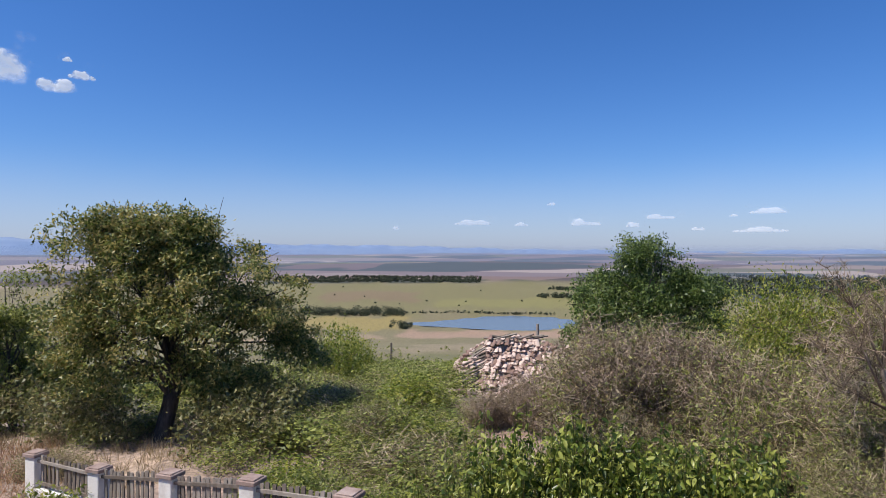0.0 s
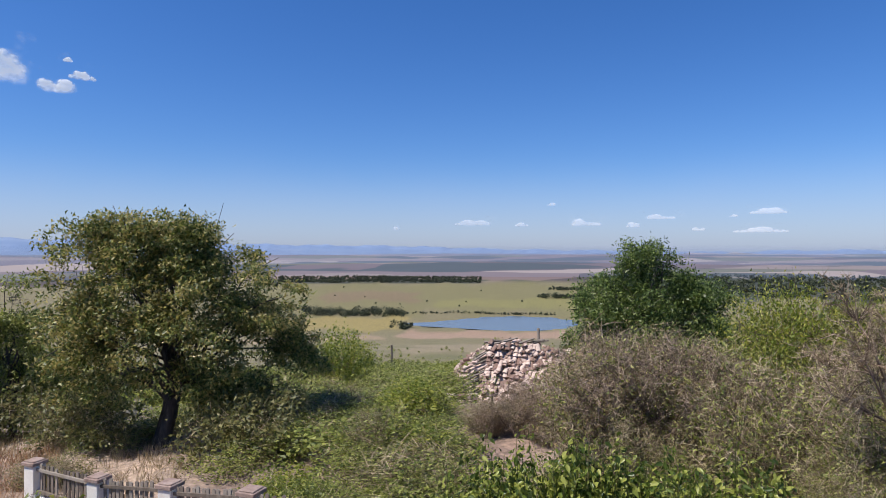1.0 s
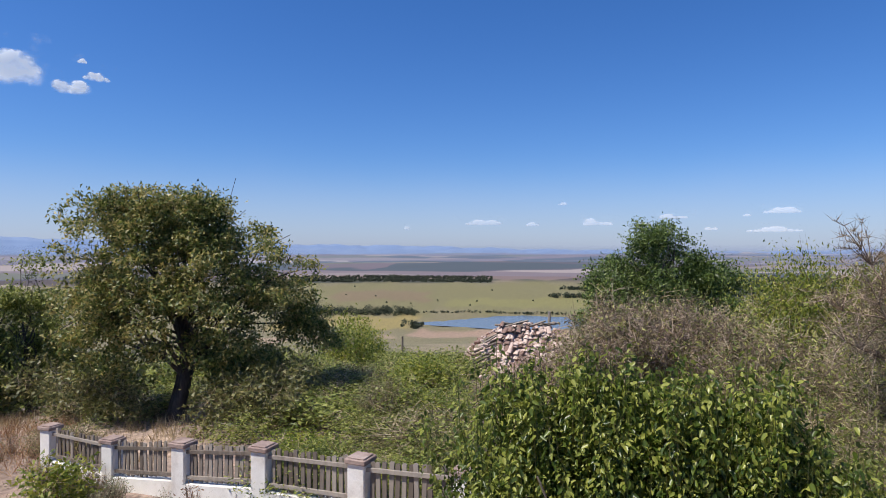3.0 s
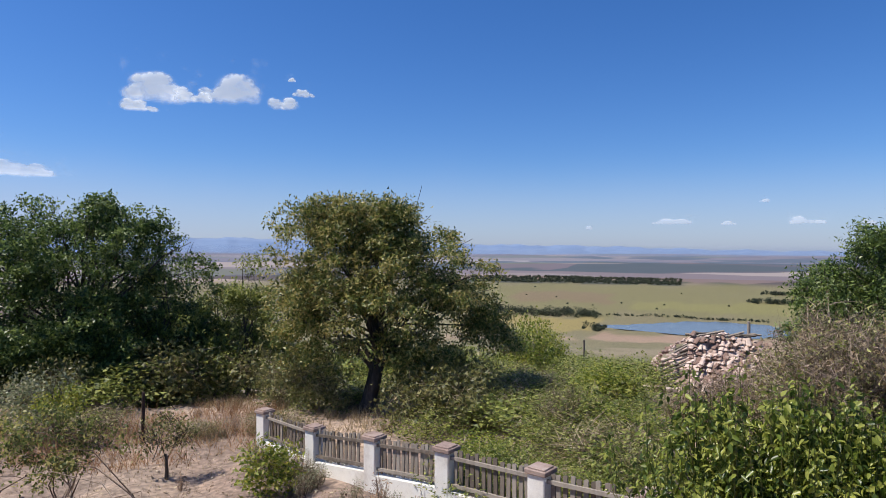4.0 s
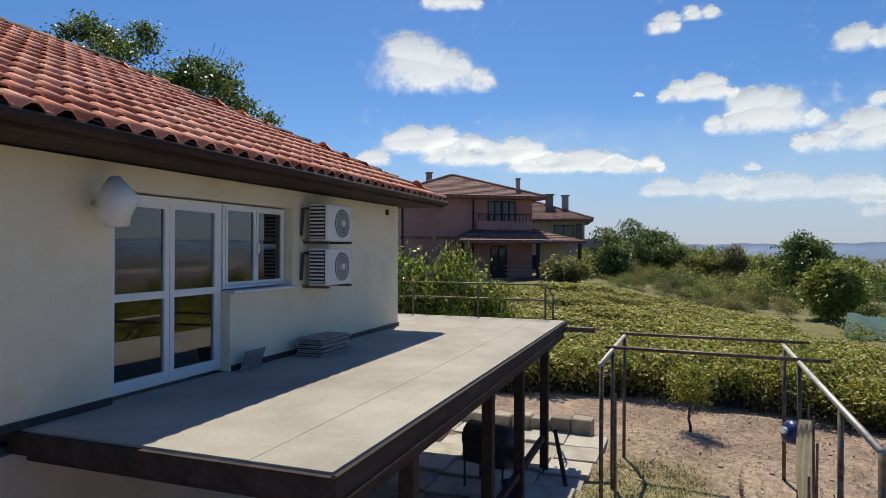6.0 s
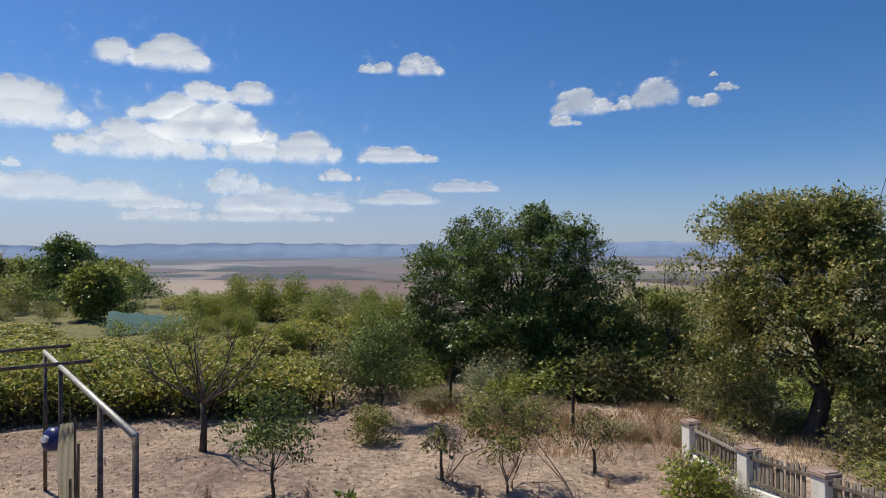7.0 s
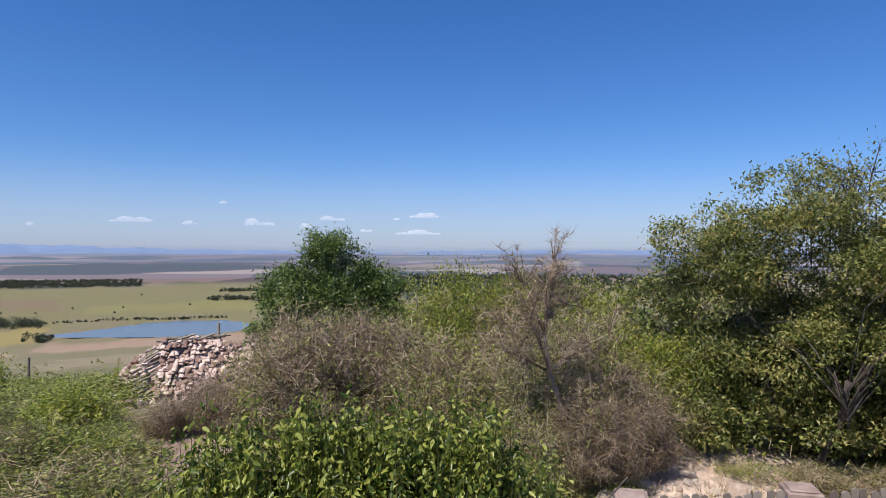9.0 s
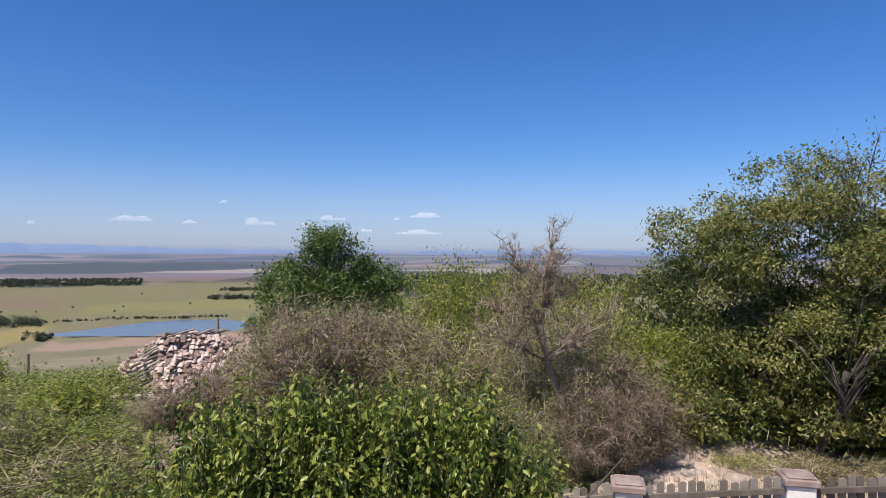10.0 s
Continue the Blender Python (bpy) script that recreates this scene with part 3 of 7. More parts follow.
def grass_patch(name, label, points, height, mat, seed, blades=14, r=0.005, spread=0.06):
    """Tufts of blades at the given points, as one object."""
    rng = np.random.default_rng(seed)
    pts = np.repeat(np.array(points, float), blades, axis=0)
    base = pts + rng.normal(size=pts.shape) * np.array([spread, spread, 0])
    tip = base + np.stack([rng.normal(size=len(pts)) * 0.35, rng.normal(size=len(pts)) * 0.35, rng.uniform(0.5, 1.1, len(pts))], 1) * height
    ob = new(name, spikes(name, base, tip, r, mat, rng))
    return tagged(ob, label, "grass", kind="stuff")

# ---- the ground: one sheet from the garden to the horizon ----
FALL_R = [0, 18, 30, 45, 80, 150, 300, 500, 620, 650, 804, 1300, 1500, 2500, 4000, 6000]
FALL_Z = [0, 0, -2.2, -5.5, -13.5, -26, -48, -70, -79, -80, -79.3, -66, -62, -52, -37, -30]
LAKE_AZ, LAKE_R, LAKE_Z = -4.2, 728.0, -80.0


def smooth(a, b, x):
    t = np.clip((x - a) / (b - a), 0, 1)
    return t * t * (3 - 2 * t)


def height(x, y):
    """The ground's height at x, y (numbers or arrays)."""
    x, y = np.asarray(x, float), np.asarray(y, float)
    r = np.hypot(x, y)
    az = np.degrees(np.arctan2(-x, y))
    near = 0.075 * np.clip(x + 8, 0, 16) * (1 - smooth(13, 24, r))
    near = near + 0.55 * np.exp(-(((x - 6.3) / 3.2) ** 2 + ((y - 7.2) / 1.6) ** 2))
    rise = 2.2 * smooth(86, 106, az) * smooth(20, 42, r) + 0.7 * smooth(55, 75, az) * (1 - smooth(95, 110, az)) * smooth(22, 45, r)
    shift = 42 * smooth(40, 72, az) * (1 - smooth(60, 600, r))
    ways = smooth(-78, -58, az) * (1 - smooth(122, 140, az))
    fall = np.interp(np.maximum(r - shift, 0), FALL_R, FALL_Z) * ways
    lx, ly = -math.sin(radians(LAKE_AZ)) * LAKE_R, math.cos(radians(LAKE_AZ)) * LAKE_R
    lu = (x - lx) / 96
    lt = 0.3 + 0.7 * smooth(-1.0, 0.5, lu)
    shore = np.hypot(lu, (y - ly + 26 * (1 - lt)) / (72 * lt))
    basin = -1.8 * (1 - smooth(0.92, 1.08, shore))
    rough = 0.05 * np.sin(x * 1.7 + 0.6 * np.sin(y * 1.3)) * np.sin(y * 1.9 + 1.0) + 0.04 * np.sin(3.1 * x + y)
    waves = smooth(40, 300, r) * smooth(1.0, 2.2, shore) * 1.2 * np.sin(x * 0.021 + 1) * np.sin(y * 0.017) + smooth(900, 1800, r) * (5 * np.sin(x * 0.0035 + 1) * np.sin(y * 0.0031 + 0.4) + 4 * np.sin(x * 0.0011 + 2.1 * np.sin(y * 0.0016)) * np.sin(y * 0.0052 + x * 0.0009))
    return near + rise + fall + basin + rough + waves * ways


def gz(x, y):
    return float(height(x, y))


def at_polar(az, r):
    return -math.sin(radians(az)) * r, math.cos(radians(az)) * r


angles = np.concatenate([np.arange(-75, -50, 0.5), np.arange(-50, 120, 0.3), np.arange(120, 155, 0.5), np.arange(155, 285, 4.0)])
radii_g = np.concatenate([[0.0], 0.8 * 1.028 ** np.arange(0, 330)])
radii_g = radii_g[radii_g < 4880]
na, nr = len(angles), len(radii_g)
A, RR = np.meshgrid(np.radians(angles), radii_g)
GX, GY = -np.sin(A) * RR, np.cos(A) * RR
GV = np.stack([GX, GY, height(GX, GY)], -1).reshape(-1, 3)
i0 = (np.arange(nr - 1)[:, None] * na + np.arange(na)[None, :]).ravel()
i1 = (np.arange(nr - 1)[:, None] * na + (np.arange(na)[None, :] + 1) % na).ravel()
quads = np.stack([i0, i0 + na, i1 + na, i1], 1)
ground_me = array_mesh("ground", GV, quads[:, ::-1].ravel(), 4, M_GROUND)
ground_me.shade_smooth()


def patch(x, y, az0, az1, r0, r1, soft=0.06):
    """How far a point lies inside a field of the plain, with uneven edges."""
    r = np.hypot(x, y)
    az = np.degrees(np.arctan2(-x, y)) + 0.5 * np.sin(r * 0.021 + az0) + 0.25 * np.sin(r * 0.06)
    r = r + (r1 - r0) * (0.10 * np.sin(az * 0.9 + r0) + 0.06 * np.sin(az * 2.3 + r1))
    dr, da = (r1 - r0) * soft + 4, 0.35
    return smooth(r0 - dr, r0 + dr, r) * (1 - smooth(r1 - dr, r1 + dr, r)) * smooth(az0 - da, az0 + da, az) * (1 - smooth(az1 - da, az1 + da, az))



# fields round the lake: azimuths, distances and colour
PATCHES = [(-14, 17, 815, 1290, (0.18, 0.162, 0.07)), (2.0, 10.5, 960, 1120, (0.19, 0.142, 0.078)), (-12, 1, 880, 990, (0.205, 0.19, 0.068)), (3.6, 16, 655, 785, (0.27, 0.215, 0.075)),
           (-13, 3.8, 560, 650, (0.32, 0.22, 0.15)), (5, 17, 545, 600, (0.30, 0.225, 0.14)), (-11, 14, 370, 460, (0.25, 0.205, 0.125)), (-40, -14, 1080, 1600, (0.045, 0.055, 0.04)), (-4, 15, 1300, 1420, (0.05, 0.055, 0.04))]


def cover_colour(x, y):
    """What covers the soil: bare dry garden earth, straw, scrub floor, pasture, ploughed plain."""
    r = np.hypot(x, y)
    az = np.degrees(np.arctan2(-x, y))
    soil, straw, scrub = np.array([0.235, 0.165, 0.133]), np.array([0.335, 0.255, 0.20]), np.array([0.13, 0.11, 0.062])
    grass, pasture = np.array([0.18, 0.18, 0.06]), np.array([0.19, 0.165, 0.085])
    wob = 0.5 + 0.5 * np.sin(x * 0.9 + 1.3 * np.sin(y * 0.7)) * np.sin(y * 0.8 + x * 0.35)
    c = soil + (straw - soil) * wob[:, None]
    fence = (y - (11.55 - 0.56 * (x + 7.35)))
    green = np.exp(-(((x + 12.2) / 1.6) ** 2 + ((y + 1.2) / 1.0) ** 2)) + 0.8 * np.exp(-(((x + 10.3) / 2.5) ** 2 + ((y + 1.9) / 0.5) ** 2))
    c = c + (grass - c) * (np.clip(green, 0, 0.75) * (0.4 + 0.6 * wob))[:, None]
    w = (smooth(6, 14, fence) * smooth(-70, -50, az) * (1 - smooth(40, 52, az)))[:, None]
    c = c + (scrub - c) * w
    bank_w = np.exp(-(((x - 7.0) / 3.2) ** 2 + ((fence - 1.6) / 1.5) ** 2)) + 0.7 * np.exp(-(((x + 11) / 4.5) ** 2 + ((fence - 2.5) / 1.8) ** 2))
    c = c + (np.array([0.53, 0.41, 0.33]) - c) * np.clip(bank_w, 0, 1)[:, None]
    vine = smooth(19.5, 22, r) * smooth(40, 55, az)
    c = c + (np.array([0.15, 0.14, 0.055]) - c) * vine[:, None]
    c = c + (pasture - c) * smooth(60, 200, r)[:, None]
    for a0, a1, r0, r1, tone in PATCHES:
        c = c + (np.array(tone) - c) * patch(x, y, a0, a1, r0, r1)[:, None]
    rough_ = 0.5 + 0.5 * np.sin(x * 0.083 + 2 * np.sin(y * 0.031)) * np.sin(y * 0.071 + 1.5 * np.sin(x * 0.027))
    c = c + (np.array([0.115, 0.125, 0.045]) - c) * (0.55 * smooth(0.45, 0.8, rough_) * smooth(40, 70, r) * (1 - smooth(430, 560, r)))[:, None]
    return np.clip(c, 0.02, 1)


col = np.ones((len(GV), 4), np.float32)
col[:, :3] = cover_colour(GV[:, 0], GV[:, 1])
ca = ground_me.color_attributes.new("cover", "FLOAT_COLOR", "POINT")
ca.data.foreach_set("color", col.ravel())
g_r, g_az = np.hypot(GV[:, 0], GV[:, 1]), np.degrees(np.arctan2(-GV[:, 0], GV[:, 1]))
far_w = np.maximum(smooth(1290, 1420, g_r), smooth(46, 54, g_az) * smooth(230, 420, g_r)) * (1 - patch(GV[:, 0], GV[:, 1], -40, -14, 1080, 1600)) * (1 - patch(GV[:, 0], GV[:, 1], -4, 15, 1300, 1420))
ground_me.attributes.new("tilled", "FLOAT", "POINT").data.foreach_set("value", far_w.astype(np.float32))
ground = tagged(new("ground", ground_me), "dry sloping ground of a hillside garden running down to a plain", "ground", kind="structure")

# far ridge that closes the view, with distance haze painted into its blue
SKY_AZ = [-75, -44, -29, -24, -6, 4, 13, 25, 35, 59, 70, 81, 94, 110, 125, 150]
SKY_EL = [-0.1, -0.09, -0.2, -0.35, -0.12, 0.19, 0.29, 0.5, 0.8, 0.65, 0.78, 0.64, 0.45, 0.4, 0.6, 0.8]
rv, rf = [], []
ra = np.arange(-75, 150.1, 0.25)
for i, a in enumerate(ra):
    e = float(np.interp(a, SKY_AZ, SKY_EL)) + 0.05 * math.sin(a * 1.3) + 0.03 * math.sin(a * 3.7 + 1)
    for r, k in ((4150, 0.0), (4400, 0.55), (4650, 0.85), (4800, 1.0), (4870, 0.9)):
        x, y = at_polar(a, r)
        zb = 4.4 + r * math.tan(radians(-1.35 if a > 20 else -1.0))
        zt = 4.4 + 4800 * math.tan(radians(e))
        rv.append((x, y, zb + (zt - zb) * k + (6 * math.sin(a * 2.1 + r) if 0 < k < 0.9 else 0)))
    if i:
        rf += [((i - 1) * 5 + k, (i - 1) * 5 + k + 1, i * 5 + k + 1, i * 5 + k) for k in range(4)]
single("distant_ridge", Buf().add(rv, rf), M_RIDGE, "wooded ridge along the horizon, coloured blue for haze", "backdrop", kind="structure", smooth=True)


# the lake
lx, ly = at_polar(LAKE_AZ, LAKE_R)
lake = []
for k in range(64):
    a = 2 * math.pi * k / 64
    w = 1 + 0.05 * math.sin(3 * a + 1) + 0.03 * math.sin(7 * a)
    taper = 0.3 + 0.7 * float(smooth(-1.0, 0.5, 1.12 * math.cos(a)))
    lake.append((lx + 96 * math.cos(a) * 1.12, ly + 72 * math.sin(a) * 1.12 * taper - 26 * (1 - taper), LAKE_Z))
single("water", Buf().add(lake, [tuple(range(64))]), M_WATER, "calm blue reservoir lake in the valley", "lake", kind="structure")


def far_wood(name, label, spots, h, mat, seed, per=60, leaf=2.0):
    """Far trees as many coarse leaf clumps, one object."""
    rng = np.random.default_rng(seed)
    pts = []
    for x, y, s in spots:
        q = unit(rng.normal(size=(per, 3))) * rng.random((per, 1)) ** 0.4 * np.array([0.62, 0.62, 0.55]) * h * s
        pts.append(q + np.array([x, y, gz(x, y) + h * s * 0.5]))
    me = leaves(name, np.concatenate(pts), leaf, mat, rng, 0.8, 0.0, 0.4)
    return tagged(new(name, me), label, "trees", kind="stuff")


rw = random.Random(5)
spots = []
for k in range(110):
    a = rw.uniform(3.6, 12.5)
    x, y = at_polar(a, 800 + rw.uniform(-22, 18) + 4 * (a - 3.8))
    spots.append((x, y, rw.uniform(0.4, 1.05)))
for k in range(14):
    spots.append((*at_polar(rw.gauss(3.6, 0.5), rw.uniform(662, 700)), rw.uniform(0.25, 0.6)))
far_wood("lakeside_trees", "row of dark green trees along the lake shore", spots, 11, M_FAR, 21, 90, 1.3)
spots = [(*at_polar(rw.uniform(-10, 4.5), 808 + rw.uniform(-3, 8)), rw.uniform(0.2, 0.45)) for k in range(90)]
far_wood("shore_bushes", "low bushes on the far lake shore", spots, 8, M_FAR, 22, 40, 1.0)
spots = [(*at_polar(rw.uniform(-3.4, 14.5), 1300 + 60 * (1 + math.sin(9 * k)) + rw.uniform(0, 60)), rw.uniform(0.25, 0.45)) for k in range(1100)]
far_wood("wood_belt", "dark belt of woodland across the plain", spots, 10, M_FAR, 23, 44, 1.7)
spots = [(*at_polar(rw.uniform(-50, -15), 1080 + 480 * rw.random()), rw.uniform(0.35, 0.6)) for k in range(1500)]
far_wood("wooded_slope", "dark wooded slope beyond the valley", spots, 12, M_FAR, 24, 36, 2.8)
spots = [(*at_polar(rw.uniform(-8.5, -13), 1005 + rw.uniform(-10, 10)), rw.uniform(0.4, 0.8)) for k in range(34)]
spots += [(*at_polar(rw.uniform(-9.5, -13), 1160 + rw.uniform(-8, 8)), rw.uniform(0.4, 0.7)) for k in range(26)]
far_wood("meadow_trees", "clumps of trees on the pasture", spots, 10, M_FAR, 25, 70, 1.8)
spots = []
for k in range(150):
    a, r = rw.uniform(-12, 17), 70 * 7.6 ** rw.random()
    for _ in range(rw.randint(3, 11)):
        spots.append((*at_polar(a + rw.gauss(0, 1.2), r * (1 + rw.gauss(0, 0.05))), rw.uniform(0.12, 0.42)))
far_wood("valley_scrub", "scattered scrub on the lower slope", spots, 5, M_SCRUB, 26, 40, 0.5)
spots = [(*at_polar(rw.uniform(10, -10), rw.uniform(850, 1250)), rw.uniform(0.15, 0.4)) for k in range(12)]
far_wood("pasture_bushes", "single bushes dotted over the pasture", spots, 7, M_FAR, 27, 50, 1.1)
spots = [(*at_polar(rw.uniform(48, 100), 100 * 3.3 ** rw.random()), rw.uniform(0.25, 0.75)) for k in range(320)]
far_wood("hillside_trees", "trees and scrub on the falling hillside", spots, 5.5, M_SCRUB, 28, 60, 0.8)
spots = [(*at_polar(rw.uniform(20, 50), rw.uniform(45, 300)), rw.uniform(0.3, 0.8)) for k in range(240)]
far_wood("hillside_scrub", "dense scrub below the garden fence", spots, 5.5, M_SCRUB, 29, 60, 0.7)
spots = [(*at_polar(rw.uniform(-62, -12), 26 * 11.5 ** rw.random()), rw.uniform(0.3, 0.8)) for k in range(460)]
far_wood("slope_scrub", "olive-green scrub on the slope", spots, 5.5, M_OLIVE, 30, 60, 0.7)

# ---- clouds: fair-weather cumulus, far off ----
CLOUDS = [(94.4, 17.8, 2.4, 1.8), (91.5, 18.6, 2.5, 1.3), (91.9, 12.4, 6.0, 2.0), (87.3, 9.6, 8.2, 3.4), (78.0, 14.9, 7.9, 2.5), (72.0, 12.6, 6.4, 2.0), (75.2, 10.8, 9.0, 2.4),
          (79.2, 7.8, 10.5, 3.6), (68.0, 7.9, 10.4, 3.0), (73.6, 9.2, 10.5, 3.0), (57.5, 8.0, 7.0, 1.5), (59.6, 15.6, 2.6, 1.2), (55.6, 15.5, 3.8, 1.8), (62.7, 6.3, 3.4, 1.2)]
CLOUDS_SIDE = [(41.4, 11.8, 4.6, 2.6), (36.0, 12.2, 4.2, 2.4), (42.6, 11.0, 2.6, 0.9), (38.6, 12.0, 3.0, 1.1), (31.2, 11.9, 2.1, 1.1), (29.5, 13.0, 1.7, 0.8), (30.5, 14.2, 0.7, 0.4)]
CLOUDS_HOUSE = [(114.2, 13.9, 8.6, 5.0), (112.4, 20.6, 5.0, 2.0), (114.6, 8.6, 8.0, 2.4), (109.0, 7.6, 12.0, 2.6), (101.4, 6.9, 12.0, 2.0), (97.0, 6.7, 5.0, 1.6), (120.5, 7.4, 4.0, 1.6), (96.6, 13.0, 0.8, 0.5)]
THIN = [(71.2, 5.0, 5.6, 2.6), (92.2, 4.7, 7.6, 1.9), (84.0, 4.2, 11.4, 2.3), (57.4, 4.3, 7.0, 1.3), (51.6, 5.4, 6.0, 1.1), (77.6, 3.7, 7.0, 1.5), (67.0, 3.6, 11.0, 1.9), (71.5, 2.7, 18.0, 1.5), (87.6, 6.5, 1.2, 0.7), (44.5, 3.4, 1.4, 0.4)]
FAR_CLOUDS = [(-2.6, 2.1, 3.8, 0.5), (-12.6, 2.0, 3.0, 0.7), (-27.0, 2.8, 3.2, 0.5), (-18.9, 2.5, 2.6, 0.5), (-26.4, 1.3, 5.0, 0.5), (-7.0, 2.0, 1.4, 0.35), (-16.6, 1.8, 1.3, 0.6), (4.2, 1.7, 0.6, 0.3), (-9.6, 3.8, 0.8, 0.3),
              (-21.8, 1.5, 1.2, 0.35), (-24.5, 2.6, 0.8, 0.25)]


def cloud(az, el, width, tall, seed, thick=1.0, dist=4300.0, veil=False):
    """A cumulus cloud of the sky's backdrop: a billowing shell over a flat base, whose vapour thins out to its rim and
    glows a little; with veil, a smooth sheet of glowing haze.
    """
    rng = np.random.default_rng(seed)
    w, h = radians(width) * dist, radians(tall) * dist
    centre = np.array(toward(az, el, dist))
    peaks = [(rng.uniform(-0.3, 0.3), rng.uniform(0.75, 1.0), rng.uniform(0.12, 0.24)) for _ in range(3)]
    nb = int(min(14, max(3, 2.4 * w / h)))
    puffs = []
    for i in range(nb):
        u = -0.41 + 0.82 * (i + rng.uniform(0.1, 0.9)) / nb
        roof = max(0.45, max(a * math.exp(-((u - c) / s) ** 2) for c, a, s in peaks)) * (1 - (2 * abs(u)) ** 3 * 0.45)
        rb = h * 0.40 * roof * rng.uniform(0.85, 1.1)
        main = [(u * w, rb * 0.6, rb), (u * w + rng.normal() * 0.25 * rb, max(rb * 0.6, roof * h * 0.92 - rb), rb * 0.9)]
        for x, z, r in main:
            puffs.append((x, z, r))
            for _ in range(6):
                a, q = rng.uniform(0.15, math.pi - 0.15), r * rng.uniform(0.3, 0.55)
                cx, cz = x + math.cos(a) * r * 0.95, z + math.sin(a) * r * 0.8
                puffs.append((cx, cz, q))
                for _ in range(3):
                    a2 = rng.uniform(0, math.pi)
                    puffs.append((cx + math.cos(a2) * q * 1.05, cz + math.sin(a2) * q * 0.85, q * rng.uniform(0.3, 0.5)))
    step = dist * radians(max(0.055, width * 0.0078))
    us = np.arange(-0.66 * w - 3 * step, 0.66 * w + 3 * step, step)
    vs = np.arange(-0.3 * h - 3 * step, 1.35 * h + 3 * step, step)
    U, V = np.meshgrid(us, vs)
    dens, bulge = np.zeros(U.shape), np.zeros(U.shape)
    if veil:
        dens = 1.1 - 1.9 * np.sqrt((U / (0.5 * w)) ** 2 + ((V - 0.35 * h) / (0.75 * h)) ** 2)
    else:
        long_ = 1.45 * min(2.0, max(1.0, w / h / 3.0))
        for x, z, r in puffs:
            rho = ((U - x) / (long_ * r)) ** 2 + ((V - z) / (1.05 * r)) ** 2
            dens += np.exp(3.0 * (1 - np.minimum(rho, 4)))
            bulge = np.maximum(bulge, r * np.sqrt(np.clip(1.6 - rho, 0, 2)))
        dens = np.log(dens + 1e-4) / 3.0
        dens = 1 - np.sqrt(np.clip(1.15 - dens, 0, 4))
        dens = dens - np.clip(0.25 - V / (0.3 * h), 0, 1.5) * 0.7
    turn = radians(az) - U / dist
    flat = math.hypot(centre[0], centre[1]) - 0.42 * bulge
    pts = np.stack([-np.sin(turn) * flat, np.cos(turn) * flat, centre[2] + V], -1)
    nu = len(us)
    idx = (np.arange(len(vs) - 1)[:, None] * nu + np.arange(nu - 1)[None, :])
    least = -1.35 if veil else -0.8
    keep = (dens[:-1, :-1] > least) | (dens[1:, 1:] > least)
    idx = idx[keep].ravel()
    me = array_mesh("cloud", pts.reshape(-1, 3), np.stack([idx, idx + 1, idx + nu + 1, idx + nu], 1).ravel(), 4, M_VEIL if veil else M_CLOUD)
    for key, arr in (("vapour", dens.ravel()), ("thickness", np.full(dens.size, thick))):
        me.attributes.new(key, "FLOAT", "POINT").data.foreach_set("value", arr.astype(np.float32))
    me.shade_smooth()
    return tagged(new("cloud", me), "white fair-weather cloud with a faint glow of its own", "cloud", "clouds", "stuff")


for k, c in enumerate(CLOUDS + CLOUDS_SIDE + CLOUDS_HOUSE):
    cloud(c[0], c[1], c[2] * 1.22, c[3] * 1.15, 500 + k, 0.98, 4300.0 - 6 * k)
for k, c in enumerate(THIN):
    cloud(c[0], c[1], c[2] * 1.2, c[3] * 1.1, 700 + k, 0.72, 4500.0 - 6 * k)
for k, c in enumerate(FAR_CLOUDS):
    cloud(*c, 740 + k, 0.5, 4440.0 - 6 * k)
# Two wide glowing veils that whiten the sky around the clouds.
for k, c in enumerate([(80, 4.0, 44, 9), (106, 6.0, 34, 6)]):
    cloud(*c, 800 + k, 0.24, 4600.0 - 3 * k, True)


def haze_sheet(r, low, high, peak, az0=-75, az1=150, mat=M_HAZE_GLOW):
    """Imitates the haze between here and the far plain: a faint curtain at distance r that glows blue, thinning out
    upwards.
    """
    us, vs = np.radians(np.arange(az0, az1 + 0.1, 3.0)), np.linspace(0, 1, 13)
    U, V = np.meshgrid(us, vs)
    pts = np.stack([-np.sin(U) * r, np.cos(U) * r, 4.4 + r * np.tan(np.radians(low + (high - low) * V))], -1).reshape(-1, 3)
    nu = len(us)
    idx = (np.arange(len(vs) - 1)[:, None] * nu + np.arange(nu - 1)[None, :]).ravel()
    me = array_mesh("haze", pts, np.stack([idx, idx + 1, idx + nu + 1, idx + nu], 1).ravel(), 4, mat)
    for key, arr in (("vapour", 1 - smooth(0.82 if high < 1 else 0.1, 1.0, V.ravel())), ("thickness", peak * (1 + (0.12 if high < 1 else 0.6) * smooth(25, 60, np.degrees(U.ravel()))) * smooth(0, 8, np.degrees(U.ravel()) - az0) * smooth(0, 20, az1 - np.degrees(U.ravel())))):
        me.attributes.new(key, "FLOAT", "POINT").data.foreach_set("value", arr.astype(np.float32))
    return tagged(new("haze", me), "glowing curtain that imitates thin blue haze over plain and horizon", "haze", kind="structure")


# Three glowing sheets before the plain, one taller one behind to pale the horizon.
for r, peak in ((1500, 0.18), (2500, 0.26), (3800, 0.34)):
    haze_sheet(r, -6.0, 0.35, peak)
haze_sheet(4885, -1.5, 10.0, 0.38, mat=M_HORIZON_GLOW)

# ---- garden fence ----
F0, FD = Vector((-7.35, 11.55, 0)), Vector((1.56, -0.895, 0))
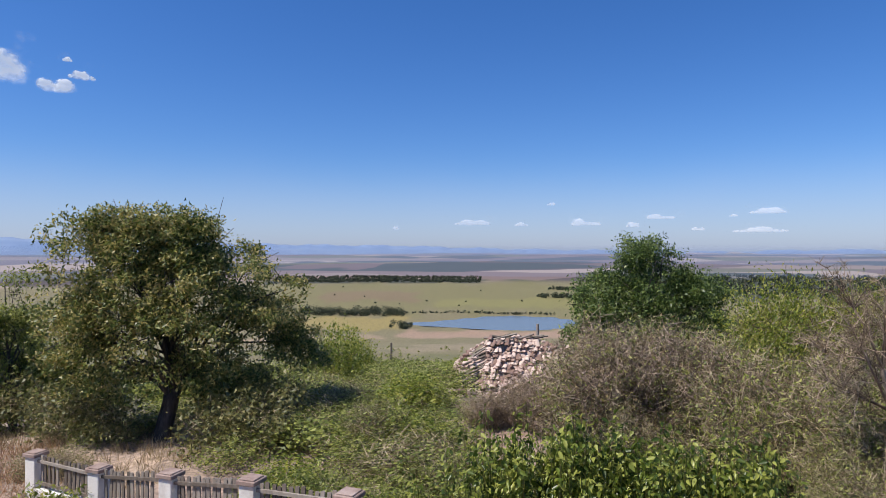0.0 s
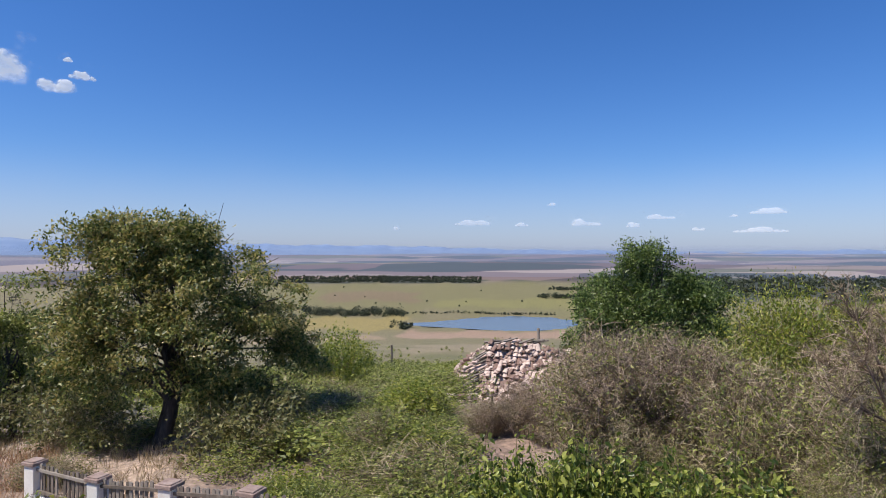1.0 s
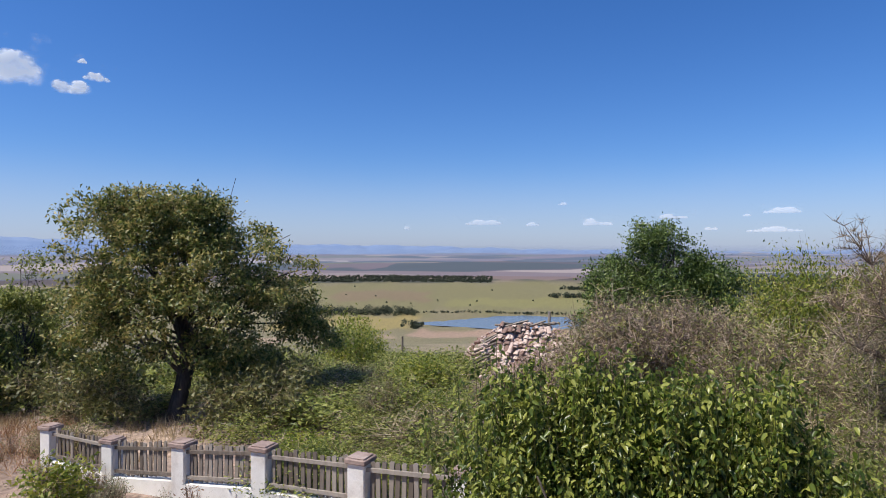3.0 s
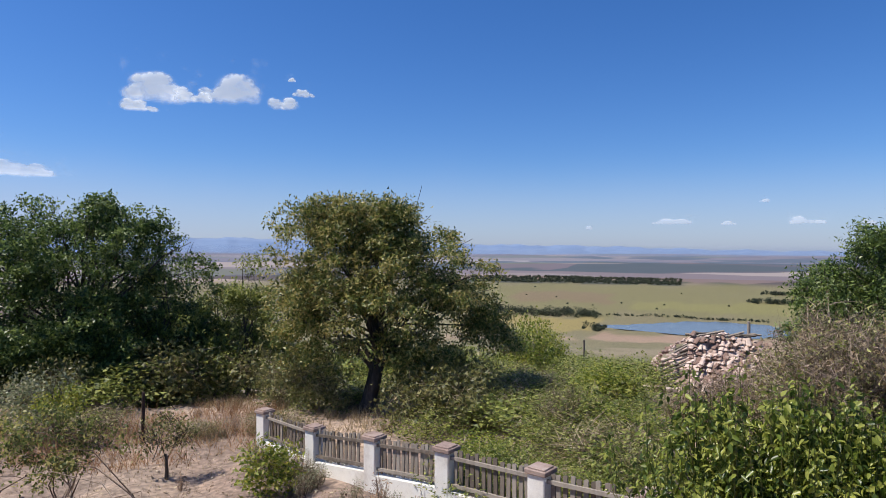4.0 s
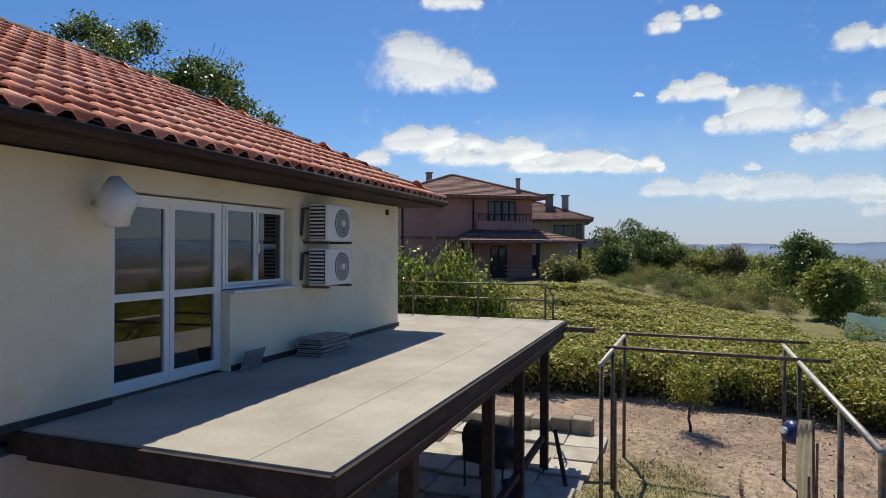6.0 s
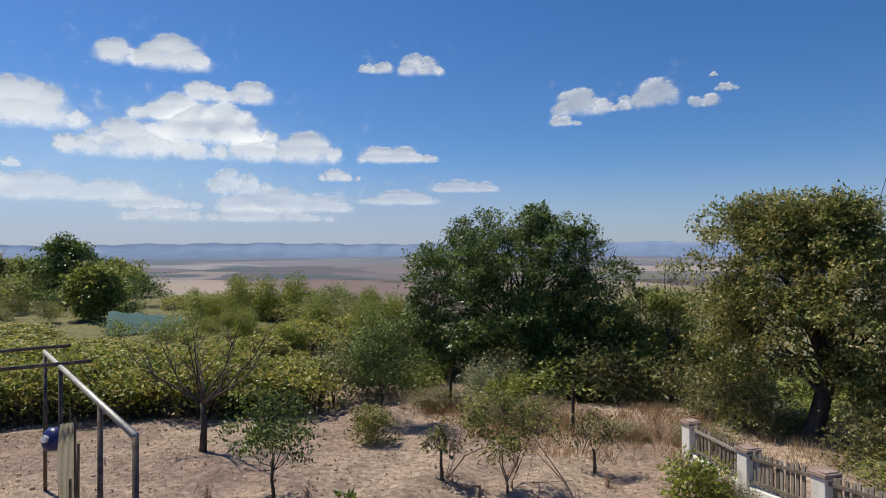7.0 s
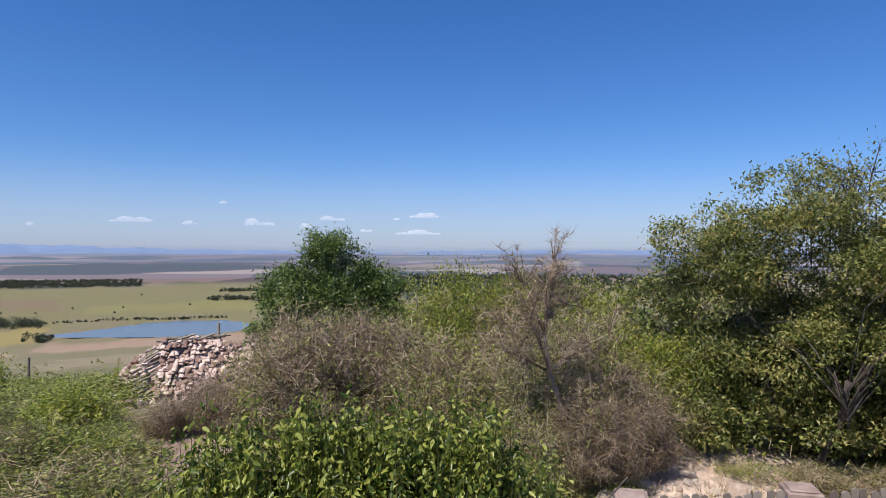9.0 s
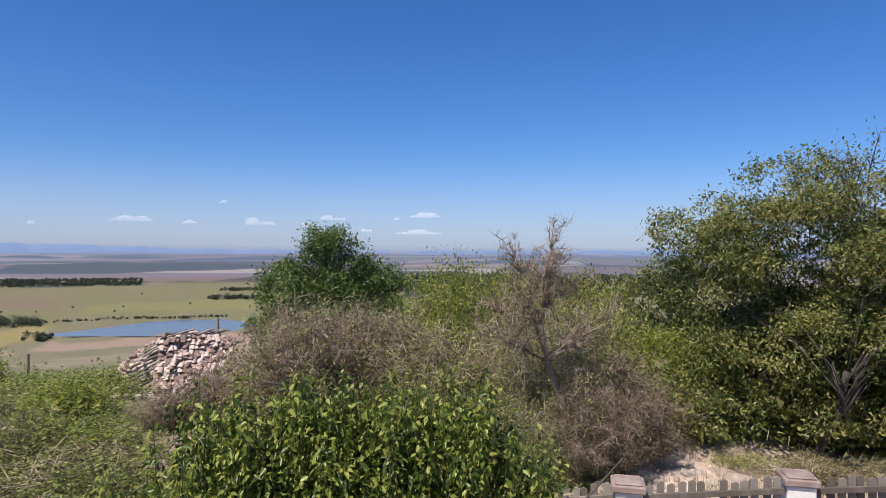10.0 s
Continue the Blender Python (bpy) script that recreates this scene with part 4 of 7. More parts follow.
FENCE_XY = [(-7.35, 11.55), (-5.68, 10.6), (-4.07, 9.66), (-2.57, 8.82), (-1.07, 7.98), (0.27, 7.13), (1.6, 6.29), (2.94, 5.44), (4.27, 4.6), (5.67, 3.83), (7.1, 3.05), (8.5, 2.3)]
FENCE_TOP = [0.92, 0.97, 1.21, 1.42, 1.54, 1.69, 1.84, 1.99, 2.14, 2.21, 2.26, 2.30]
fence = thing("fence", "white plastered garden fence with grey wooden pickets", "fence")


def bay(i):
    """The length and the pose of the fence's bay i."""
    i = min(i, len(FENCE_XY) - 2)
    d = Vector(FENCE_XY[i + 1]) - Vector(FENCE_XY[i])
    return d.length, math.degrees(math.atan2(d.y, d.x))


def fence_matrix(i, z=0.0):
    return pose(*FENCE_XY[i], z, 0, 0, bay(i)[1])


for i, top in enumerate(FENCE_TOP):
    m = fence_matrix(i)
    g = gz(*FENCE_XY[i])
    mp_ = m @ pose(0, 0, 0, 0, 0, 10 if i < 6 else -12)
    pillar = part("pillar", Buf().box(-0.125, -0.125, g - 0.4, 0.125, 0.125, top - 0.085, mp_, 0.012), M_PLASTER, fence)
    cap = Buf().box(-0.155, -0.155, top - 0.085, 0.155, 0.155, top - 0.02, mp_, 0.01)
    cap.box(-0.125, -0.125, top - 0.021, 0.125, 0.125, top, mp_, 0.008)
    part("cap", cap, M_CAP, pillar, "weathered terracotta-coloured cap")
    if i == len(FENCE_TOP) - 1:
        break
    L = bay(i)[0]
    t2 = FENCE_TOP[i + 1]
    lo = min(g, gz(*FENCE_XY[i + 1])) - 0.4
    za, zb = top - 0.64, t2 - 0.64
    x0, x1 = 0.12, L - 0.12

    def strip(y0, y1, a0, a1, b0, b1):
        v = [(x0, y0, a0), (x1, y0, b0), (x1, y1, b0), (x0, y1, a0), (x0, y0, a1), (x1, y0, b1), (x1, y1, b1), (x0, y1, a1)]
        return Buf().add([m @ Vector(q) for q in v], [(0, 3, 2, 1), (4, 5, 6, 7), (0, 1, 5, 4), (1, 2, 6, 5), (2, 3, 7, 6), (3, 0, 4, 7)])
    part("low_wall", strip(-0.1, 0.1, lo, za, lo, zb), M_PLASTER, fence)
    for h in (0.07, 0.46):
        part("rail", strip(-0.05, -0.015, za + h, za + h + 0.05, zb + h, zb + h + 0.05), M_GREYWOOD, fence)
picket = Buf().add([(-0.034, 0, 0), (0.034, 0, 0), (0.034, 0.02, 0), (-0.034, 0.02, 0), (-0.034, 0, 0.55), (0.034, 0, 0.55), (0.034, 0.02, 0.55), (-0.034, 0.02, 0.55), (0.008, 0, 0.566), (0.008, 0.02, 0.566)],
                   [(0, 3, 2, 1), (0, 1, 5, 8, 4), (2, 3, 7, 9, 6), (1, 2, 6, 5), (3, 0, 4, 7), (4, 8, 9, 7), (8, 5, 6, 9)]).mesh("picket", M_GREYWOOD)
rp = random.Random(3)
for i in range(len(FENCE_TOP) - 1):
    n = 13
    for k in range(n):
        if rp.random() < 0.04:
            continue
        f = (k + 0.5) / n
        x = 0.15 + f * (bay(i)[0] - 0.3)
        z = FENCE_TOP[i] * (1 - f) + FENCE_TOP[i + 1] * f - 0.64 + 0.03 + rp.uniform(-0.02, 0.025)
        ob = new("picket", picket)
        ob.parent = fence
        ob.matrix_basis = fence_matrix(i, z) @ pose(x, -0.012, 0, rp.uniform(-2, 2), rp.uniform(-2.5, 2.5), rp.uniform(-3, 3))

# ---- the house with its roof terrace ----
HA = math.degrees(math.atan2(0.066, 0.9978))
H = pose(-11.45, -5.99, 0, 0, 0, HA)  # u along the wall, v out of it
WALL_L, DEEP = 9.6, 8.0
T = 2.75
house = thing("house", "cream rendered house with a clay-tiled hipped roof and flat terrace", "house", H)
wall = Buf()
top = 5.13
W0, W1, W2_ = 3.77, 5.15, 6.93
wall.add([(x, y, z) for y in (0, -0.28) for x, z in ((0, T), (W0, T), (W1, T), (W0, 3.75), (W1, 3.75), (W0, 4.87), (W2_, 4.87), (W2_, T), (WALL_L, T), (WALL_L, top), (0, top))],
         [(0, 1, 3, 5, 10), (1, 2, 4, 3), (5, 6, 9, 10), (7, 8, 9, 6), (11, 21, 16, 14, 12), (12, 14, 15, 13), (16, 21, 20, 17), (18, 17, 20, 19),
          (3, 4, 15, 14), (5, 3, 14, 16), (6, 5, 16, 17), (7, 6, 17, 18), (4, 2, 13, 15), (10, 9, 20, 21), (0, 10, 21, 11), (8, 19, 20, 9)])
part("wall", wall, M_HOUSE, house)
part("wall", Buf().box(0, -DEEP, T, 0.28, -0.28, top), M_HOUSE, house)
part("wall", Buf().box(WALL_L - 0.28, -DEEP, T, WALL_L, -0.28, top), M_HOUSE, house)
part("wall", Buf().box(0.28, -DEEP, T, WALL_L - 0.28, -DEEP + 0.28, top), M_HOUSE, house)
part("ground_floor_wall", Buf().box(0, -DEEP, -0.5, WALL_L, -0.02, T - 0.2), M_HOUSE_LOW, house, "grey rendered ground floor wall")
part("plinth", Buf().box(-0.02, 0.0, T, 5.13, 0.03, T + 0.07).box(6.95, 0.0, T, WALL_L, 0.03, T + 0.07), M_DARK, house, "dark strip along the foot of the wall")
part("floor", Buf().box(0.28, -DEEP + 0.28, T - 0.15, WALL_L - 0.28, -0.28, T), M_GREYWOOD, house)
part("room_wall", Buf().box(0.28, -4.2, T, WALL_L - 0.28, -4.1, top), M_GREYWOOD, house)
part("ceiling", Buf().box(0.28, -DEEP + 0.28, top - 0.03, WALL_L - 0.28, -0.28, top + 0.05), M_PLASTER, house)


def casement(buf, x0, x1, z0, z1, y, w=0.055):
    buf.box(x0, y - 0.03, z0, x0 + w, y + 0.03, z1).box(x1 - w, y - 0.03, z0, x1, y + 0.03, z1)
    return buf.box(x0 + w, y - 0.03, z0, x1 - w, y + 0.03, z0 + w).box(x0 + w, y - 0.03, z1 - w, x1 - w, y + 0.03, z1)


win = part("window", casement(Buf(), 3.79, 5.13, 3.77, 4.85, -0.16, 0.04), M_PVC, house, "white plastic window with two sashes")
part("sash", casement(Buf(), 3.835, 4.455, 3.815, 4.81, -0.15, 0.04), M_PVC, win)
part("sash", casement(Buf(), 4.465, 5.085, 3.815, 4.81, -0.15, 0.04), M_PVC, win)
for x0, x1 in ((3.875, 4.415), (4.505, 5.045)):
    pane = part("pane", Buf().box(x0, -0.155, 3.855, x1, -0.147, 4.77), M_GLASS, win)
    pane.visible_shadow = False
part("handle", Buf().box(4.43, -0.12, 4.22, 4.455, -0.08, 4.36, None, 0.006), M_PVC, win)
part("sill", Buf().box(3.75, -0.13, 3.72, 5.15, 0.07, 3.755, None, 0.008), M_PVC, house, "white metal window sill")
door = part("door", casement(Buf(), 5.16, 6.92, T + 0.03, 4.85, -0.16, 0.06), M_PVC, house, "white plastic glazed terrace door")
for x0, x1 in ((5.22, 6.035), (6.045, 6.86)):
    leaf = part("door_leaf", casement(Buf(), x0, x1, T + 0.09, 4.79, -0.15, 0.07).box(x0 + 0.07, -0.18, T + 0.98, x1 - 0.07, -0.12, T + 1.06), M_PVC, door)
    for z0, z1 in ((T + 0.16, T + 0.98), (T + 1.06, 4.72)):
        pane = part("pane", Buf().box(x0 + 0.07, -0.155, z0, x1 - 0.07, -0.147, z1), M_GLASS, leaf)
        pane.visible_shadow = False
cur = Buf()
for x0, x1 in ((5.25, 5.6), (6.3, 6.8)):
    n = 24
    vs = [(x0 + (x1 - x0) * i / n, -0.45 + 0.03 * math.sin(i * 1.9), z) for i in range(n + 1) for z in (T + 0.1, 4.9)]
    cur.add(vs, [(2 * i, 2 * i + 2, 2 * i + 3, 2 * i + 1) for i in range(n)])
part("curtain", cur, M_CURTAIN, house, "thin white curtains behind the panes")

# roof: hipped, with an eaves board and gutter
OV, EZ, PITCH = 0.72, 5.26, math.tan(radians(25))
rx0, rx1, ry0, ry1 = -OV, WALL_L + OV, -DEEP - OV, OV
half = (ry1 - ry0) / 2
rz = EZ + half * PITCH
R0, R1 = (rx0 + half, (ry0 + ry1) / 2, rz), (rx1 - half, (ry0 + ry1) / 2, rz)
corners = [(rx0, ry1, EZ), (rx1, ry1, EZ), (rx1, ry0, EZ), (rx0, ry0, EZ)]
roof = part("roof", Buf().add(corners + [R0, R1], [(0, 4, 5, 1), (1, 5, 2), (2, 5, 4, 3), (3, 4, 0)]), M_MORTAR, house, "clay-tiled hipped roof")
soffit = Buf().add([(x, y, EZ - 0.03) for x, y, _ in corners] + [(x, y, EZ - 0.11) for x, y, _ in corners], [(0, 1, 2, 3), (7, 6, 5, 4), (0, 4, 5, 1), (1, 5, 6, 2), (2, 6, 7, 3), (3, 7, 4, 0)])
part("eaves_board", soffit, M_BROWN, house, "dark stained timber eaves")
gut = Buf().tube([(rx0, ry1 + 0.05, EZ - 0.02), (rx1, ry1 + 0.05, EZ - 0.02)], 0.055, 8)
gut.tube([(rx0 - 0.05, ry1, EZ - 0.02), (rx0 - 0.05, ry0, EZ - 0.02)], 0.055, 8)
part("gutter", gut, M_BROWN, house, smooth=True)
hip = Buf()
for a, b in ((corners[0], R0), (corners[1], R1), (R0, R1), (corners[2], R1), (corners[3], R0)):
    a, b = Vector(a) + Vector((0, 0, 0.03)), Vector(b) + Vector((0, 0, 0.05))
    n = int((b - a).length / 0.36)
    for i in range(n):
        p, q = a.lerp(b, i / n), a.lerp(b, (i + 1.12) / n)
        hip.tube([p + Vector((0, 0, 0.02)), q], [0.105, 0.085], 8)
part("hip_tiles", hip, M_HIP, roof, "ridge and hip tiles bedded in dark mortar", smooth=True, kind="stuff")

# tiles of the roof side above the terrace
TW, TH = 0.27, 0.37
prof = [(-0.5, 0.0), (-0.42, 0.035), (-0.25, 0.075), (-0.05, 0.08), (0.12, 0.05), (0.26, 0.016), (0.5, 0.012)]
tv = [(x * TW, -0.02, z + 0.035) for x, z in prof] + [(x * TW, TH + 0.03, z) for x, z in prof] + [(x * TW, -0.02, z + 0.015) for x, z in prof]
tf = [(i, i + 1, 8 + i, 7 + i) for i in range(6)] + [(14 + i, 15 + i, i + 1, i) for i in range(6)]
tile_mesh = Buf().add(tv, tf).mesh("tile", M_TILE, True)
slope_a = math.degrees(math.atan(PITCH))
joined = Buf()
count = 0
rt = random.Random(8)
cols = int((rx1 - rx0) / TW)
for row in range(15):
    d = row * TH * math.cos(radians(slope_a))
    if d > half:
        break
    for c in range(cols):
        x = rx0 + (c + 0.5) * TW
        if x < rx0 + d + 0.05 or x > rx1 - d - 0.05:
            continue
        m = pose(x, ry1 - d + 0.03, EZ + d * PITCH + 0.005, 0, 0, 180) @ pose(0, 0, 0, slope_a + rt.uniform(-1, 1), rt.uniform(-1.2, 1.2), rt.uniform(-0.8, 0.8))
        if x < 7.2 and row < 8 and count < 300:
            ob = new("tile", tile_mesh)
            ob.parent = roof
            ob.matrix_basis = m
            count += 1
        else:
            joined.add([m @ Vector(q) for q in tv], tf)
# the hipped end
for row in range(13):
    d = row * TH * math.cos(radians(slope_a))
    for c in range(int((ry1 - ry0) / TW)):
        y = ry0 + (c + 0.5) * TW
        if y < ry0 + d + 0.05 or y > ry1 - d - 0.05:
            continue
        m = pose(rx0 + d - 0.03, y, EZ + d * PITCH + 0.005, 0, 0, -90) @ pose(0, 0, 0, slope_a, 0, 0)
        joined.add([m @ Vector(q) for q in tv], tf)
part("roof_tiles", joined, M_TILE_JOINED, roof, "red clay pantiles", smooth=True, kind="stuff")

# terrace slab and its timber frame
terrace = thing("terrace", "flat grey screeded roof terrace on dark timber posts", "terrace", H @ pose(0, -0.09, 0))
slab = Buf()
slab.box(-2.2, 2.392, T - 0.13, 7.85, 3.08, T - 0.001)
part("slab", slab, M_TERRACE, terrace, "grey cement slab with a long seam")
part("slab", Buf().box(-2.2, 0.0, T - 0.13, 7.85, 2.388, T), M_TERRACE, terrace)
part("slab", Buf().box(-2.2, -2.6, T - 0.13, -0.01, -0.006, T), M_TERRACE, terrace)
beam = Buf().box(-2.2, 2.93, T - 0.38, 7.85, 3.06, T - 0.14).box(-2.25, 3.09, T - 0.2, 7.9, 3.13, T - 0.02)
part("edge_beam", beam, M_BROWN, terrace)
part("end_beam", Buf().box(7.86, 0.0, T - 0.2, 7.91, 3.12, T - 0.02), M_BROWN, terrace)
part("edge_strip", Buf().box(-2.2, 3.135, T - 0.215, 7.9, 3.145, T - 0.2), M_STEEL, terrace, "pale metal drip strip")
part("outrigger", Buf().box(-2.0, 2.7, T - 0.2, -1.9, 3.75, T - 0.1), M_GREYWOOD, terrace, "weathered beam end")
for u in (-0.55, 1.6, 3.45, 6.2):
    part("post", Buf().box(u - 0.075, 2.88, -0.3, u + 0.075, 3.03, T - 0.38, None, 0.008), M_BROWN, terrace)
for u in np.arange(-2.0, 7.8, 0.65):
    part("joist", Buf().box(u - 0.04, 0.0, T - 0.29, u + 0.04, 2.92, T - 0.135), M_BROWN, terrace)
part("tie_beam", Buf().box(-0.5, 2.9, 0.62, 3.4, 2.99, 0.72), M_BROWN, terrace)

rail = thing("railing", "rusty pipe railing at the end of the terrace", "railing", H)
for v in (2.55, 1.0, -0.6):
    part("post", Buf().tube([(-2.28, v, T - 0.2), (-2.28, v, T + 0.78)], 0.022, 8), M_STEEL, rail, smooth=True)
part("post", Buf().tube([(-2.95, 2.6, T - 0.6), (-2.95, 2.6, T + 0.5)], 0.022, 8), M_STEEL, rail, smooth=True)
for z in (0.76, 0.42):
    part("bar", Buf().tube([(-2.28, -2.4, T + z), (-2.28, 2.55, T + z), (-2.95, 2.6, T + z - 0.28)], 0.02, 8), M_STEEL, rail, smooth=True)

# air conditioners
for z in (4.38, 3.72):
    ac = thing("air_conditioner", "white outdoor air conditioner unit on a wall bracket", "air conditioner", H @ pose(2.72, 0, z), "air conditioners")
    part("casing", Buf().box(0, 0.10, 0.02, 0.78, 0.40, 0.57, None, 0.015), M_UNIT, ac)
    ring = Buf()
    ring.tube([(0.30, 0.401, 0.295), (0.30, 0.41, 0.295)], 0.225, 24)
    part("fan_grille", ring, M_GRILLE, ac, "grey round fan grille")
    for q in (0.07, 0.12, 0.17, 0.215):
        part("grille_ring", Buf().tube([(0.30 + q * math.cos(a / 12 * math.pi), 0.414, 0.295 + q * math.sin(a / 12 * math.pi)) for a in range(25)], 0.006, 4), M_UNIT, ac, smooth=True)
    part("fan_hub", Buf().tube([(0.30, 0.41, 0.295), (0.30, 0.425, 0.295)], 0.045, 12), M_UNIT, ac)
    bars = Buf()
    for k in range(9):
        bars.box(0.782, 0.13, 0.06 + k * 0.054, 0.79, 0.37, 0.085 + k * 0.054)
    part("side_louvre", Buf().box(0.776, 0.12, 0.05, 0.784, 0.38, 0.54), M_DARK, ac, "dark louvred side")
    part("louvre_bars", bars, M_UNIT, ac)
    part("bracket", Buf().box(0.02, 0.0, -0.02, 0.08, 0.42, 0.018).box(0.70, 0.0, -0.02, 0.76, 0.42, 0.018).box(-0.03, 0.03, 0.0, 0.83, 0.07, 0.018), M_STEEL, ac)
    part("pipe", Buf().tube([(0.85, 0.02, 0.1), (0.85, 0.05, 0.5), (0.80, 0.12, 0.5)], 0.025, 8), M_DARK, ac)
vent = Buf().tube([(0.55, 0.0, 4.99), (0.55, 0.03, 4.99)], 0.06, 12)
single("wall_vent", vent, M_DARK, "small dark round vent in the house wall", "vent", H)
lamp_b = Buf().tube([(7.15, 0.0, 4.7), (7.15, 0.25, 4.75)], [0.03, 0.03], 8).tube([(7.15, 0.16, 4.5), (7.15, 0.24, 4.56), (7.15, 0.30, 4.76), (7.15, 0.26, 4.95)], [0.03, 0.16, 0.2, 0.05], 14)
single("wall_lamp", lamp_b, M_PVC, "white outdoor lamp beside the terrace door", "lamp", H, smooth=True)
stack = thing("sheet_stack", "stack of grey metal sheets on the terrace by the wall", "building material", H @ pose(3.45, 0.35, T))
for k in range(9):
    part("sheet", Buf().box(-0.42 + 0.02 * (k % 3), -0.2, 0.03 * k, 0.42 + 0.03 * (k % 2), 0.2 + 0.02 * (k % 2), 0.03 * k + 0.02, pose(0, 0, 0, 0, 0, (k * 37) % 7 - 3)), M_FOIL, stack)
slate = Buf().box(-0.2, -0.012, 0, 0.2, 0.012, 0.27, pose(0, 0, 0, -18, 0, 0), 0.004)
single("slate_board", slate, M_FOIL, "dark grey board leaning against the wall", "board", H @ pose(4.93, 0.14, T))

# ---- under the terrace ----
rs = random.Random(2)
for i in range(5):
    for j in range(5):
        x, y = -14.2 + i * 0.86, -2.75 - j * 0.86
        z = gz(x, y)
        single("paving_slab", Buf().box(-0.42, -0.42, -0.05, 0.42, 0.42, 0.06, None, 0.012), M_PAVING, "pale concrete paving slab set in the ground", "paving", pose(x, y, z, rs.uniform(-.6, .6), rs.uniform(-.6, .6), HA + rs.uniform(-1, 1)), "paving slabs", "structure")
for i in range(7):
    y = -2.95 - i * 0.48
    single("stone_block", Buf().box(-0.19, -0.23, -0.1, 0.19, 0.23, 0.36 + rs.uniform(-.03, .03), None, 0.025), M_BLOCK, "grey stone block of a low garden wall", "stone block", pose(-14.85 + rs.uniform(-.03, .03), y, gz(-14.85, y), 0, 0, rs.uniform(-4, 4)), "low wall blocks")
grill = thing("garden_grill", "dark covered garden grill under the terrace", "grill", pose(-10.75, -3.75, gz(-10.75, -3.75) + 0.06, 0, 0, 75))
part("body", Buf().box(-0.45, -0.28, 0.45, 0.45, 0.28, 0.85, None, 0.04), M_DARK, grill)
part("lid", Buf().tube([(-0.45, 0, 0.85), (0.45, 0, 0.85)], 0.27, 14), M_DARK, grill, smooth=True)
for x in (-0.4, 0.4):
    for y in (-0.24, 0.24):
        part("leg", Buf().tube([(x, y, 0), (x, y, 0.5)], 0.02, 6), M_DARK, grill)
part("handle", Buf().tube([(-0.2, 0.3, 0.95), (0.2, 0.3, 0.95)], 0.015, 6), M_STEEL, grill)
bk = thing("bucket", "blue plastic bucket on the paving", "bucket", pose(-10.2, -3.2, gz(-10.2, -3.2) + 0.06))
part("body", Buf().tube([(0, 0, 0), (0, 0, 0.32)], [0.13, 0.17], 16), M_BLUE, bk, smooth=True)
part("rim", Buf().tube([(0, 0, 0.31), (0, 0, 0.335)], 0.178, 16), M_BLUE, bk)
x, y = -11.6, -2.6
single("timber_prop", Buf().tube([(x, y, gz(x, y)), (x - 0.35, y - 0.3, gz(x, y) + 0.95)], [0.045, 0.04], 6), M_BROWN, "dark timber prop leaning against a terrace post", "timber")

# ---- pergola of pipes ----
per = thing("pergola", "open frame of rusty pipes for climbing vines", "pergola")
FR, BR, FL, BL = Vector((-6.86, 1.28, 2.5)), Vector((-13.57, 1.05, 2.5)), Vector((-10.4, -1.78, 2.5)), Vector((-13.84, -1.89, 2.5))
for name, a, b, r, m in (("long_bar", FR, BR + (BR - FR) * 0.01, 0.038, M_GALV), ("long_bar", FL + Vector((0.35, 0.02, 0)), BL, 0.038, M_GALV),
                         ("cross_bar", BL + Vector((0, -0.1, 0.04)), Vector((-14.0, 1.5, 2.54)), 0.033, M_STEEL),
                         ("cross_bar", Vector((-11.8, -1.95, 2.54)), Vector((-11.78, 1.55, 2.54)), 0.033, M_STEEL)):
    part(name, Buf().tube([a, b], r, 8), m, per, smooth=True)
for x, y, h in ((FR.x, FR.y, 2.5), (-8.6, 1.22, 2.5), (-11.8, 1.12, 2.5), (BR.x, BR.y, 2.5), (FL.x, FL.y, 2.5), (-11.8, -1.82, 2.5), (BL.x, BL.y, 2.5)):
    part("post", Buf().tube([(x, y, gz(x, y) - 0.2), (x, y, h)], 0.034, 8), M_STEEL, per, smooth=True)
for x, y, h, t in ((-10.0, -1.5, 2.2, 0.0), (-9.7, 1.1, 1.8, 0.12), (-10.6, 1.2, 1.9, -0.1), (-12.4, 1.3, 1.7, 0.1), (-8.9, 0.95, 1.6, -0.06)):
    z = gz(x, y)
    single("garden_stake", Buf().tube([(x, y, z - 0.1), (x + t, y, z + h * 0.5), (x + t * 1.6, y, z + h)], [0.022, 0.02, 0.016], 6), M_STEEL, "thin dark stake stuck in the garden", "stake", None, "stakes")
keg = thing("plastic_canister", "dark blue plastic canister hung on the pergola", "canister", pose(-12.3, 1.25, 1.2, 75, 0, 30))
part("body", Buf().tube([(0, 0, 0), (0, 0, 0.03), (0, 0, 0.30), (0, 0, 0.36)], [0.14, 0.19, 0.19, 0.12], 16), M_BLUE, keg, smooth=True)
part("cap", Buf().tube([(0, 0, 0.36), (0, 0, 0.41)], 0.06, 10), M_PVC, keg, "white cap")
n = 10
cl = Buf().add([(-11.2 + 0.035 * math.sin(i * 1.9 + 0.2 * j) + 0.01 * j / 14, 1.14 + (i / n - 0.5) * (0.1 + 0.16 * math.sin(math.pi * (0.15 + 0.7 * j / 14))), 1.72 - 1.2 * j / 14 - (0.14 * abs(i / n - 0.3) if j == 14 else 0)) for j in range(15) for i in range(n + 1)],
               [(j * (n + 1) + i, j * (n + 1) + i + 1, (j + 1) * (n + 1) + i + 1, (j + 1) * (n + 1) + i) for j in range(14) for i in range(n)])
ob = single("cloth", cl, M_CLOTH, "off-white cloth hanging in the pergola", "cloth", smooth=True)

# ---- neighbouring houses ----


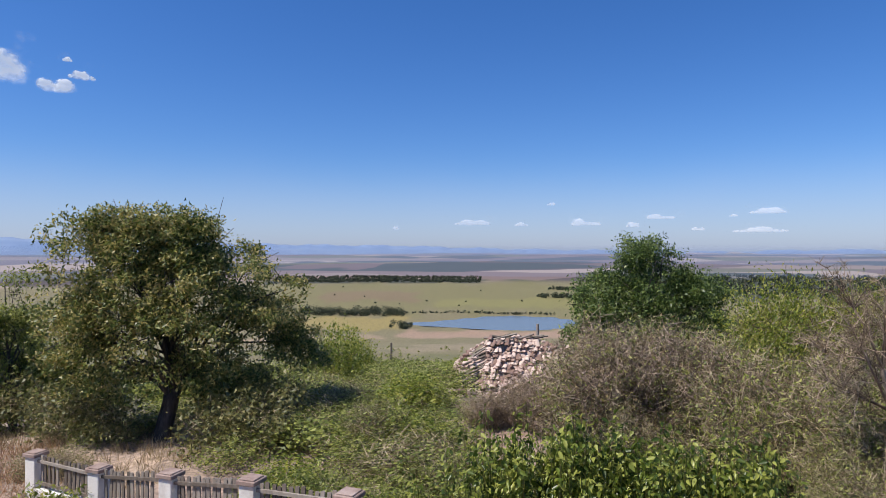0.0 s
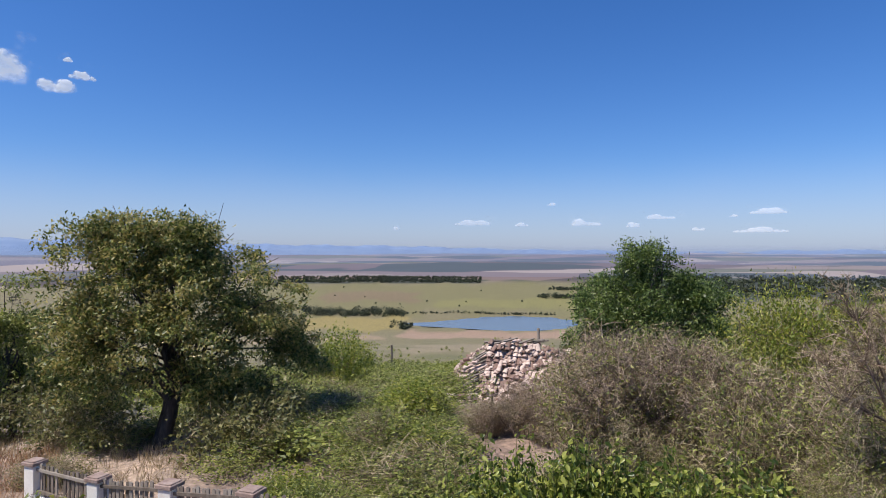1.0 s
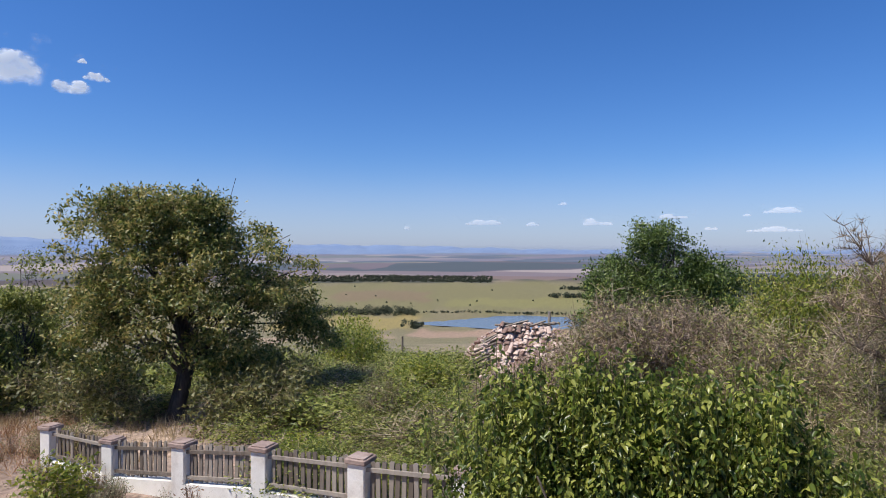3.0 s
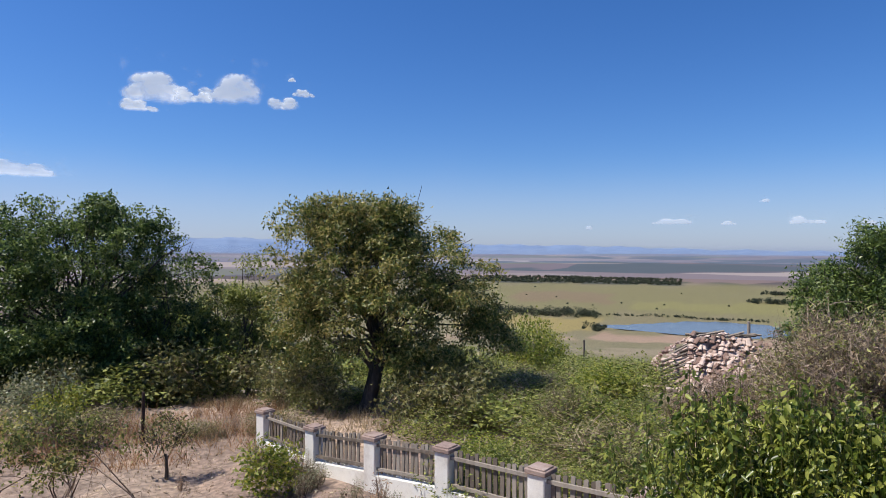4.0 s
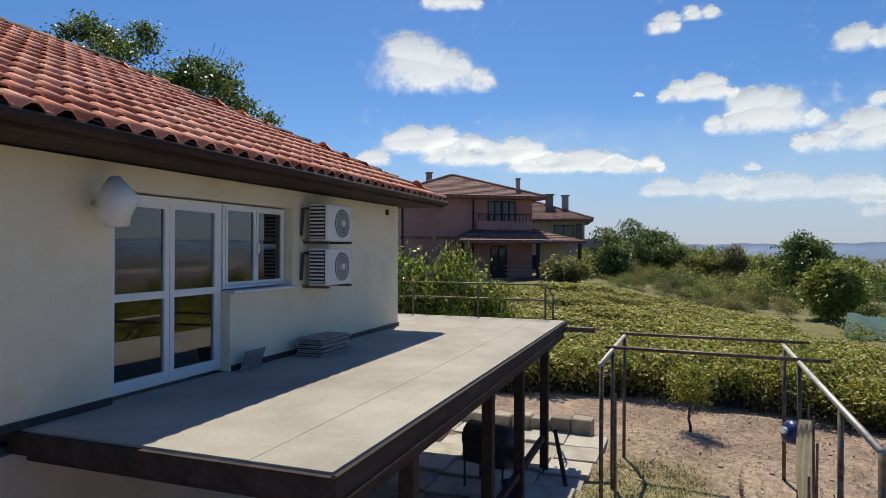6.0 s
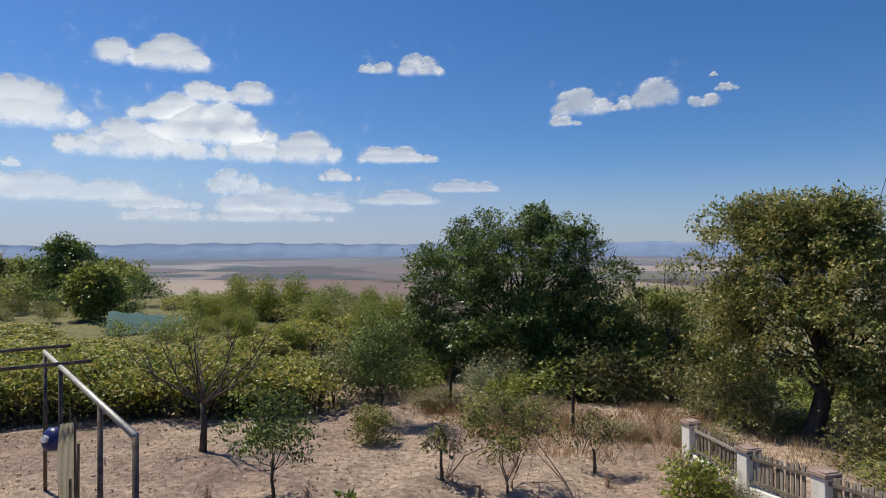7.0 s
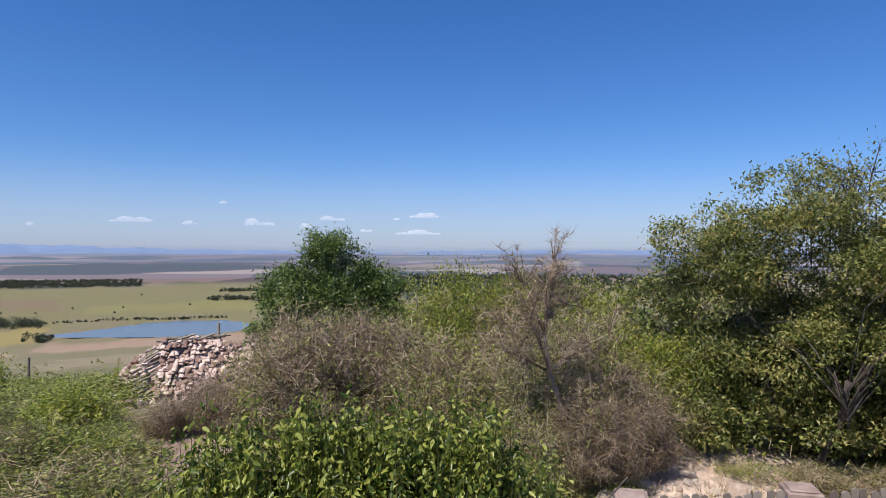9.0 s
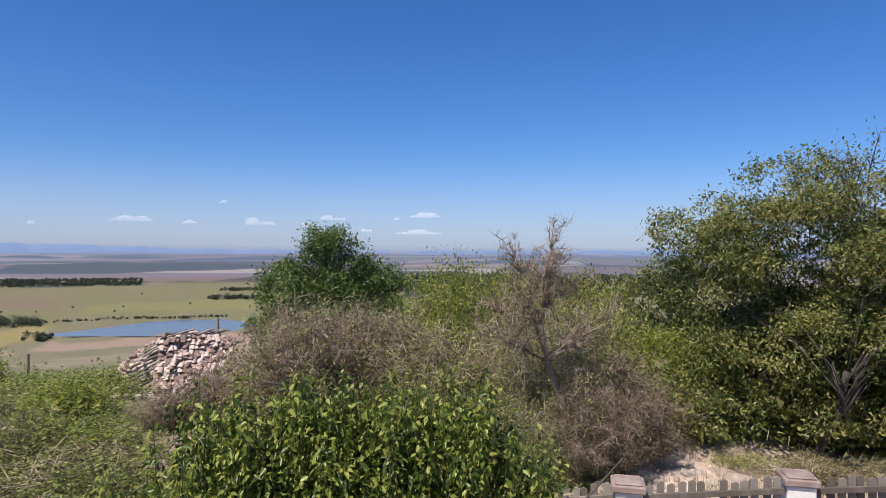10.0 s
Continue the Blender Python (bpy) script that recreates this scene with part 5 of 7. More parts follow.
def neighbour(name, label, m, w, d, h, wall_mat, chimneys, seed, wins, overhang=0.7, pitch=0.36):
    ob = thing(name, label, "house", m)
    part("wall", Buf().box(-w, 0, -1.5, 0, d, h), wall_mat, ob)
    o, half_w = overhang, min(w, d) / 2 + overhang
    c = [(-w - o, -o, h), (o, -o, h), (o, d + o, h), (-w - o, d + o, h)]
    top_z = h + half_w * pitch
    if w >= d:
        a, b = (-w - o + half_w, d / 2, top_z), (o - half_w, d / 2, top_z)
        faces = [(0, 1, 5, 4), (1, 2, 5), (2, 3, 4, 5), (3, 0, 4)]
    else:
        a, b = (-w / 2, -o + half_w, top_z), (-w / 2, d + o - half_w, top_z)
        faces = [(0, 1, 4), (1, 2, 5, 4), (2, 3, 5), (3, 0, 4, 5)]
    rf_ = part("roof", Buf().add(c + [a, b] + [(x, y, z - 0.18) for x, y, z in c], faces + [(9, 8, 7, 6), (0, 6, 7, 1), (1, 7, 8, 2), (2, 8, 9, 3), (3, 9, 6, 0)]), M_ROOF2, ob, "brown tiled hipped roof")
    # tile courses
    courses = Buf()
    for f in faces:
        pts = [Vector((c + [a, b])[i]) for i in f]
        lo = [p for p in pts if abs(p.z - h) < 0.01]
        hi = [p for p in pts if abs(p.z - h) > 0.01]
        nrow = 16
        hi2 = sorted(hi, key=lambda p: (p - lo[0]).length)
        e0, e1 = lo[0], lo[1]
        h0, h1 = hi2[0], hi2[-1]
        for k in range(nrow):
            t0, t1 = k / nrow, (k + 1) / nrow
            courses.add([e0.lerp(h0, t0) + Vector((0, 0, 0.05)), e1.lerp(h1, t0) + Vector((0, 0, 0.05)), e1.lerp(h1, t1) + Vector((0, 0, 0.015)), e0.lerp(h0, t1) + Vector((0, 0, 0.015)),
                         e0.lerp(h0, t0) + Vector((0, 0, 0.0)), e1.lerp(h1, t0) + Vector((0, 0, 0.0))], [(0, 1, 2, 3), (4, 5, 1, 0)])
    part("tile_layer", courses, M_ROOF2, rf_, kind="stuff")
    ridges = Buf()
    for p, q in ((c[0], a), (c[1], b if w >= d else a), (c[2], b), (c[3], a if w >= d else b), (a, b)):
        ridges.tube([Vector(p) + Vector((0, 0, 0.06)), Vector(q) + Vector((0, 0, 0.06))], 0.1, 6)
    part("ridge_tiles", ridges, M_ROOF2, rf_)
    for x, y, z, s in chimneys:
        ch = part("chimney", Buf().box(x - s, y - s, z - 1.5, x + s, y + s, z, None, 0.02), M_BLOCK, rf_)
        part("chimney_cap", Buf().box(x - s * 1.3, y - s * 1.3, z, x + s * 1.3, y + s * 1.3, z + 0.08), M_BLOCK, ch)
    for side, u, z, ww, hh in wins:
        def box_on(buf, u0, z0, u1, z1, t0, t1):
            return buf.box(u0, -t1, z0, u1, -t0, z1) if side == "front" else buf.box(t0, u0, z0, t1, u1, z1)
        fr = Buf()
        for u0, z0, u1, z1 in ((u, z, u + 0.07, z + hh), (u + ww - 0.07, z, u + ww, z + hh), (u + ww / 2 - 0.04, z, u + ww / 2 + 0.04, z + hh), (u + 0.07, z, u + ww - 0.07, z + 0.07), (u + 0.07, z + hh - 0.07, u + ww - 0.07, z + hh)):
            box_on(fr, u0, z0, u1, z1, 0.004, 0.07)
        wi = part("window", fr, M_BROWN, ob)
        part("pane", box_on(Buf(), u + 0.05, z + 0.05, u + ww - 0.05, z + hh - 0.05, 0.004, 0.03), M_GLASS_DARK, wi)
        part("sill", box_on(Buf(), u - 0.1, z - 0.07, u + ww + 0.1, z, 0.004, 0.14), M_BLOCK, ob)
    return ob


n2 = neighbour("brown_house", "two-storey house in pinkish brown render with a tiled porch", pose(-43.9, -12.3, 2.2, 0, 0, 126.87), 9.4, 9.0, 5.75, M_PINK,
               [(-0.8, 0.8, 7.1, 0.13), (-6.2, 6.0, 7.95, 0.2)], 1, [("front", -3.3, 3.95, 1.0, 1.5), ("front", -2.26, 3.95, 1.0, 1.5), ("front", -3.1, 0.1, 1.2, 2.2), ("front", -5.6, 0.5, 1.0, 1.3), ("side", 2.0, 4.1, 1.4, 1.25)])
porch_p = [(-6.1, -2.9, 2.65), (2.7, -2.9, 2.65), (2.7, 4.0, 2.65), (-6.1, -0.004, 2.65), (-4.4, -0.004, 3.5), (0.004, -0.004, 3.5), (0.004, 4.0, 3.5)]
pb = Buf().add(porch_p + [(x, y, z - 0.14) for x, y, z in porch_p[:4]], [(0, 1, 5, 4), (1, 2, 6, 5), (0, 4, 3), (0, 7, 8, 1), (1, 8, 9, 2), (3, 10, 7, 0), (7, 10, 9, 8)])
pr = part("porch_roof", pb, M_ROOF2, n2, "brown tiled porch roof")
pc = Buf()
for k in range(7):
    t0, t1 = k / 7, (k + 1) / 7
    a0, a1 = Vector(porch_p[0]).lerp(Vector(porch_p[4]), t0), Vector(porch_p[1]).lerp(Vector(porch_p[5]), t0)
    b0, b1 = Vector(porch_p[0]).lerp(Vector(porch_p[4]), t1), Vector(porch_p[1]).lerp(Vector(porch_p[5]), t1)
    up = Vector((0, 0, 0.06))
    pc.add([a0 + up, a1 + up, b1 + up * 0.3, b0 + up * 0.3, a0, a1], [(0, 1, 2, 3), (4, 5, 1, 0)])
    pc.tube([porch_p[1], porch_p[5]], 0.07, 6)
part("tile_layer", pc, M_ROOF2, pr, kind="stuff")
for x, y in ((-5.8, -2.6), (-0.6, -2.6), (2.4, -2.6), (2.4, 1.5)):
    part("porch_post", Buf().box(x - 0.09, y - 0.09, -1.2, x + 0.09, y + 0.09, 2.55), M_BROWN, n2)
part("porch_floor", Buf().box(-6.0, -2.9, -1.5, 2.6, -0.004, 0.05), M_BLOCK, n2)
part("porch_side_wall", Buf().box(0.5, -0.3, -1.2, 2.4, 0.0, 2.5), M_BEIGE, n2)
part("downpipe", Buf().tube([(-4.35, -0.06, -1), (-4.35, -0.06, 5.7)], 0.06, 6), M_BROWN, n2)
part("downpipe", Buf().tube([(-9.3, -0.06, -1), (-9.3, -0.06, 5.7)], 0.06, 6), M_BROWN, n2)
part("upper_bay", Buf().box(-4.2, -0.45, 3.45, -0.2, -0.004, 4.05), M_PINK, n2)
part("string_course", Buf().box(-9.45, -0.05, 2.75, -4.5, -0.004, 2.95), M_ROOF2, n2, "brown band between the storeys")
for x in (-8.3, -6.7):
    part("wall_vent", Buf().tube([(x, -0.004, 4.9), (x, -0.03, 4.9)], 0.09, 10), M_DARK, n2)
for k in range(15):
    part("baluster", Buf().tube([(-4.1 + 0.27 * k, -0.42, 4.05), (-4.1 + 0.27 * k, -0.42, 4.5)], 0.02, 5), M_BROWN, n2)
part("balcony_rail", Buf().tube([(-4.2, -0.42, 4.52), (-0.2, -0.42, 4.52)], 0.03, 6), M_BROWN, n2)
lines = Buf()
for z in (0.5, 0.75, 1.0):
    lines.tube([(-3.0, -2.7, z), (-1.0, -2.7, z)], 0.02, 5)
part("porch_rail", lines, M_GALV, n2)
n3 = neighbour("beige_house", "beige two-storey house with a brown tiled roof and balcony", pose(-55.0, -10.8, 2.0, 0, 0, 104), 9.0, 8.0, 4.9, M_BEIGE,
               [(-3.0, 2.5, 7.2, 0.35), (-1.6, 2.5, 7.1, 0.3)], 2, [("front", -2.6, 3.2, 1.7, 1.2), ("front", -0.75, 3.0, 0.5, 1.5), ("front", -4.5, 0.6, 1.2, 1.2)])
part("balcony", Buf().box(-0.2, -1.3, 2.4, 1.6, 3.0, 3.2), M_BEIGE, n3)
part("balcony_wall", Buf().box(0.004, 0.1, -1.5, 1.2, 2.9, 2.4), M_BEIGE, n3)

for az, r, lo_, hi_ in ((4.5, 46, -10.2, -8.3), (13.8, 75, -9.6, -8.0)):
    x, y = at_polar(az, r)
    single("utility_pole", Buf().tube([(x, y, gz(x, y) - 0.3), (x, y, 4.5 + r * math.tan(radians(hi_)))], [0.09, 0.07], 8), M_GREYWOOD, "thin weathered pole standing in the valley scrub", "pole", None, "valley poles")

# ---- large trees ----
W2 = (-6.54, 14.96, gz(-6.54, 14.96))
broad_tree("walnut_tree", "broad old walnut tree with thinning dusty leaves beyond the fence", W2, 1.5,
           [(-0.95, -0.1, 4.45, 1.6, 1.5, 1.4), (1.0, 0.2, 4.15, 1.65, 1.5, 1.4), (-1.6, -0.3, 3.2, 1.3, 1.3, 1.25), (2.1, 0.5, 3.1, 1.35, 1.3, 1.25), (0.2, -0.5, 3.0, 1.8, 1.5, 1.5), (2.85, 0.8, 2.2, 0.8, 0.8, 0.8), (-1.8, 0, 2.1, 0.95, 0.9, 0.8),
            (1.5, -0.3, 1.8, 1.2, 1.0, 0.8), (-0.5, 0.3, 5.0, 1.1, 1.0, 0.7), (-1.35, 0.0, 5.0, 0.85, 0.85, 0.65), (0.7, 0.1, 4.95, 0.9, 0.9, 0.6), (3.4, 1.0, 1.75, 0.4, 0.4, 0.45), (2.0, 0.0, 1.0, 1.1, 1.0, 0.8), (-1.1, -0.3, 1.4, 0.9, 0.8, 0.6), (1.0, 0.6, 1.1, 1.0, 0.9, 0.7)],
           84000, 0.096, M_WALNUT, 31, 0.16, aspect=0.6, clumps=0.05, spread=0.085, shell=0.85, twigs=1300, twig_len=0.24, stems=2, lean=(0.3, 0.1), simple=True, boughs=430, bough_r=0.40)
W1 = (-16.3, 15.35, gz(-16.3, 15.35))
broad_tree("walnut_tree", "full dark green walnut tree with low branches", W1, 1.2,
           [(-0.9, -1.0, 4.5, 1.4, 1.4, 1.25), (0.9, 0.9, 4.4, 1.4, 1.4, 1.2), (0, 0, 3.6, 2.6, 2.6, 1.8), (-1.9, -2.0, 3.3, 1.4, 1.4, 1.35), (1.9, 1.9, 3.1, 1.4, 1.4, 1.4),
            (0, -0.3, 1.9, 2.6, 2.6, 1.4), (0.3, 0.2, 5.2, 0.9, 0.9, 0.7), (-0.3, -0.3, 0.9, 2.3, 2.3, 0.9), (-2.2, -2.3, 1.7, 1.2, 1.2, 1.2), (2.2, 2.2, 1.6, 1.2, 1.2, 1.2), (1.3, -0.9, 1.0, 1.3, 1.3, 0.9)],
           92000, 0.112, M_WALNUT_DARK, 32, 0.18, aspect=0.6, clumps=0.05, spread=0.095, simple=True, shell=0.55, twigs=1500, boughs=420, bough_r=0.5)
b = (6.5, 19.9, gz(6.5, 19.9))
broad_tree("walnut_tree", "dark green rounded walnut tree behind the ruined house", b, 1.6,
           [(0, 0, 3.95, 1.3, 1.3, 1.35), (0, 0, 4.6, 0.8, 0.8, 0.65), (-1.25, 0.2, 3.3, 1.25, 1.2, 1.1), (1.5, -0.3, 3.2, 1.2, 1.1, 1.1), (0.2, 0, 2.2, 2.1, 1.8, 1.4), (-1.7, 0.3, 2.2, 0.7, 0.8, 0.8), (1.9, -0.5, 2.2, 0.8, 0.8, 0.8)],
           56000, 0.11, M_WALNUT_DARK, 33, 0.16, simple=True, clumps=0.05, spread=0.13, shell=0.55, twigs=700, boughs=230, bough_r=0.42)
s = (-12.0, 17.8, gz(-12.0, 17.8))
broad_tree("slender_tree", "slender young tree between the walnuts", s, 1.4,
           [(0.1, 0, 4.1, 0.42, 0.42, 0.6), (0, 0, 3.2, 0.8, 0.8, 0.9), (-0.3, 0.2, 2.2, 1.2, 1.1, 1.0), (0.9, 0.4, 1.7, 1.0, 1.0, 0.9), (-0.9, -0.2, 1.5, 1.1, 1.0, 1.0), (0.4, 0.1, 2.9, 0.9, 0.9, 0.8)], 22000, 0.1, M_SCRUB, 34, 0.09, simple=True, clumps=0.08, spread=0.12, shell=0.7, twigs=500, boughs=40, bough_r=0.35)
for az, r, k in ((40.8, 21.5, 0), (36.8, 23.0, 1)):
    x, y = at_polar(az, r)
    broad_tree("slender_tree", "young tree in the scrub between the walnuts", (x, y, gz(x, y)), 1.2,
               [(0, 0, 3.7, 0.7, 0.7, 0.8), (0.5, 0.3, 2.7, 1.0, 1.0, 0.9), (-0.7, -0.4, 2.3, 1.1, 1.1, 1.0), (0.1, 0, 1.2, 1.5, 1.5, 1.0)], 9000, 0.11, (M_SCRUB, M_WALNUT)[k], 37 + k, 0.08, spread=0.12, shell=0.7, twigs=400, boughs=40, bough_r=0.35, simple=True)
r_ = (9.0, 5.9, gz(9.0, 5.9))
gt = broad_tree("garden_tree", "tall leafy tree with a bare upper rim beyond the fence", r_, 1.35,
                [(0.1, -0.2, 3.3, 1.2, 1.25, 1.05), (-0.8, 0.8, 2.8, 1.1, 1.1, 1.05), (1.1, -1.4, 3.2, 1.3, 1.3, 1.1), (0.2, 0.62, 1.85, 1.23, 1.23, 1.03), (1.5, -1.08, 1.85, 1.23, 1.14, 0.9), (-1.2, 1.4, 2.35, 0.55, 0.55, 0.45), (2.4, -3.0, 2.7, 1.4, 1.4, 1.4), (0.3, 0.82, 1.05, 1.06, 1.06, 0.54), (1.9, -0.38, 1.15, 0.88, 0.88, 0.54), (-0.5, 1.52, 1.45, 0.62, 0.62, 0.72), (2.9, -1.28, 1.45, 1.06, 1.06, 0.99), (3.9, -1.88, 1.85, 1.23, 1.23, 1.35), (1.2, -0.18, 0.85, 0.88, 0.79, 0.54), (2.2, -0.88, 0.75, 0.79, 0.7, 0.45), (1.1, -0.9, 2.4, 1.3, 1.3, 1.0), (2.4, -2.2, 2.2, 1.3, 1.3, 1.1), (-0.1, -0.3, 1.75, 0.95, 0.95, 0.75), (0.8, -1.0, 1.7, 0.95, 0.95, 0.75), (1.8, -1.9, 1.7, 1.0, 1.0, 0.8), (-1.5, 0.9, 0.75, 0.75, 0.75, 0.65), (-0.9, 0.3, 0.75, 0.8, 0.8, 0.6), (-1.1, 0.9, 1.55, 0.9, 0.9, 0.8), (0.0, -0.2, 0.6, 0.75, 0.75, 0.5), (0.9, -0.9, 0.7, 0.8, 0.8, 0.55)],
                260000, 0.068, M_GARDEN, 35, 0.045, simple=True, clumps=0.05, spread=0.075, shell=0.7, twigs=2600, stems=3, boughs=460, bough_r=0.42, twig_len=0.3, twig_r=0.005, limb=0.28)
rgt = np.random.default_rng(355)
pale, rim, rim_b, rim_t, rim_p = Buf(), Buf(), [], [], []
pale.tube([(0.05, -0.75, 0.9), (0.03, -0.78, 1.3), (0.12, -0.85, 1.62), (0.5, -1.3, 1.86), (0.95, -1.8, 1.92)], [0.035, 0.034, 0.032, 0.026, 0.012], 8)
pale.tube([(0.5, -1.3, 1.86), (0.62, -1.4, 2.3), (0.8, -1.5, 2.75)], [0.02, 0.015, 0.006], 6)
part("limb", pale, M_PALE_BARK, gt, "pale grey limb", smooth=True)
for k in range(46):
    f = rgt.random()
    q = Vector((-0.1 + 2.6 * f + rgt.normal() * 0.25, -0.1 - 3.0 * f + rgt.normal() * 0.3, 3.45 + 0.4 * math.sin(2.2 * f) + rgt.normal() * 0.2))
    e = q + Vector((rgt.normal() * 0.28, rgt.normal() * 0.28, rgt.uniform(0.3, 0.75)))
    m_ = q.lerp(e, 0.5) + Vector(rgt.normal(size=3) * 0.09)
    rim.tube([q - Vector((0, 0, 0.4)), q, m_, e], [0.012, 0.01, 0.007, 0.003], 4, False)
    for j in range(22):
        g = rgt.uniform(0.1, 1.0)
        s_ = (q.lerp(m_, g * 2) if g < 0.5 else m_.lerp(e, g * 2 - 1))
        t_ = s_ + Vector(rgt.normal(size=3) * 0.11) + Vector((0, 0, 0.08))
        rim_b.append(s_), rim_t.append(t_)
        for _ in range(2):
            rim_p.append(np.array(t_) + rgt.normal(size=3) * 0.05)
part("bare_branch_mass", rim, M_BARK, gt, kind="stuff")
part("twig_mass", spikes("twig_mass", np.array(rim_b), np.array(rim_t), 0.004, M_BARK, rgt), None, gt, kind="stuff")
part("rim_foliage", leaves("rim_foliage", np.array(rim_p), 0.05, M_GARDEN, rgt), None, gt, kind="stuff")
tb = (-19.0, -17.7, gz(-19.0, -17.7))
broad_tree("walnut_tree", "tall dark tree rising behind the tiled roof", tb, 5.5,
           [(0.4, -0.44, 10.3, 1.5, 1.5, 1.5), (1.5, -1.5, 8.5, 2.0, 2.0, 2.0), (-0.55, 0.6, 9.0, 1.1, 1.1, 1.3), (2.6, -2.7, 10.4, 2.3, 2.3, 2.2)], 22000, 0.15, M_WALNUT_DARK, 36, 0.25, spread=0.2, shell=0.5, twigs=400, boughs=60, bough_r=0.5)

# trees across the vineyard, from dark walnuts to low fruit trees
for az, r, top_el, w, mat, seed, sort in ((97.8, 56, 2.2, 3.2, M_WALNUT_DARK, 40, "dark"), (95.0, 58, 1.7, 2.6, M_WALNUT_DARK, 41, "dark"), (100.0, 60, 1.2, 2.4, M_WALNUT_DARK, 42, "dark"),
                                          (84.2, 52, 1.7, 2.2, M_WALNUT_DARK, 43, "dark"), (82.2, 40, -0.7, 1.25, M_SCRUB, 44, "olive"), (92.0, 62, 0.1, 2.6, M_SCRUB, 45, "olive"),
                                          (89.3, 60, 0.3, 1.8, M_OLIVE, 46, "olive"), (86.7, 64, 0.0, 2.6, M_SCRUB, 47, "olive"), (80.0, 58, -0.6, 2.0, M_SCRUB, 48, "olive"), (102.6, 40, -1.0, 1.5, M_OLIVE, 49, "olive"),
                                          (94.0, 70, 0.4, 2.6, M_SCRUB, 56, "olive"), (90.6, 72, 0.2, 2.4, M_WALNUT_DARK, 57, "dark"), (98.9, 48, 0.2, 1.6, M_WALNUT_DARK, 58, "dark")):
    x, y = at_polar(az, r)
    g = gz(x, y)
    hh = 4.4 + r * math.tan(radians(top_el)) - g
    broad_tree("orchard_tree", {"dark": "dark green leafy tree behind the vineyard", "olive": "dusty green fruit tree beyond the vineyard"}[sort], (x, y, g), hh * 0.3,
               [(0, 0, hh * 0.72, w * 0.75, w * 0.75, hh * 0.28), (w * 0.4, 0.3, hh * 0.5, w * 0.7, w * 0.7, hh * 0.3), (-w * 0.45, -0.4, hh * 0.48, w * 0.7, w * 0.7, hh * 0.3), (0, 0, hh * 0.3, w * 0.8, w * 0.8, hh * 0.25)],
               9000, 0.27, mat, seed, 0.1, clumps=0.06, spread=0.2, shell=0.5, twigs=100, boughs=40, bough_r=0.17 * hh, simple=True)

# ---- scrub beyond the fence ----
protos_green = [shrub_proto("shrub", "dense green scrub bush on the slope", "shrub", 1.2, 1.7, 2200, 0.086, M_SCRUB, 60 + k, M_TWIG, 140) for k in range(3)]
protos_bright = [shrub_proto("shrub", "fresh bright green bush on the slope", "shrub", 1.1, 1.7, 4200, 0.08, M_YELLOW, 70, M_TWIG, 150)]
protos_olive = [shrub_proto("shrub", "olive-grey half-withered bush on the dry slope", "shrub", 1.1, 1.5, 3000, 0.06, M_OLIVE, 72 + k, M_TWIG, 900) for k in range(2)]
protos_dry = [dry_proto("dry_thicket", "tangled leafless grey-brown thicket of thin stems", 1.3, 2.1, 6600, M_TWIG, 80, 0.003, 6200, M_OLIVE), dry_proto("dry_thicket", "tangled reddish leafless thicket of thin stems", 1.2, 1.9, 6400, M_TWIG_RED, 81, 0.003, 4600, M_DULL),
              dry_proto("dry_thicket", "dense dry bramble thicket with withered leaves", 1.4, 1.8, 6000, M_TWIG, 82, 0.003, 6800, M_SCRUB)]
protos_far = [shrub_proto("shrub", "green scrub bush farther down the slope", "shrub", 1.2, 1.7, 1150, 0.125, M_SCRUB, 66, M_TWIG, 40), shrub_proto("shrub", "dusty olive bush farther down the slope", "shrub", 1.15, 1.6, 1150, 0.115, M_OLIVE, 67, M_TWIG, 120),
              shrub_proto("shrub", "dark leafy bush farther down the slope", "shrub", 1.2, 1.7, 1150, 0.125, M_WALNUT_DARK, 68, M_TWIG, 40)]
used, FAR_SHRUBS = set(), {}


def plant(proto, x, y, scale, rng, tall=1.0, sink=0.05, z=None):
    m = Matrix.Translation((x, y, (gz(x, y) if z is None else z) - sink)) @ Matrix.Rotation(rng.uniform(0, 6.28), 4, "Z") @ Matrix.Diagonal((scale, scale, scale * tall, 1))
    if proto.name.startswith("shrub") and math.hypot(x, y) > 21.5:
        FAR_SHRUBS.setdefault(proto.name, (proto, []))[1].append(m)
        return proto
    if proto.name not in used:
        used.add(proto.name)
        proto.matrix_basis = m
        return proto
    return copy_thing(proto, m)


rg = random.Random(17)
# green slope between the walnut and the ruin
for k in range(58):
    az, r = rg.uniform(-1.5, 17), 11.5 + 30 * rg.random() ** 1.5
    if az > 11 and r < 17:
        r += 7
    x, y = at_polar(az, r)
    want = 4.3 + r * math.tan(radians(-8.6 - 26 / r))
    p = rg.choice(protos_green + protos_green + protos_olive + protos_far[:1] + (protos_bright if r > 18 else []))
    plant(p, x, y, rg.uniform(0.6, 1.15), rg, max(0.5, min(1.5, (want - gz(x, y)) / 1.9)))
for k in range(120):
    az, r = rg.uniform(-3.0, 18), 13.5 + 34 * rg.random()
    if az > 12 and r < 19:
        r += 8
    x, y = at_polar(az, r)
    want = 4.3 + r * math.tan(radians(-9.3 - 22 / r + rg.uniform(-0.7, 0.5)))
    sc = rg.uniform(0.8, 1.2) * (1 + 0.012 * (r - 14))
    plant(rg.choice(protos_green + protos_green + protos_far[:1] + protos_olive[:1] + (protos_bright if r > 24 else [])), x, y, sc, rg, max(0.35, min(1.5, (want - gz(x, y)) / (1.7 * sc))))
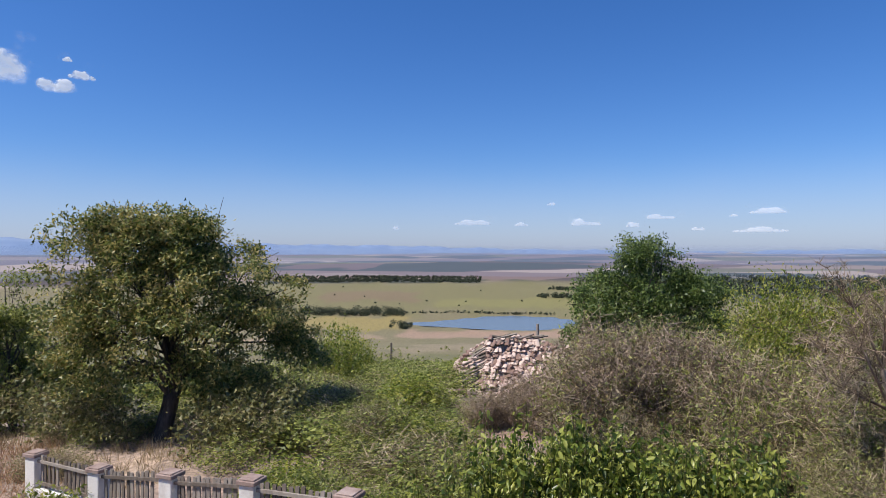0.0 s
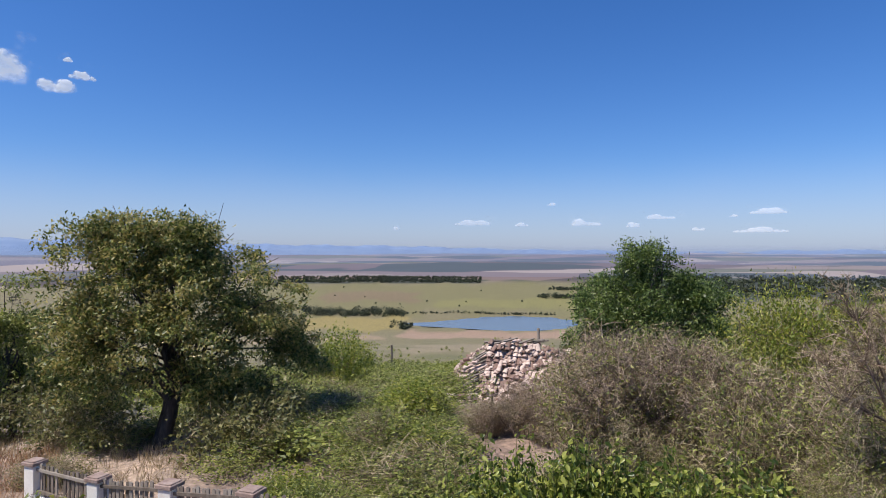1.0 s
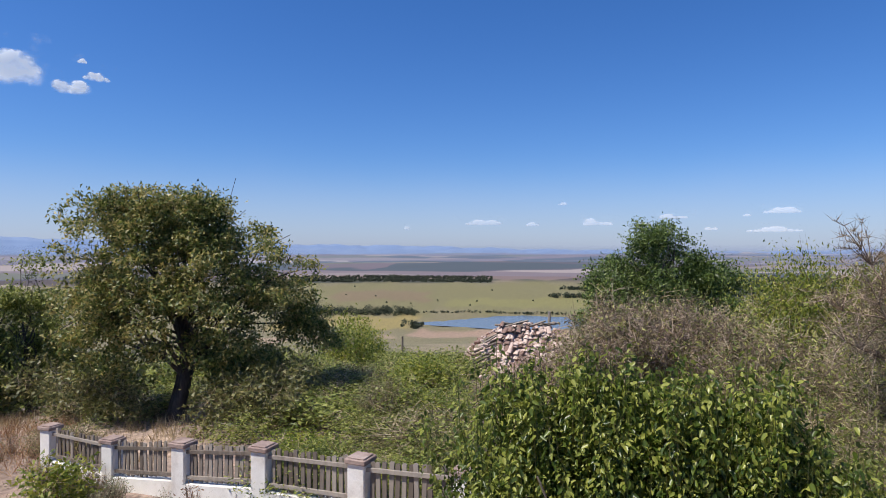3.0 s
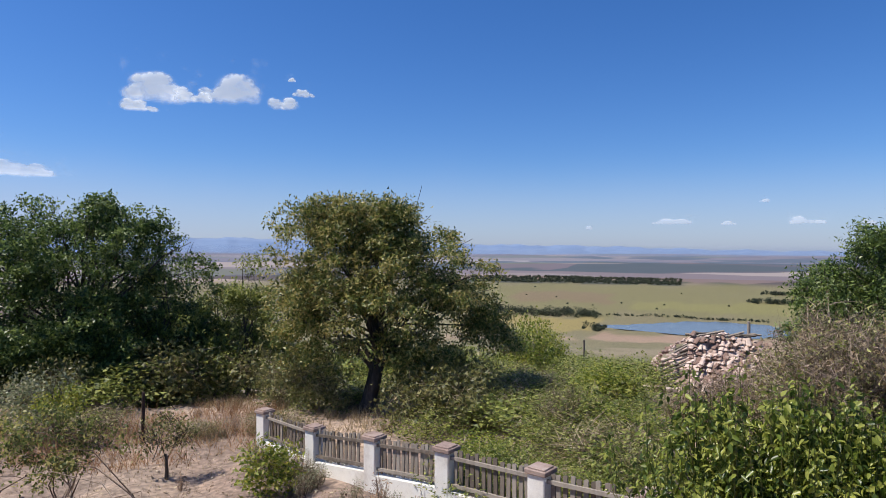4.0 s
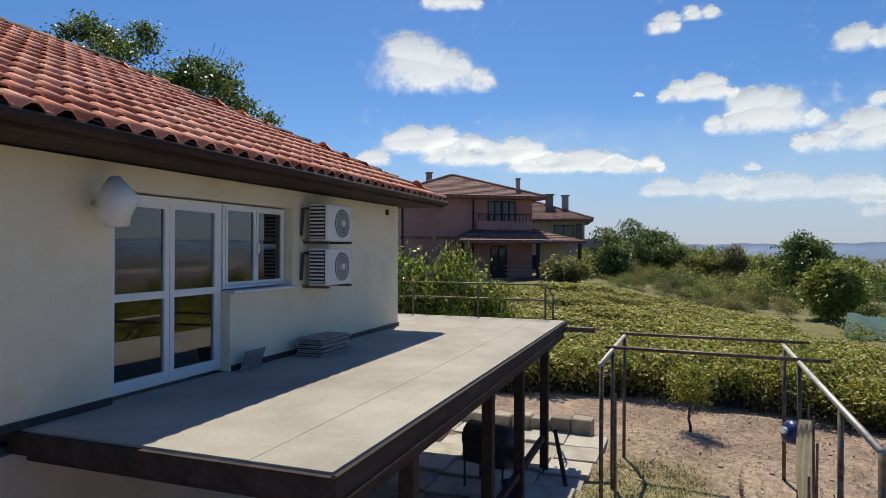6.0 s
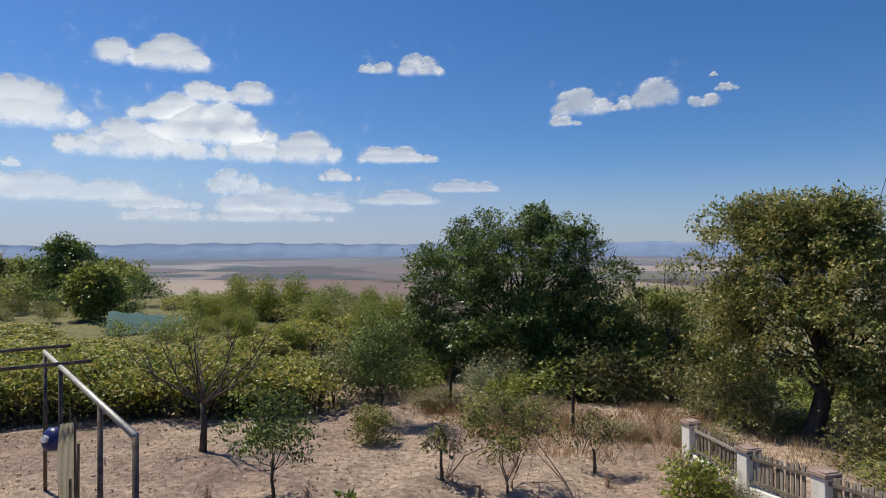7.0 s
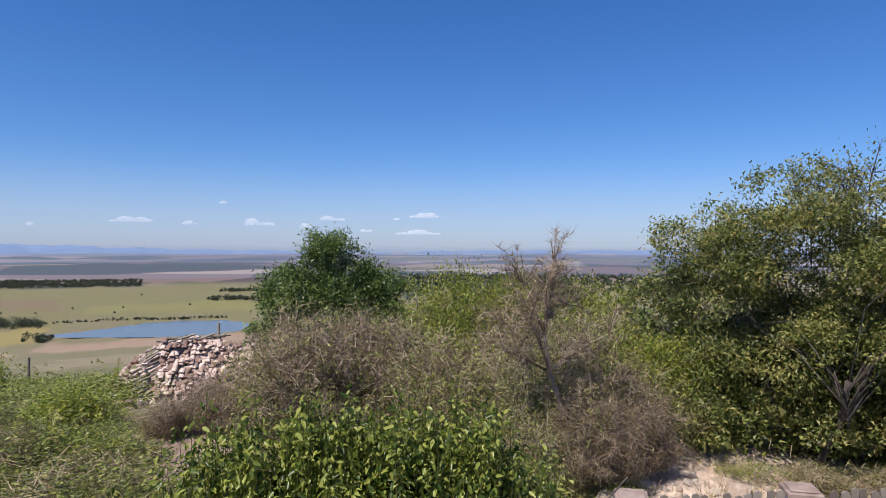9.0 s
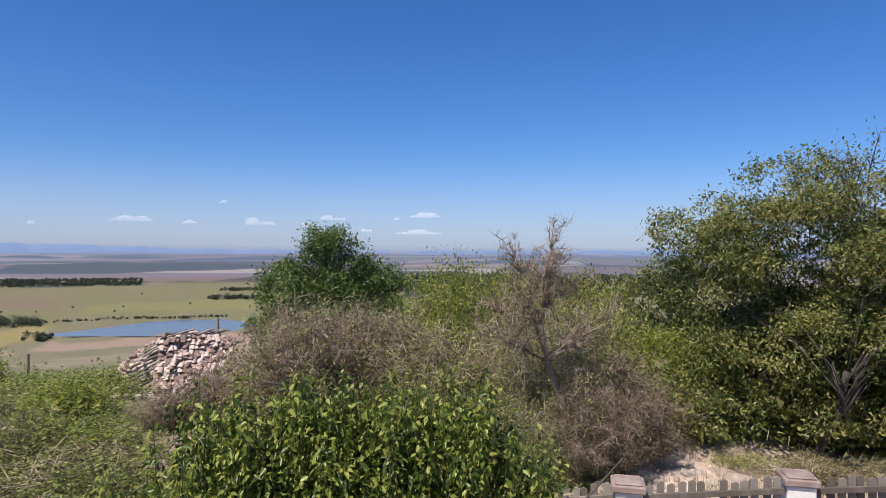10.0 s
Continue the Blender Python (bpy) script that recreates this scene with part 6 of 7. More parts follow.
for k in range(34):
    az = rg.uniform(-2, 15)
    r = max(9.6 + 0.16 * max(az, 0), 9.6) + 7.5 * rg.random()
    if az > 11:
        r += 2.5
    plant(rg.choice(protos_green + protos_green + protos_bright + protos_olive[:1]), *at_polar(az, r), rg.uniform(0.7, 1.05), rg, rg.uniform(0.75, 1.05))
for az, r, sc in ((8.4, 30, 1.5), (9.6, 27, 1.3), (7.0, 33, 1.3)):
    plant(protos_bright[0], *at_polar(az, r), sc, rg, 1.25)
for az, r in ((5.5, 12.5), (3.8, 13.2), (4.6, 14.4)):
    plant(protos_dry[0], *at_polar(az, r), 0.6, rg, 0.9)
# dark bushes below the walnut
for k in range(22):
    az, r = rg.uniform(18, 45), rg.uniform(18.5, 28)
    plant(rg.choice(protos_far), *at_polar(az, r), rg.uniform(0.9, 1.3), rg, 0.9)
for k in range(16):
    az, r = rg.uniform(15, 31), rg.uniform(15.6, 19.5)
    plant(rg.choice(protos_green + protos_olive), *at_polar(az, r), rg.uniform(0.6, 0.95), rg, 0.85)
for az, r, sc in ((19.5, 14.2, 0.8), (17.5, 14.6, 0.85), (16.0, 13.6, 0.8), (18.3, 13.2, 0.7), (26.8, 16.6, 0.75), (28.5, 17.2, 0.8), (30.5, 17.6, 0.85), (15.0, 15.0, 0.95)):
    plant(protos_far[1] if sc > 0.7 else protos_green[0], *at_polar(az, r), sc, rg, 1.0)
for k in range(40):
    az = rg.uniform(2, 14.5)
    r = 6.98 / (math.cos(radians(az)) - 0.574 * math.sin(radians(az))) + rg.uniform(0.9, 3.4)
    plant(rg.choice(protos_green + protos_green + protos_olive[:1] + protos_bright), *at_polar(az, r), rg.uniform(0.42, 0.75), rg, rg.uniform(0.8, 1.15))
for k in range(26):
    az, r = rg.uniform(-50, -16), rg.uniform(17, 27)
    plant(rg.choice(protos_far), *at_polar(az, r), rg.uniform(1.0, 1.5), rg, rg.uniform(1.0, 1.4))
# thicket that hides the ruin's right half
for k in range(58):
    az, r = rg.uniform(-33, -15.0), rg.uniform(9.8, 15.5)
    x, y = at_polar(az, r)
    want = 4.3 + r * math.tan(radians(np.interp(az, [-31, -25.6, -21.4, -14.6, -11.2], [-8.5, -6.5, -5.3, -5.2, -6.2]) - 0.6))
    sc = max(0.5, min(1.5, (want - gz(x, y)) / 1.95)) * rg.uniform(0.98, 1.16)
    plant(rg.choice(protos_dry + protos_olive + protos_dry[:2] + protos_green[:1]), x, y, sc, rg)
for k in range(10):
    x, y = at_polar(rg.uniform(-11, -1), rg.uniform(12.5, 15.5))
    plant(rg.choice(protos_dry[:2]), x, y, rg.uniform(0.6, 0.85), rg, 0.75)
for az, r, sc, tall in ((-15.0, 17.5, 1.1, 1.3), (-18.0, 17.0, 1.1, 1.3), (-12.5, 18, 0.9, 1.2)):
    plant(protos_olive[0], *at_polar(az, r), sc, rg, tall * 1.25)
for k in range(22):
    x, y = at_polar(rg.uniform(-24, 4), rg.uniform(8.0, 10.6))
    plant(rg.choice((protos_dry[2], protos_green[0], protos_olive[0], protos_green[1], protos_green[2])), x, y, rg.uniform(0.42, 0.66), rg, rg.uniform(0.8, 1.1))
for az, r, sc in ((-13.2, 13.0, 0.75), (-14.2, 14.5, 0.95), (-12.4, 11.5, 0.6), (-14.0, 11.5, 0.75), (-12.8, 15.0, 0.75)):
    plant(protos_dry[1 if r > 13 else 0], *at_polar(az, r), sc, rg, 1.1)
# yellow-green trees on the right
yg = [shrub_proto("wild_plum", "yellow-green wild plum bush in the thicket", "shrub", 1.3, 2.6, 7500, 0.078, M_YELLOW, 90 + k, M_TWIG, 500, aspect=0.6) for k in range(2)]
for az, r, want_el in ((-25.6, 15.2, -2.0), (-28.6, 14.2, -1.6), (-31.5, 14.0, -1.6), (-34.0, 14.0, -2.4), (-38, 13.5, -2.6), (-41, 12.5, -3.4)):
    x, y = at_polar(az, r)
    plant(rg.choice(yg), x, y, 0.82, rg, (4.3 + r * math.tan(radians(want_el)) - gz(x, y)) / 2.6 / 0.82)
for k in range(16):
    az, r = rg.uniform(-50, -32), rg.uniform(9.3, 14)
    x, y = at_polar(az, r)
    plant(rg.choice(protos_dry + protos_olive), x, y, rg.uniform(0.7, 1.1), rg, rg.uniform(0.8, 1.2))
for az, r, sc in ((-33.5, 8.3, 0.55), (-35.5, 8.6, 0.6), (-31.5, 8.4, 0.5)):
    plant(protos_green[1], *at_polar(az, r), sc, rg, 1.1)
# undergrowth behind the garden tree
for k in range(20):
    az, r = rg.uniform(-68, -42), rg.uniform(11.0, 14.5)
    plant(rg.choice(protos_far), *at_polar(az, r), rg.uniform(0.9, 1.25), rg, 1.2)
for az, r, sc in ((-42.5, 9.8, 0.6), (-44.5, 10.0, 0.7), (-47, 10.4, 0.7), (-41, 10.5, 0.8)):
    plant(yg[0], *at_polar(az, r), sc, rg, 0.8)
for x, y, sc in ((7.6, 5.75, 0.42), (8.3, 5.2, 0.5), (9.0, 4.6, 0.45), (9.7, 4.1, 0.5), (10.5, 3.4, 0.55), (8.0, 6.6, 0.5), (7.2, 6.9, 0.45)):
    plant(rg.choice((protos_green[0], protos_green[1], protos_olive[0])), x, y, sc, rg, 1.0)
for x, y, sc, tall in ((7.7, 6.6, 0.42, 0.9), (10.1, 5.1, 0.4, 0.9), (9.3, 6.4, 0.8, 1.2), (10.2, 5.6, 0.9, 1.3), (11.4, 4.4, 0.9, 1.3), (8.4, 7.2, 0.8, 1.2)):
    plant(protos_bright[0] if sc < 0.5 else rg.choice(protos_green), x, y, sc, rg, tall)
# bare dead tree
dt = thing("dead_tree", "bare dead fruit tree with grey branches", "tree", Matrix.Translation((5.1, 6.75, gz(5.1, 6.75))))
rngd = np.random.default_rng(5)
wood = Buf()
top = gz(5.1, 6.75)
fork = Vector((-0.28, -0.1, 3.35 - top))
lean_ = [Vector(q) for q in ((0.32, 0.1, -0.1), (0.18, 0.06, 0.5), (0.05, -0.02, 1.0), (-0.12, 0.0, 1.45))] + [fork]
wood.tube(lean_, [0.05, 0.042, 0.036, 0.03, 0.024], 8)
wood.tube([(0.42, 0.2, -0.1), (0.34, 0.15, 0.6), (0.3, 0.2, 1.2), (0.38, 0.1, 1.75)], [0.04, 0.032, 0.024, 0.01], 7)
ends = []
for k, (dx, dy, dz) in enumerate(((-0.35, 0.1, 0.8), (-0.02, -0.2, 0.95), (0.3, 0.15, 0.75), (-0.55, 0.1, 0.15), (0.6, 0.1, 0.4), (0.8, -0.3, 0.0), (-0.45, -0.2, 0.45), (1.05, 0.2, -0.3), (-0.4, 0.3, -0.2), (1.2, -0.1, -0.7), (0.8, 0.2, -0.9))):
    q0 = lean_[4 if k < 5 else 3 if k < 9 else 2]
    e = fork + Vector((dx, dy, dz))
    mid = q0.lerp(e, 0.5) + Vector((0, 0, 0.1)) + Vector(rngd.normal(size=3) * 0.07)
    wood.tube([q0, mid, e], [0.017, 0.011, 0.004], 6)
    ends += [(q0.lerp(mid, 0.6), e - q0), (mid, e - q0), (mid.lerp(e, 0.5), e - q0), (e, e - q0)]
part("trunk", wood, M_TWIG_RED, dt, smooth=True)
bs, ts, sub = [], [], Buf()
for k in range(300):
    q, d = ends[int(rngd.integers(len(ends)))]
    v = (Vector(rngd.normal(size=3)) * 0.55 + d.normalized() * 0.6 + Vector((0, 0, 0.3))).normalized() * rngd.uniform(0.2, 0.5)
    m_, e = q + v * 0.55 + Vector((0, 0, 0.05)), q + v + Vector((0, 0, -0.05))
    sub.tube([q, m_, e], [0.006, 0.004, 0.0015], 4, False)
    for j in range(40):
        g = rngd.random()
        s_ = q.lerp(m_, 2 * g) if g < 0.5 else m_.lerp(e, 2 * g - 1)
        w = (Vector(rngd.normal(size=3)) * 0.7 + v.normalized() * 0.6 + Vector((0, 0, 0.1))).normalized()
        bs.append(s_)
        ts.append(s_ + w * rngd.uniform(0.04, 0.17))
part("branch_mass", sub, M_TWIG_RED, dt, kind="stuff")
part("twig_mass", spikes("twig_mass", np.array(bs), np.array(ts), 0.0022, M_TWIG, rngd), None, dt, kind="stuff")
for k in range(22):
    az, r = rg.uniform(-45, -33), rg.uniform(8.1, 9.6)
    plant(rg.choice((protos_dry[0], protos_dry[1], protos_dry[2], protos_olive[1], protos_olive[0])), *at_polar(az, r), rg.uniform(0.5, 0.8), rg, rg.uniform(0.85, 1.15))
for k in range(9):
    az, r = rg.uniform(-47, -33), rg.uniform(7.9, 8.6)
    plant(rg.choice((protos_olive[1], protos_green[0], protos_dry[2])), *at_polar(az, r), rg.uniform(0.25, 0.4), rg, rg.uniform(0.8, 1.3))

# ---- ruined house ----
ruin = thing("ruined_house", "collapsed stone house with fallen beams and pinkish tiles", "ruin")
rr = random.Random(9)
GR = gz(2.5, 21.5)


def heap(x, y):
    """Height of the ruin's heap over its footprint."""
    u, v = (x - 2.7) / 2.6, (y - 22.3) / 2.6
    return max(0.0, 1.0 - (abs(u) ** 2.2 * 0.9 + abs(v) ** 2.2 * 0.9)) ** 0.7 * (0.3 + 0.7 * float(smooth(20.2, 22.2, y)))


hv, hf = [], []
for j in range(25):
    for i in range(25):
        x, y = 0.1 + 5.2 * i / 24, 19.7 + 5.2 * j / 24
        hv.append((x, y, GR - 0.35 + 2.2 * heap(x, y) + 0.12 * math.sin(3 * x + 2 * y)))
hf = [(j * 25 + i, j * 25 + i + 1, (j + 1) * 25 + i + 1, (j + 1) * 25 + i) for j in range(24) for i in range(24)]
part("rubble_core", Buf().add(hv, hf), M_RUIN, ruin)
stone = Buf().box(-0.5, -0.5, -0.5, 0.5, 0.5, 0.5, None, 0.12).mesh("stone", M_RUIN)
ftile = Buf().add([(-0.1, -0.2, 0), (-0.06, -0.2, 0.06), (0.06, -0.2, 0.06), (0.1, -0.2, 0), (-0.08, 0.2, 0), (-0.045, 0.2, 0.05), (0.045, 0.2, 0.05), (0.08, 0.2, 0)], [(0, 1, 5, 4), (1, 2, 6, 5), (2, 3, 7, 6), (0, 3, 2, 1), (4, 5, 6, 7), (0, 4, 7, 3)]).mesh("fallen_tile", M_RUIN)
for k in range(260):
    x, y = rr.uniform(0.3, 5.2), rr.uniform(19.8, 23.0)
    z = GR - 0.15 + 2.2 * heap(x, y)
    ob = new("stone", stone)
    ob.parent = ruin
    ob.matrix_basis = pose(x, y, z, rr.uniform(-40, 40), rr.uniform(-40, 40), rr.uniform(0, 180)) @ Matrix.Diagonal((rr.uniform(.08, .22), rr.uniform(.06, .16), rr.uniform(.05, .11), 1))
for c_ in range(22):
    for row in range(15):
        if rr.random() < 0.12 + 0.012 * abs(c_ - 10):
            continue
        u, w = c_ / 21, row / 14
        x, y = 1.35 + 3.2 * u + 0.5 * w + 0.07 * math.sin(5 * w + u * 4) + rr.gauss(0, 0.03), 20.75 + 1.25 * w + rr.gauss(0, 0.03)
        z = GR + 0.62 + 1.36 * w * (1 - 0.14 * u) + 0.1 * math.sin(5 * u + 1) + rr.gauss(0, 0.03)
        ob = new("fallen_tile", ftile)
        ob.parent = ruin
        ob.matrix_basis = pose(x, y, z, 33 + rr.gauss(0, 9), rr.gauss(0, 9), -24 + rr.gauss(0, 13)) @ Matrix.Diagonal((0.85, 0.7, 0.5, 1))
part("roof_batten_bed", Buf().add([(1.6, 20.7, GR + 0.52), (4.5, 20.7, GR + 0.5), (4.9, 22.05, GR + 1.65), (2.0, 22.05, GR + 1.9)], [(0, 1, 2, 3)]), M_RUIN, ruin)
for k in range(110):
    x, y = rr.gauss(3.0, 1.0), rr.uniform(20.0, 21.2)
    z = GR - 0.1 + 2.1 * heap(x, y)
    ob = new("fallen_tile", ftile)
    ob.parent = ruin
    ob.matrix_basis = pose(x, y, z + 0.04, 30 + rr.uniform(-30, 30), rr.uniform(-30, 30), rr.uniform(-60, 60))
for k in range(15):
    f = k / 14
    x, y = 0.8 + 1.15 * f + rr.uniform(-0.1, 0.1), 20.9 + 1.3 * f + rr.uniform(-0.25, 0.25)
    z = GR + 0.55 + 1.45 * f
    ln, steep = rr.uniform(0.7, 1.4), rr.uniform(0.45, 0.75)
    part("beam", Buf().tube([(x - 0.5 * ln, y - 0.15, z - 0.45 * ln * steep), (x + 0.45 * ln, y + rr.uniform(-.1, .2), z + 0.32 * ln * steep)], [0.042, 0.03], 5), M_CHAR, ruin)
for k in range(12):
    x, y = rr.uniform(2.0, 3.5), rr.uniform(21.9, 22.3)
    z = GR + 2.0 + rr.uniform(-0.06, 0.12)
    ln, a = rr.uniform(0.4, 1.1), rr.uniform(-0.12, 0.2)
    part("beam", Buf().tube([(x - ln / 2, y, z - a * ln), (x + ln / 2, y + rr.uniform(-.1, .1), z + a * ln)], [0.045, 0.035], 5), M_CHAR, ruin)
for row in range(8):
    for k in range(3):
        ob = new("stone", stone)
        ob.parent = ruin
        ob.matrix_basis = pose(0.35 + 0.33 * k + rr.uniform(-.04, .04), 20.2, GR - 0.5 + 0.16 * row, rr.uniform(-5, 5), rr.uniform(-5, 5), rr.uniform(-12, 12)) @ Matrix.Diagonal((.34, .3, .15, 1))
part("chimney_pipe", Buf().tube([(3.55, 22.9, GR + 1.0), (3.55, 22.9, GR + 2.45)], 0.05, 6), M_CHAR, ruin)

# ---- rubble bank behind the fence ----
bank_stone = Buf().box(-0.5, -0.5, -0.5, 0.5, 0.5, 0.5, None, 0.16).mesh("bank_stone", M_RUBBLE)
bank = thing("rubble_bank", "bank of pale rubble and clods behind the fence", "rubble")
for k in range(290):
    x = rr.uniform(3.2, 10.5)
    y = 10.35 - 0.56 * (x + 1) + abs(rr.gauss(0, 1.0)) - 1.9
    f = y - (11.55 - 0.574 * (x + 7.35))
    if f < 0.4:
        y += 0.5 - f
    s_ = rr.uniform(0.04, 0.12) if k % 8 else rr.uniform(0.16, 0.34)
    ob = new("stone", bank_stone)
    ob.parent = bank
    ob.matrix_basis = pose(x, y, gz(x, y) + s_ * 0.1, rr.uniform(-30, 30), rr.uniform(-30, 30), rr.uniform(0, 180)) @ Matrix.Diagonal((s_ * rr.uniform(1, 1.7), s_, s_ * 0.7, 1))

# ---- the big bush in front of the fence ----
rngb = np.random.default_rng(77)
bx, by = 1.35, 4.0
bush = thing("mulberry_bush", "large bright green leafy bush inside the fence", "bush", Matrix.Translation((bx, by, gz(bx, by))))
G = gz(bx, by)
lob = [(0.12, 0.0, 1.92, 0.42, 0.42, 0.5), (0.55, -0.2, 1.86, 0.4, 0.4, 0.5), (-0.25, 0.1, 1.9, 0.42, 0.42, 0.5), (-0.95, 0.35, 1.78, 0.42, 0.45, 0.55), (-0.5, 0.2, 1.86, 0.45, 0.45, 0.55), (0.0, 0.05, 1.82, 0.45, 0.45, 0.55), (0.4, -0.2, 1.8, 0.45, 0.45, 0.52), (0.72, -0.3, 1.65, 0.42, 0.42, 0.5), (0.95, -0.45, 1.35, 0.36, 0.36, 0.5), (-0.6, 0.15, 1.25, 0.75, 0.65, 0.8), (0.3, -0.1, 1.2, 0.8, 0.65, 0.75), (-0.05, 0, 0.65, 1.0, 0.75, 0.7)]
wood = Buf()
for x, y, z, rx, ry, rz_ in lob[:11]:
    for k in range(3):
        q = Vector((x + rngb.normal() * 0.3, y + rngb.normal() * 0.3, z + rz_ * rngb.uniform(0.2, 0.8)))
        wood.tube([(x * 0.15, y * 0.15, -0.1), (x * 0.5, y * 0.5, z * 0.45), q], [0.035, 0.022, 0.006], 5)
part("stem_mass", wood, M_BARK, bush, smooth=True, kind="stuff")
# upright leafy shoots, whose leaves hang
tipp, tipd = crown_points([(x, y, z + 0.3, rx, ry, rz_) for x, y, z, rx, ry, rz_ in lob], 1750, rngb, 0.9, 0.05, 0.5, 0.4)
tipp = np.clip(tipp, -9, [9, 9, 2.56])
shoots, p, d = Buf(), [], []
for k in range(len(tipp)):
    t_, o_ = Vector(tipp[k]), Vector(tipd[k])
    rise = 0.24 * rngb.random() ** 2 if t_.z > 1.9 else 0.0
    t_ = t_ + Vector((0, 0, rise))
    s_ = t_ - Vector((0, 0, rngb.uniform(0.45, 0.8))) - Vector((o_.x, o_.y, 0)) * 0.22
    m_ = s_.lerp(t_, 0.55) + Vector((o_.x, o_.y, 0)) * 0.07
    shoots.tube([s_, m_, t_], [0.004, 0.003, 0.0015], 3, False)
    for g in np.linspace(0.15, 1.0, 38):
        q = s_.lerp(m_, g / 0.55) if g < 0.55 else m_.lerp(t_, (g - 0.55) / 0.45)
        a_ = rngb.uniform(0, 6.28)
        w_ = 0.022 + 0.05 * rngb.random() * (1.15 - g)
        p.append((q.x + math.cos(a_) * w_, q.y + math.sin(a_) * w_, q.z))
        d.append((math.cos(a_) + o_.x * 0.6, math.sin(a_) + o_.y * 0.6, 0.1))
part("shoot_mass", shoots, M_GRASS, bush, kind="stuff")
p, d = np.array(p), unit(np.array(d))
nL = len(p)
dd = unit(rngb.normal(size=(nL, 3)) * 0.65 + np.array([0, 0, -0.85]) + d * 0.7)
ss = unit(np.cross(dd, unit(rngb.normal(size=(nL, 3)) * 0.45 + d * 0.6 + np.array([0, 0, 0.6]))))
nn_ = np.cross(ss, dd)
ln = 0.041 * (1 + 0.55 * rngb.uniform(-1, 1, (nL, 1)))
q = [p, p + dd * ln * .25 + ss * ln * .24 + nn_ * ln * .06, p + dd * ln * .6 + ss * ln * .2 + nn_ * ln * .08, p + dd * ln - nn_ * ln * .12, p + dd * ln * .6 - ss * ln * .2 + nn_ * ln * .08, p + dd * ln * .25 - ss * ln * .24 + nn_ * ln * .06]
vv = np.stack(q, 1).reshape(-1, 3)
k6 = np.arange(nL)[:, None] * 6
part("foliage", array_mesh("foliage", vv, (k6 + np.array([[0, 1, 2, 3, 0, 3, 4, 5]])).ravel(), 4, M_BRIGHT), None, bush)

# ---- plants along and before the fence ----
low_yellow = shrub_proto("garden_shrub", "yellow-green leafy garden shrub by the fence", "shrub", 0.62, 0.95, 1500, 0.09, M_YELLOW, 120, M_TWIG, 60, aspect=0.6)
plant(low_yellow, -5.75, 9.3, 1.0, rg)
plant(shrub_proto("garden_shrub", "tall yellow-green weeds beside the leafy mulberry", "shrub", 0.5, 1.8, 4200, 0.05, M_SCRUB, 121, M_TWIG, 200), *at_polar(-36.0, 5.6), 0.8, rg, 1.25)
weeds = [dry_proto("tall_weed", "tall dry weeds against the fence", 0.5, 0.9, 520, M_TWIG, 130, 0.004, 260, M_SILVER, "weeds"), dry_proto("tall_weed", "dry reddish dock weeds at the fence", 0.35, 0.8, 420, M_TWIG_RED, 131, 0.004, 120, M_RUST, "weeds")]
for i in range(34):
    f = rg.uniform(0.6, 5.6)
    q = F0 + FD * f + Vector((-0.5, -0.87, 0)) * rg.uniform(0.35, 0.9)
    plant(weeds[0] if rg.random() < 0.75 else weeds[1], q.x, q.y, rg.uniform(0.6, 1.0), rg, rg.uniform(0.7, 1.2))

# ---- garden ----
# bare tree with a few leaves
bt = thing("bare_fruit_tree", "nearly bare fruit tree with spreading grey branches", "tree", Matrix.Translation((-14.26, 4.01, gz(-14.26, 4.01))))
rb = np.random.default_rng(14)
wood = Buf()
wood.tube([(0, 0, -0.1), (0.03, 0.02, 0.5), (0, 0, 1.05)], [0.09, 0.068, 0.06], 8)
bs, ts, lp = [], [], []
for k in range(9):
    a = 0.7 * k + rb.uniform(-0.2, 0.2)
    out, up = (rb.uniform(1.2, 1.75), rb.uniform(0.9, 1.7)) if k < 7 else (0.4, 1.6)
    q0, e = Vector((0, 0, 1.0)), Vector((math.cos(a) * out, math.sin(a) * out, 1.05 + up))
    b1 = Vector((math.cos(a) * out * 0.38, math.sin(a) * out * 0.38, 1.05 + up * 0.22)) + Vector(rb.normal(size=3) * 0.05)
    b2 = Vector((math.cos(a) * out * 0.72, math.sin(a) * out * 0.72, 1.05 + up * 0.55)) + Vector(rb.normal(size=3) * 0.07)
    wood.tube([q0, b1, b2, e], [0.034, 0.023, 0.014, 0.005], 7)
    stem = [q0, b1, b2, e]
    for j in range(6):
        f = rb.uniform(0.9, 2.9)
        s_ = stem[int(f)].lerp(stem[int(f) + 1], f - int(f))
        v = (Vector(rb.normal(size=3)) * 0.6 + (e - b1).normalized() * 0.7 + Vector((0, 0, 0.25))).normalized() * rb.uniform(0.35, 0.85)
        m_ = s_ + v * 0.5 + Vector(rb.normal(size=3) * 0.05)
        g_ = s_ + v + Vector((0, 0, rb.uniform(-0.12, 0.15)))
        wood.tube([s_, m_, g_], [0.012, 0.008, 0.003], 5, False)
        for i in range(9):
            w = m_.lerp(g_, rb.random()) if i % 2 else s_.lerp(m_, rb.uniform(0.3, 1))
            bs.append(w)
            ts.append(w + (Vector(rb.normal(size=3)) * 0.6 + v.normalized() * 0.7).normalized() * rb.uniform(0.08, 0.3))
            lp.append(ts[-1])
part("trunk", wood, M_BARK, bt, smooth=True)
part("twig_mass", spikes("twig_mass", np.array(bs), np.array(ts), 0.004, M_TWIG_RED, rb), None, bt, kind="stuff")
lp = np.array(lp)[rb.integers(0, len(lp), 90)] + rb.normal(size=(90, 3)) * 0.05
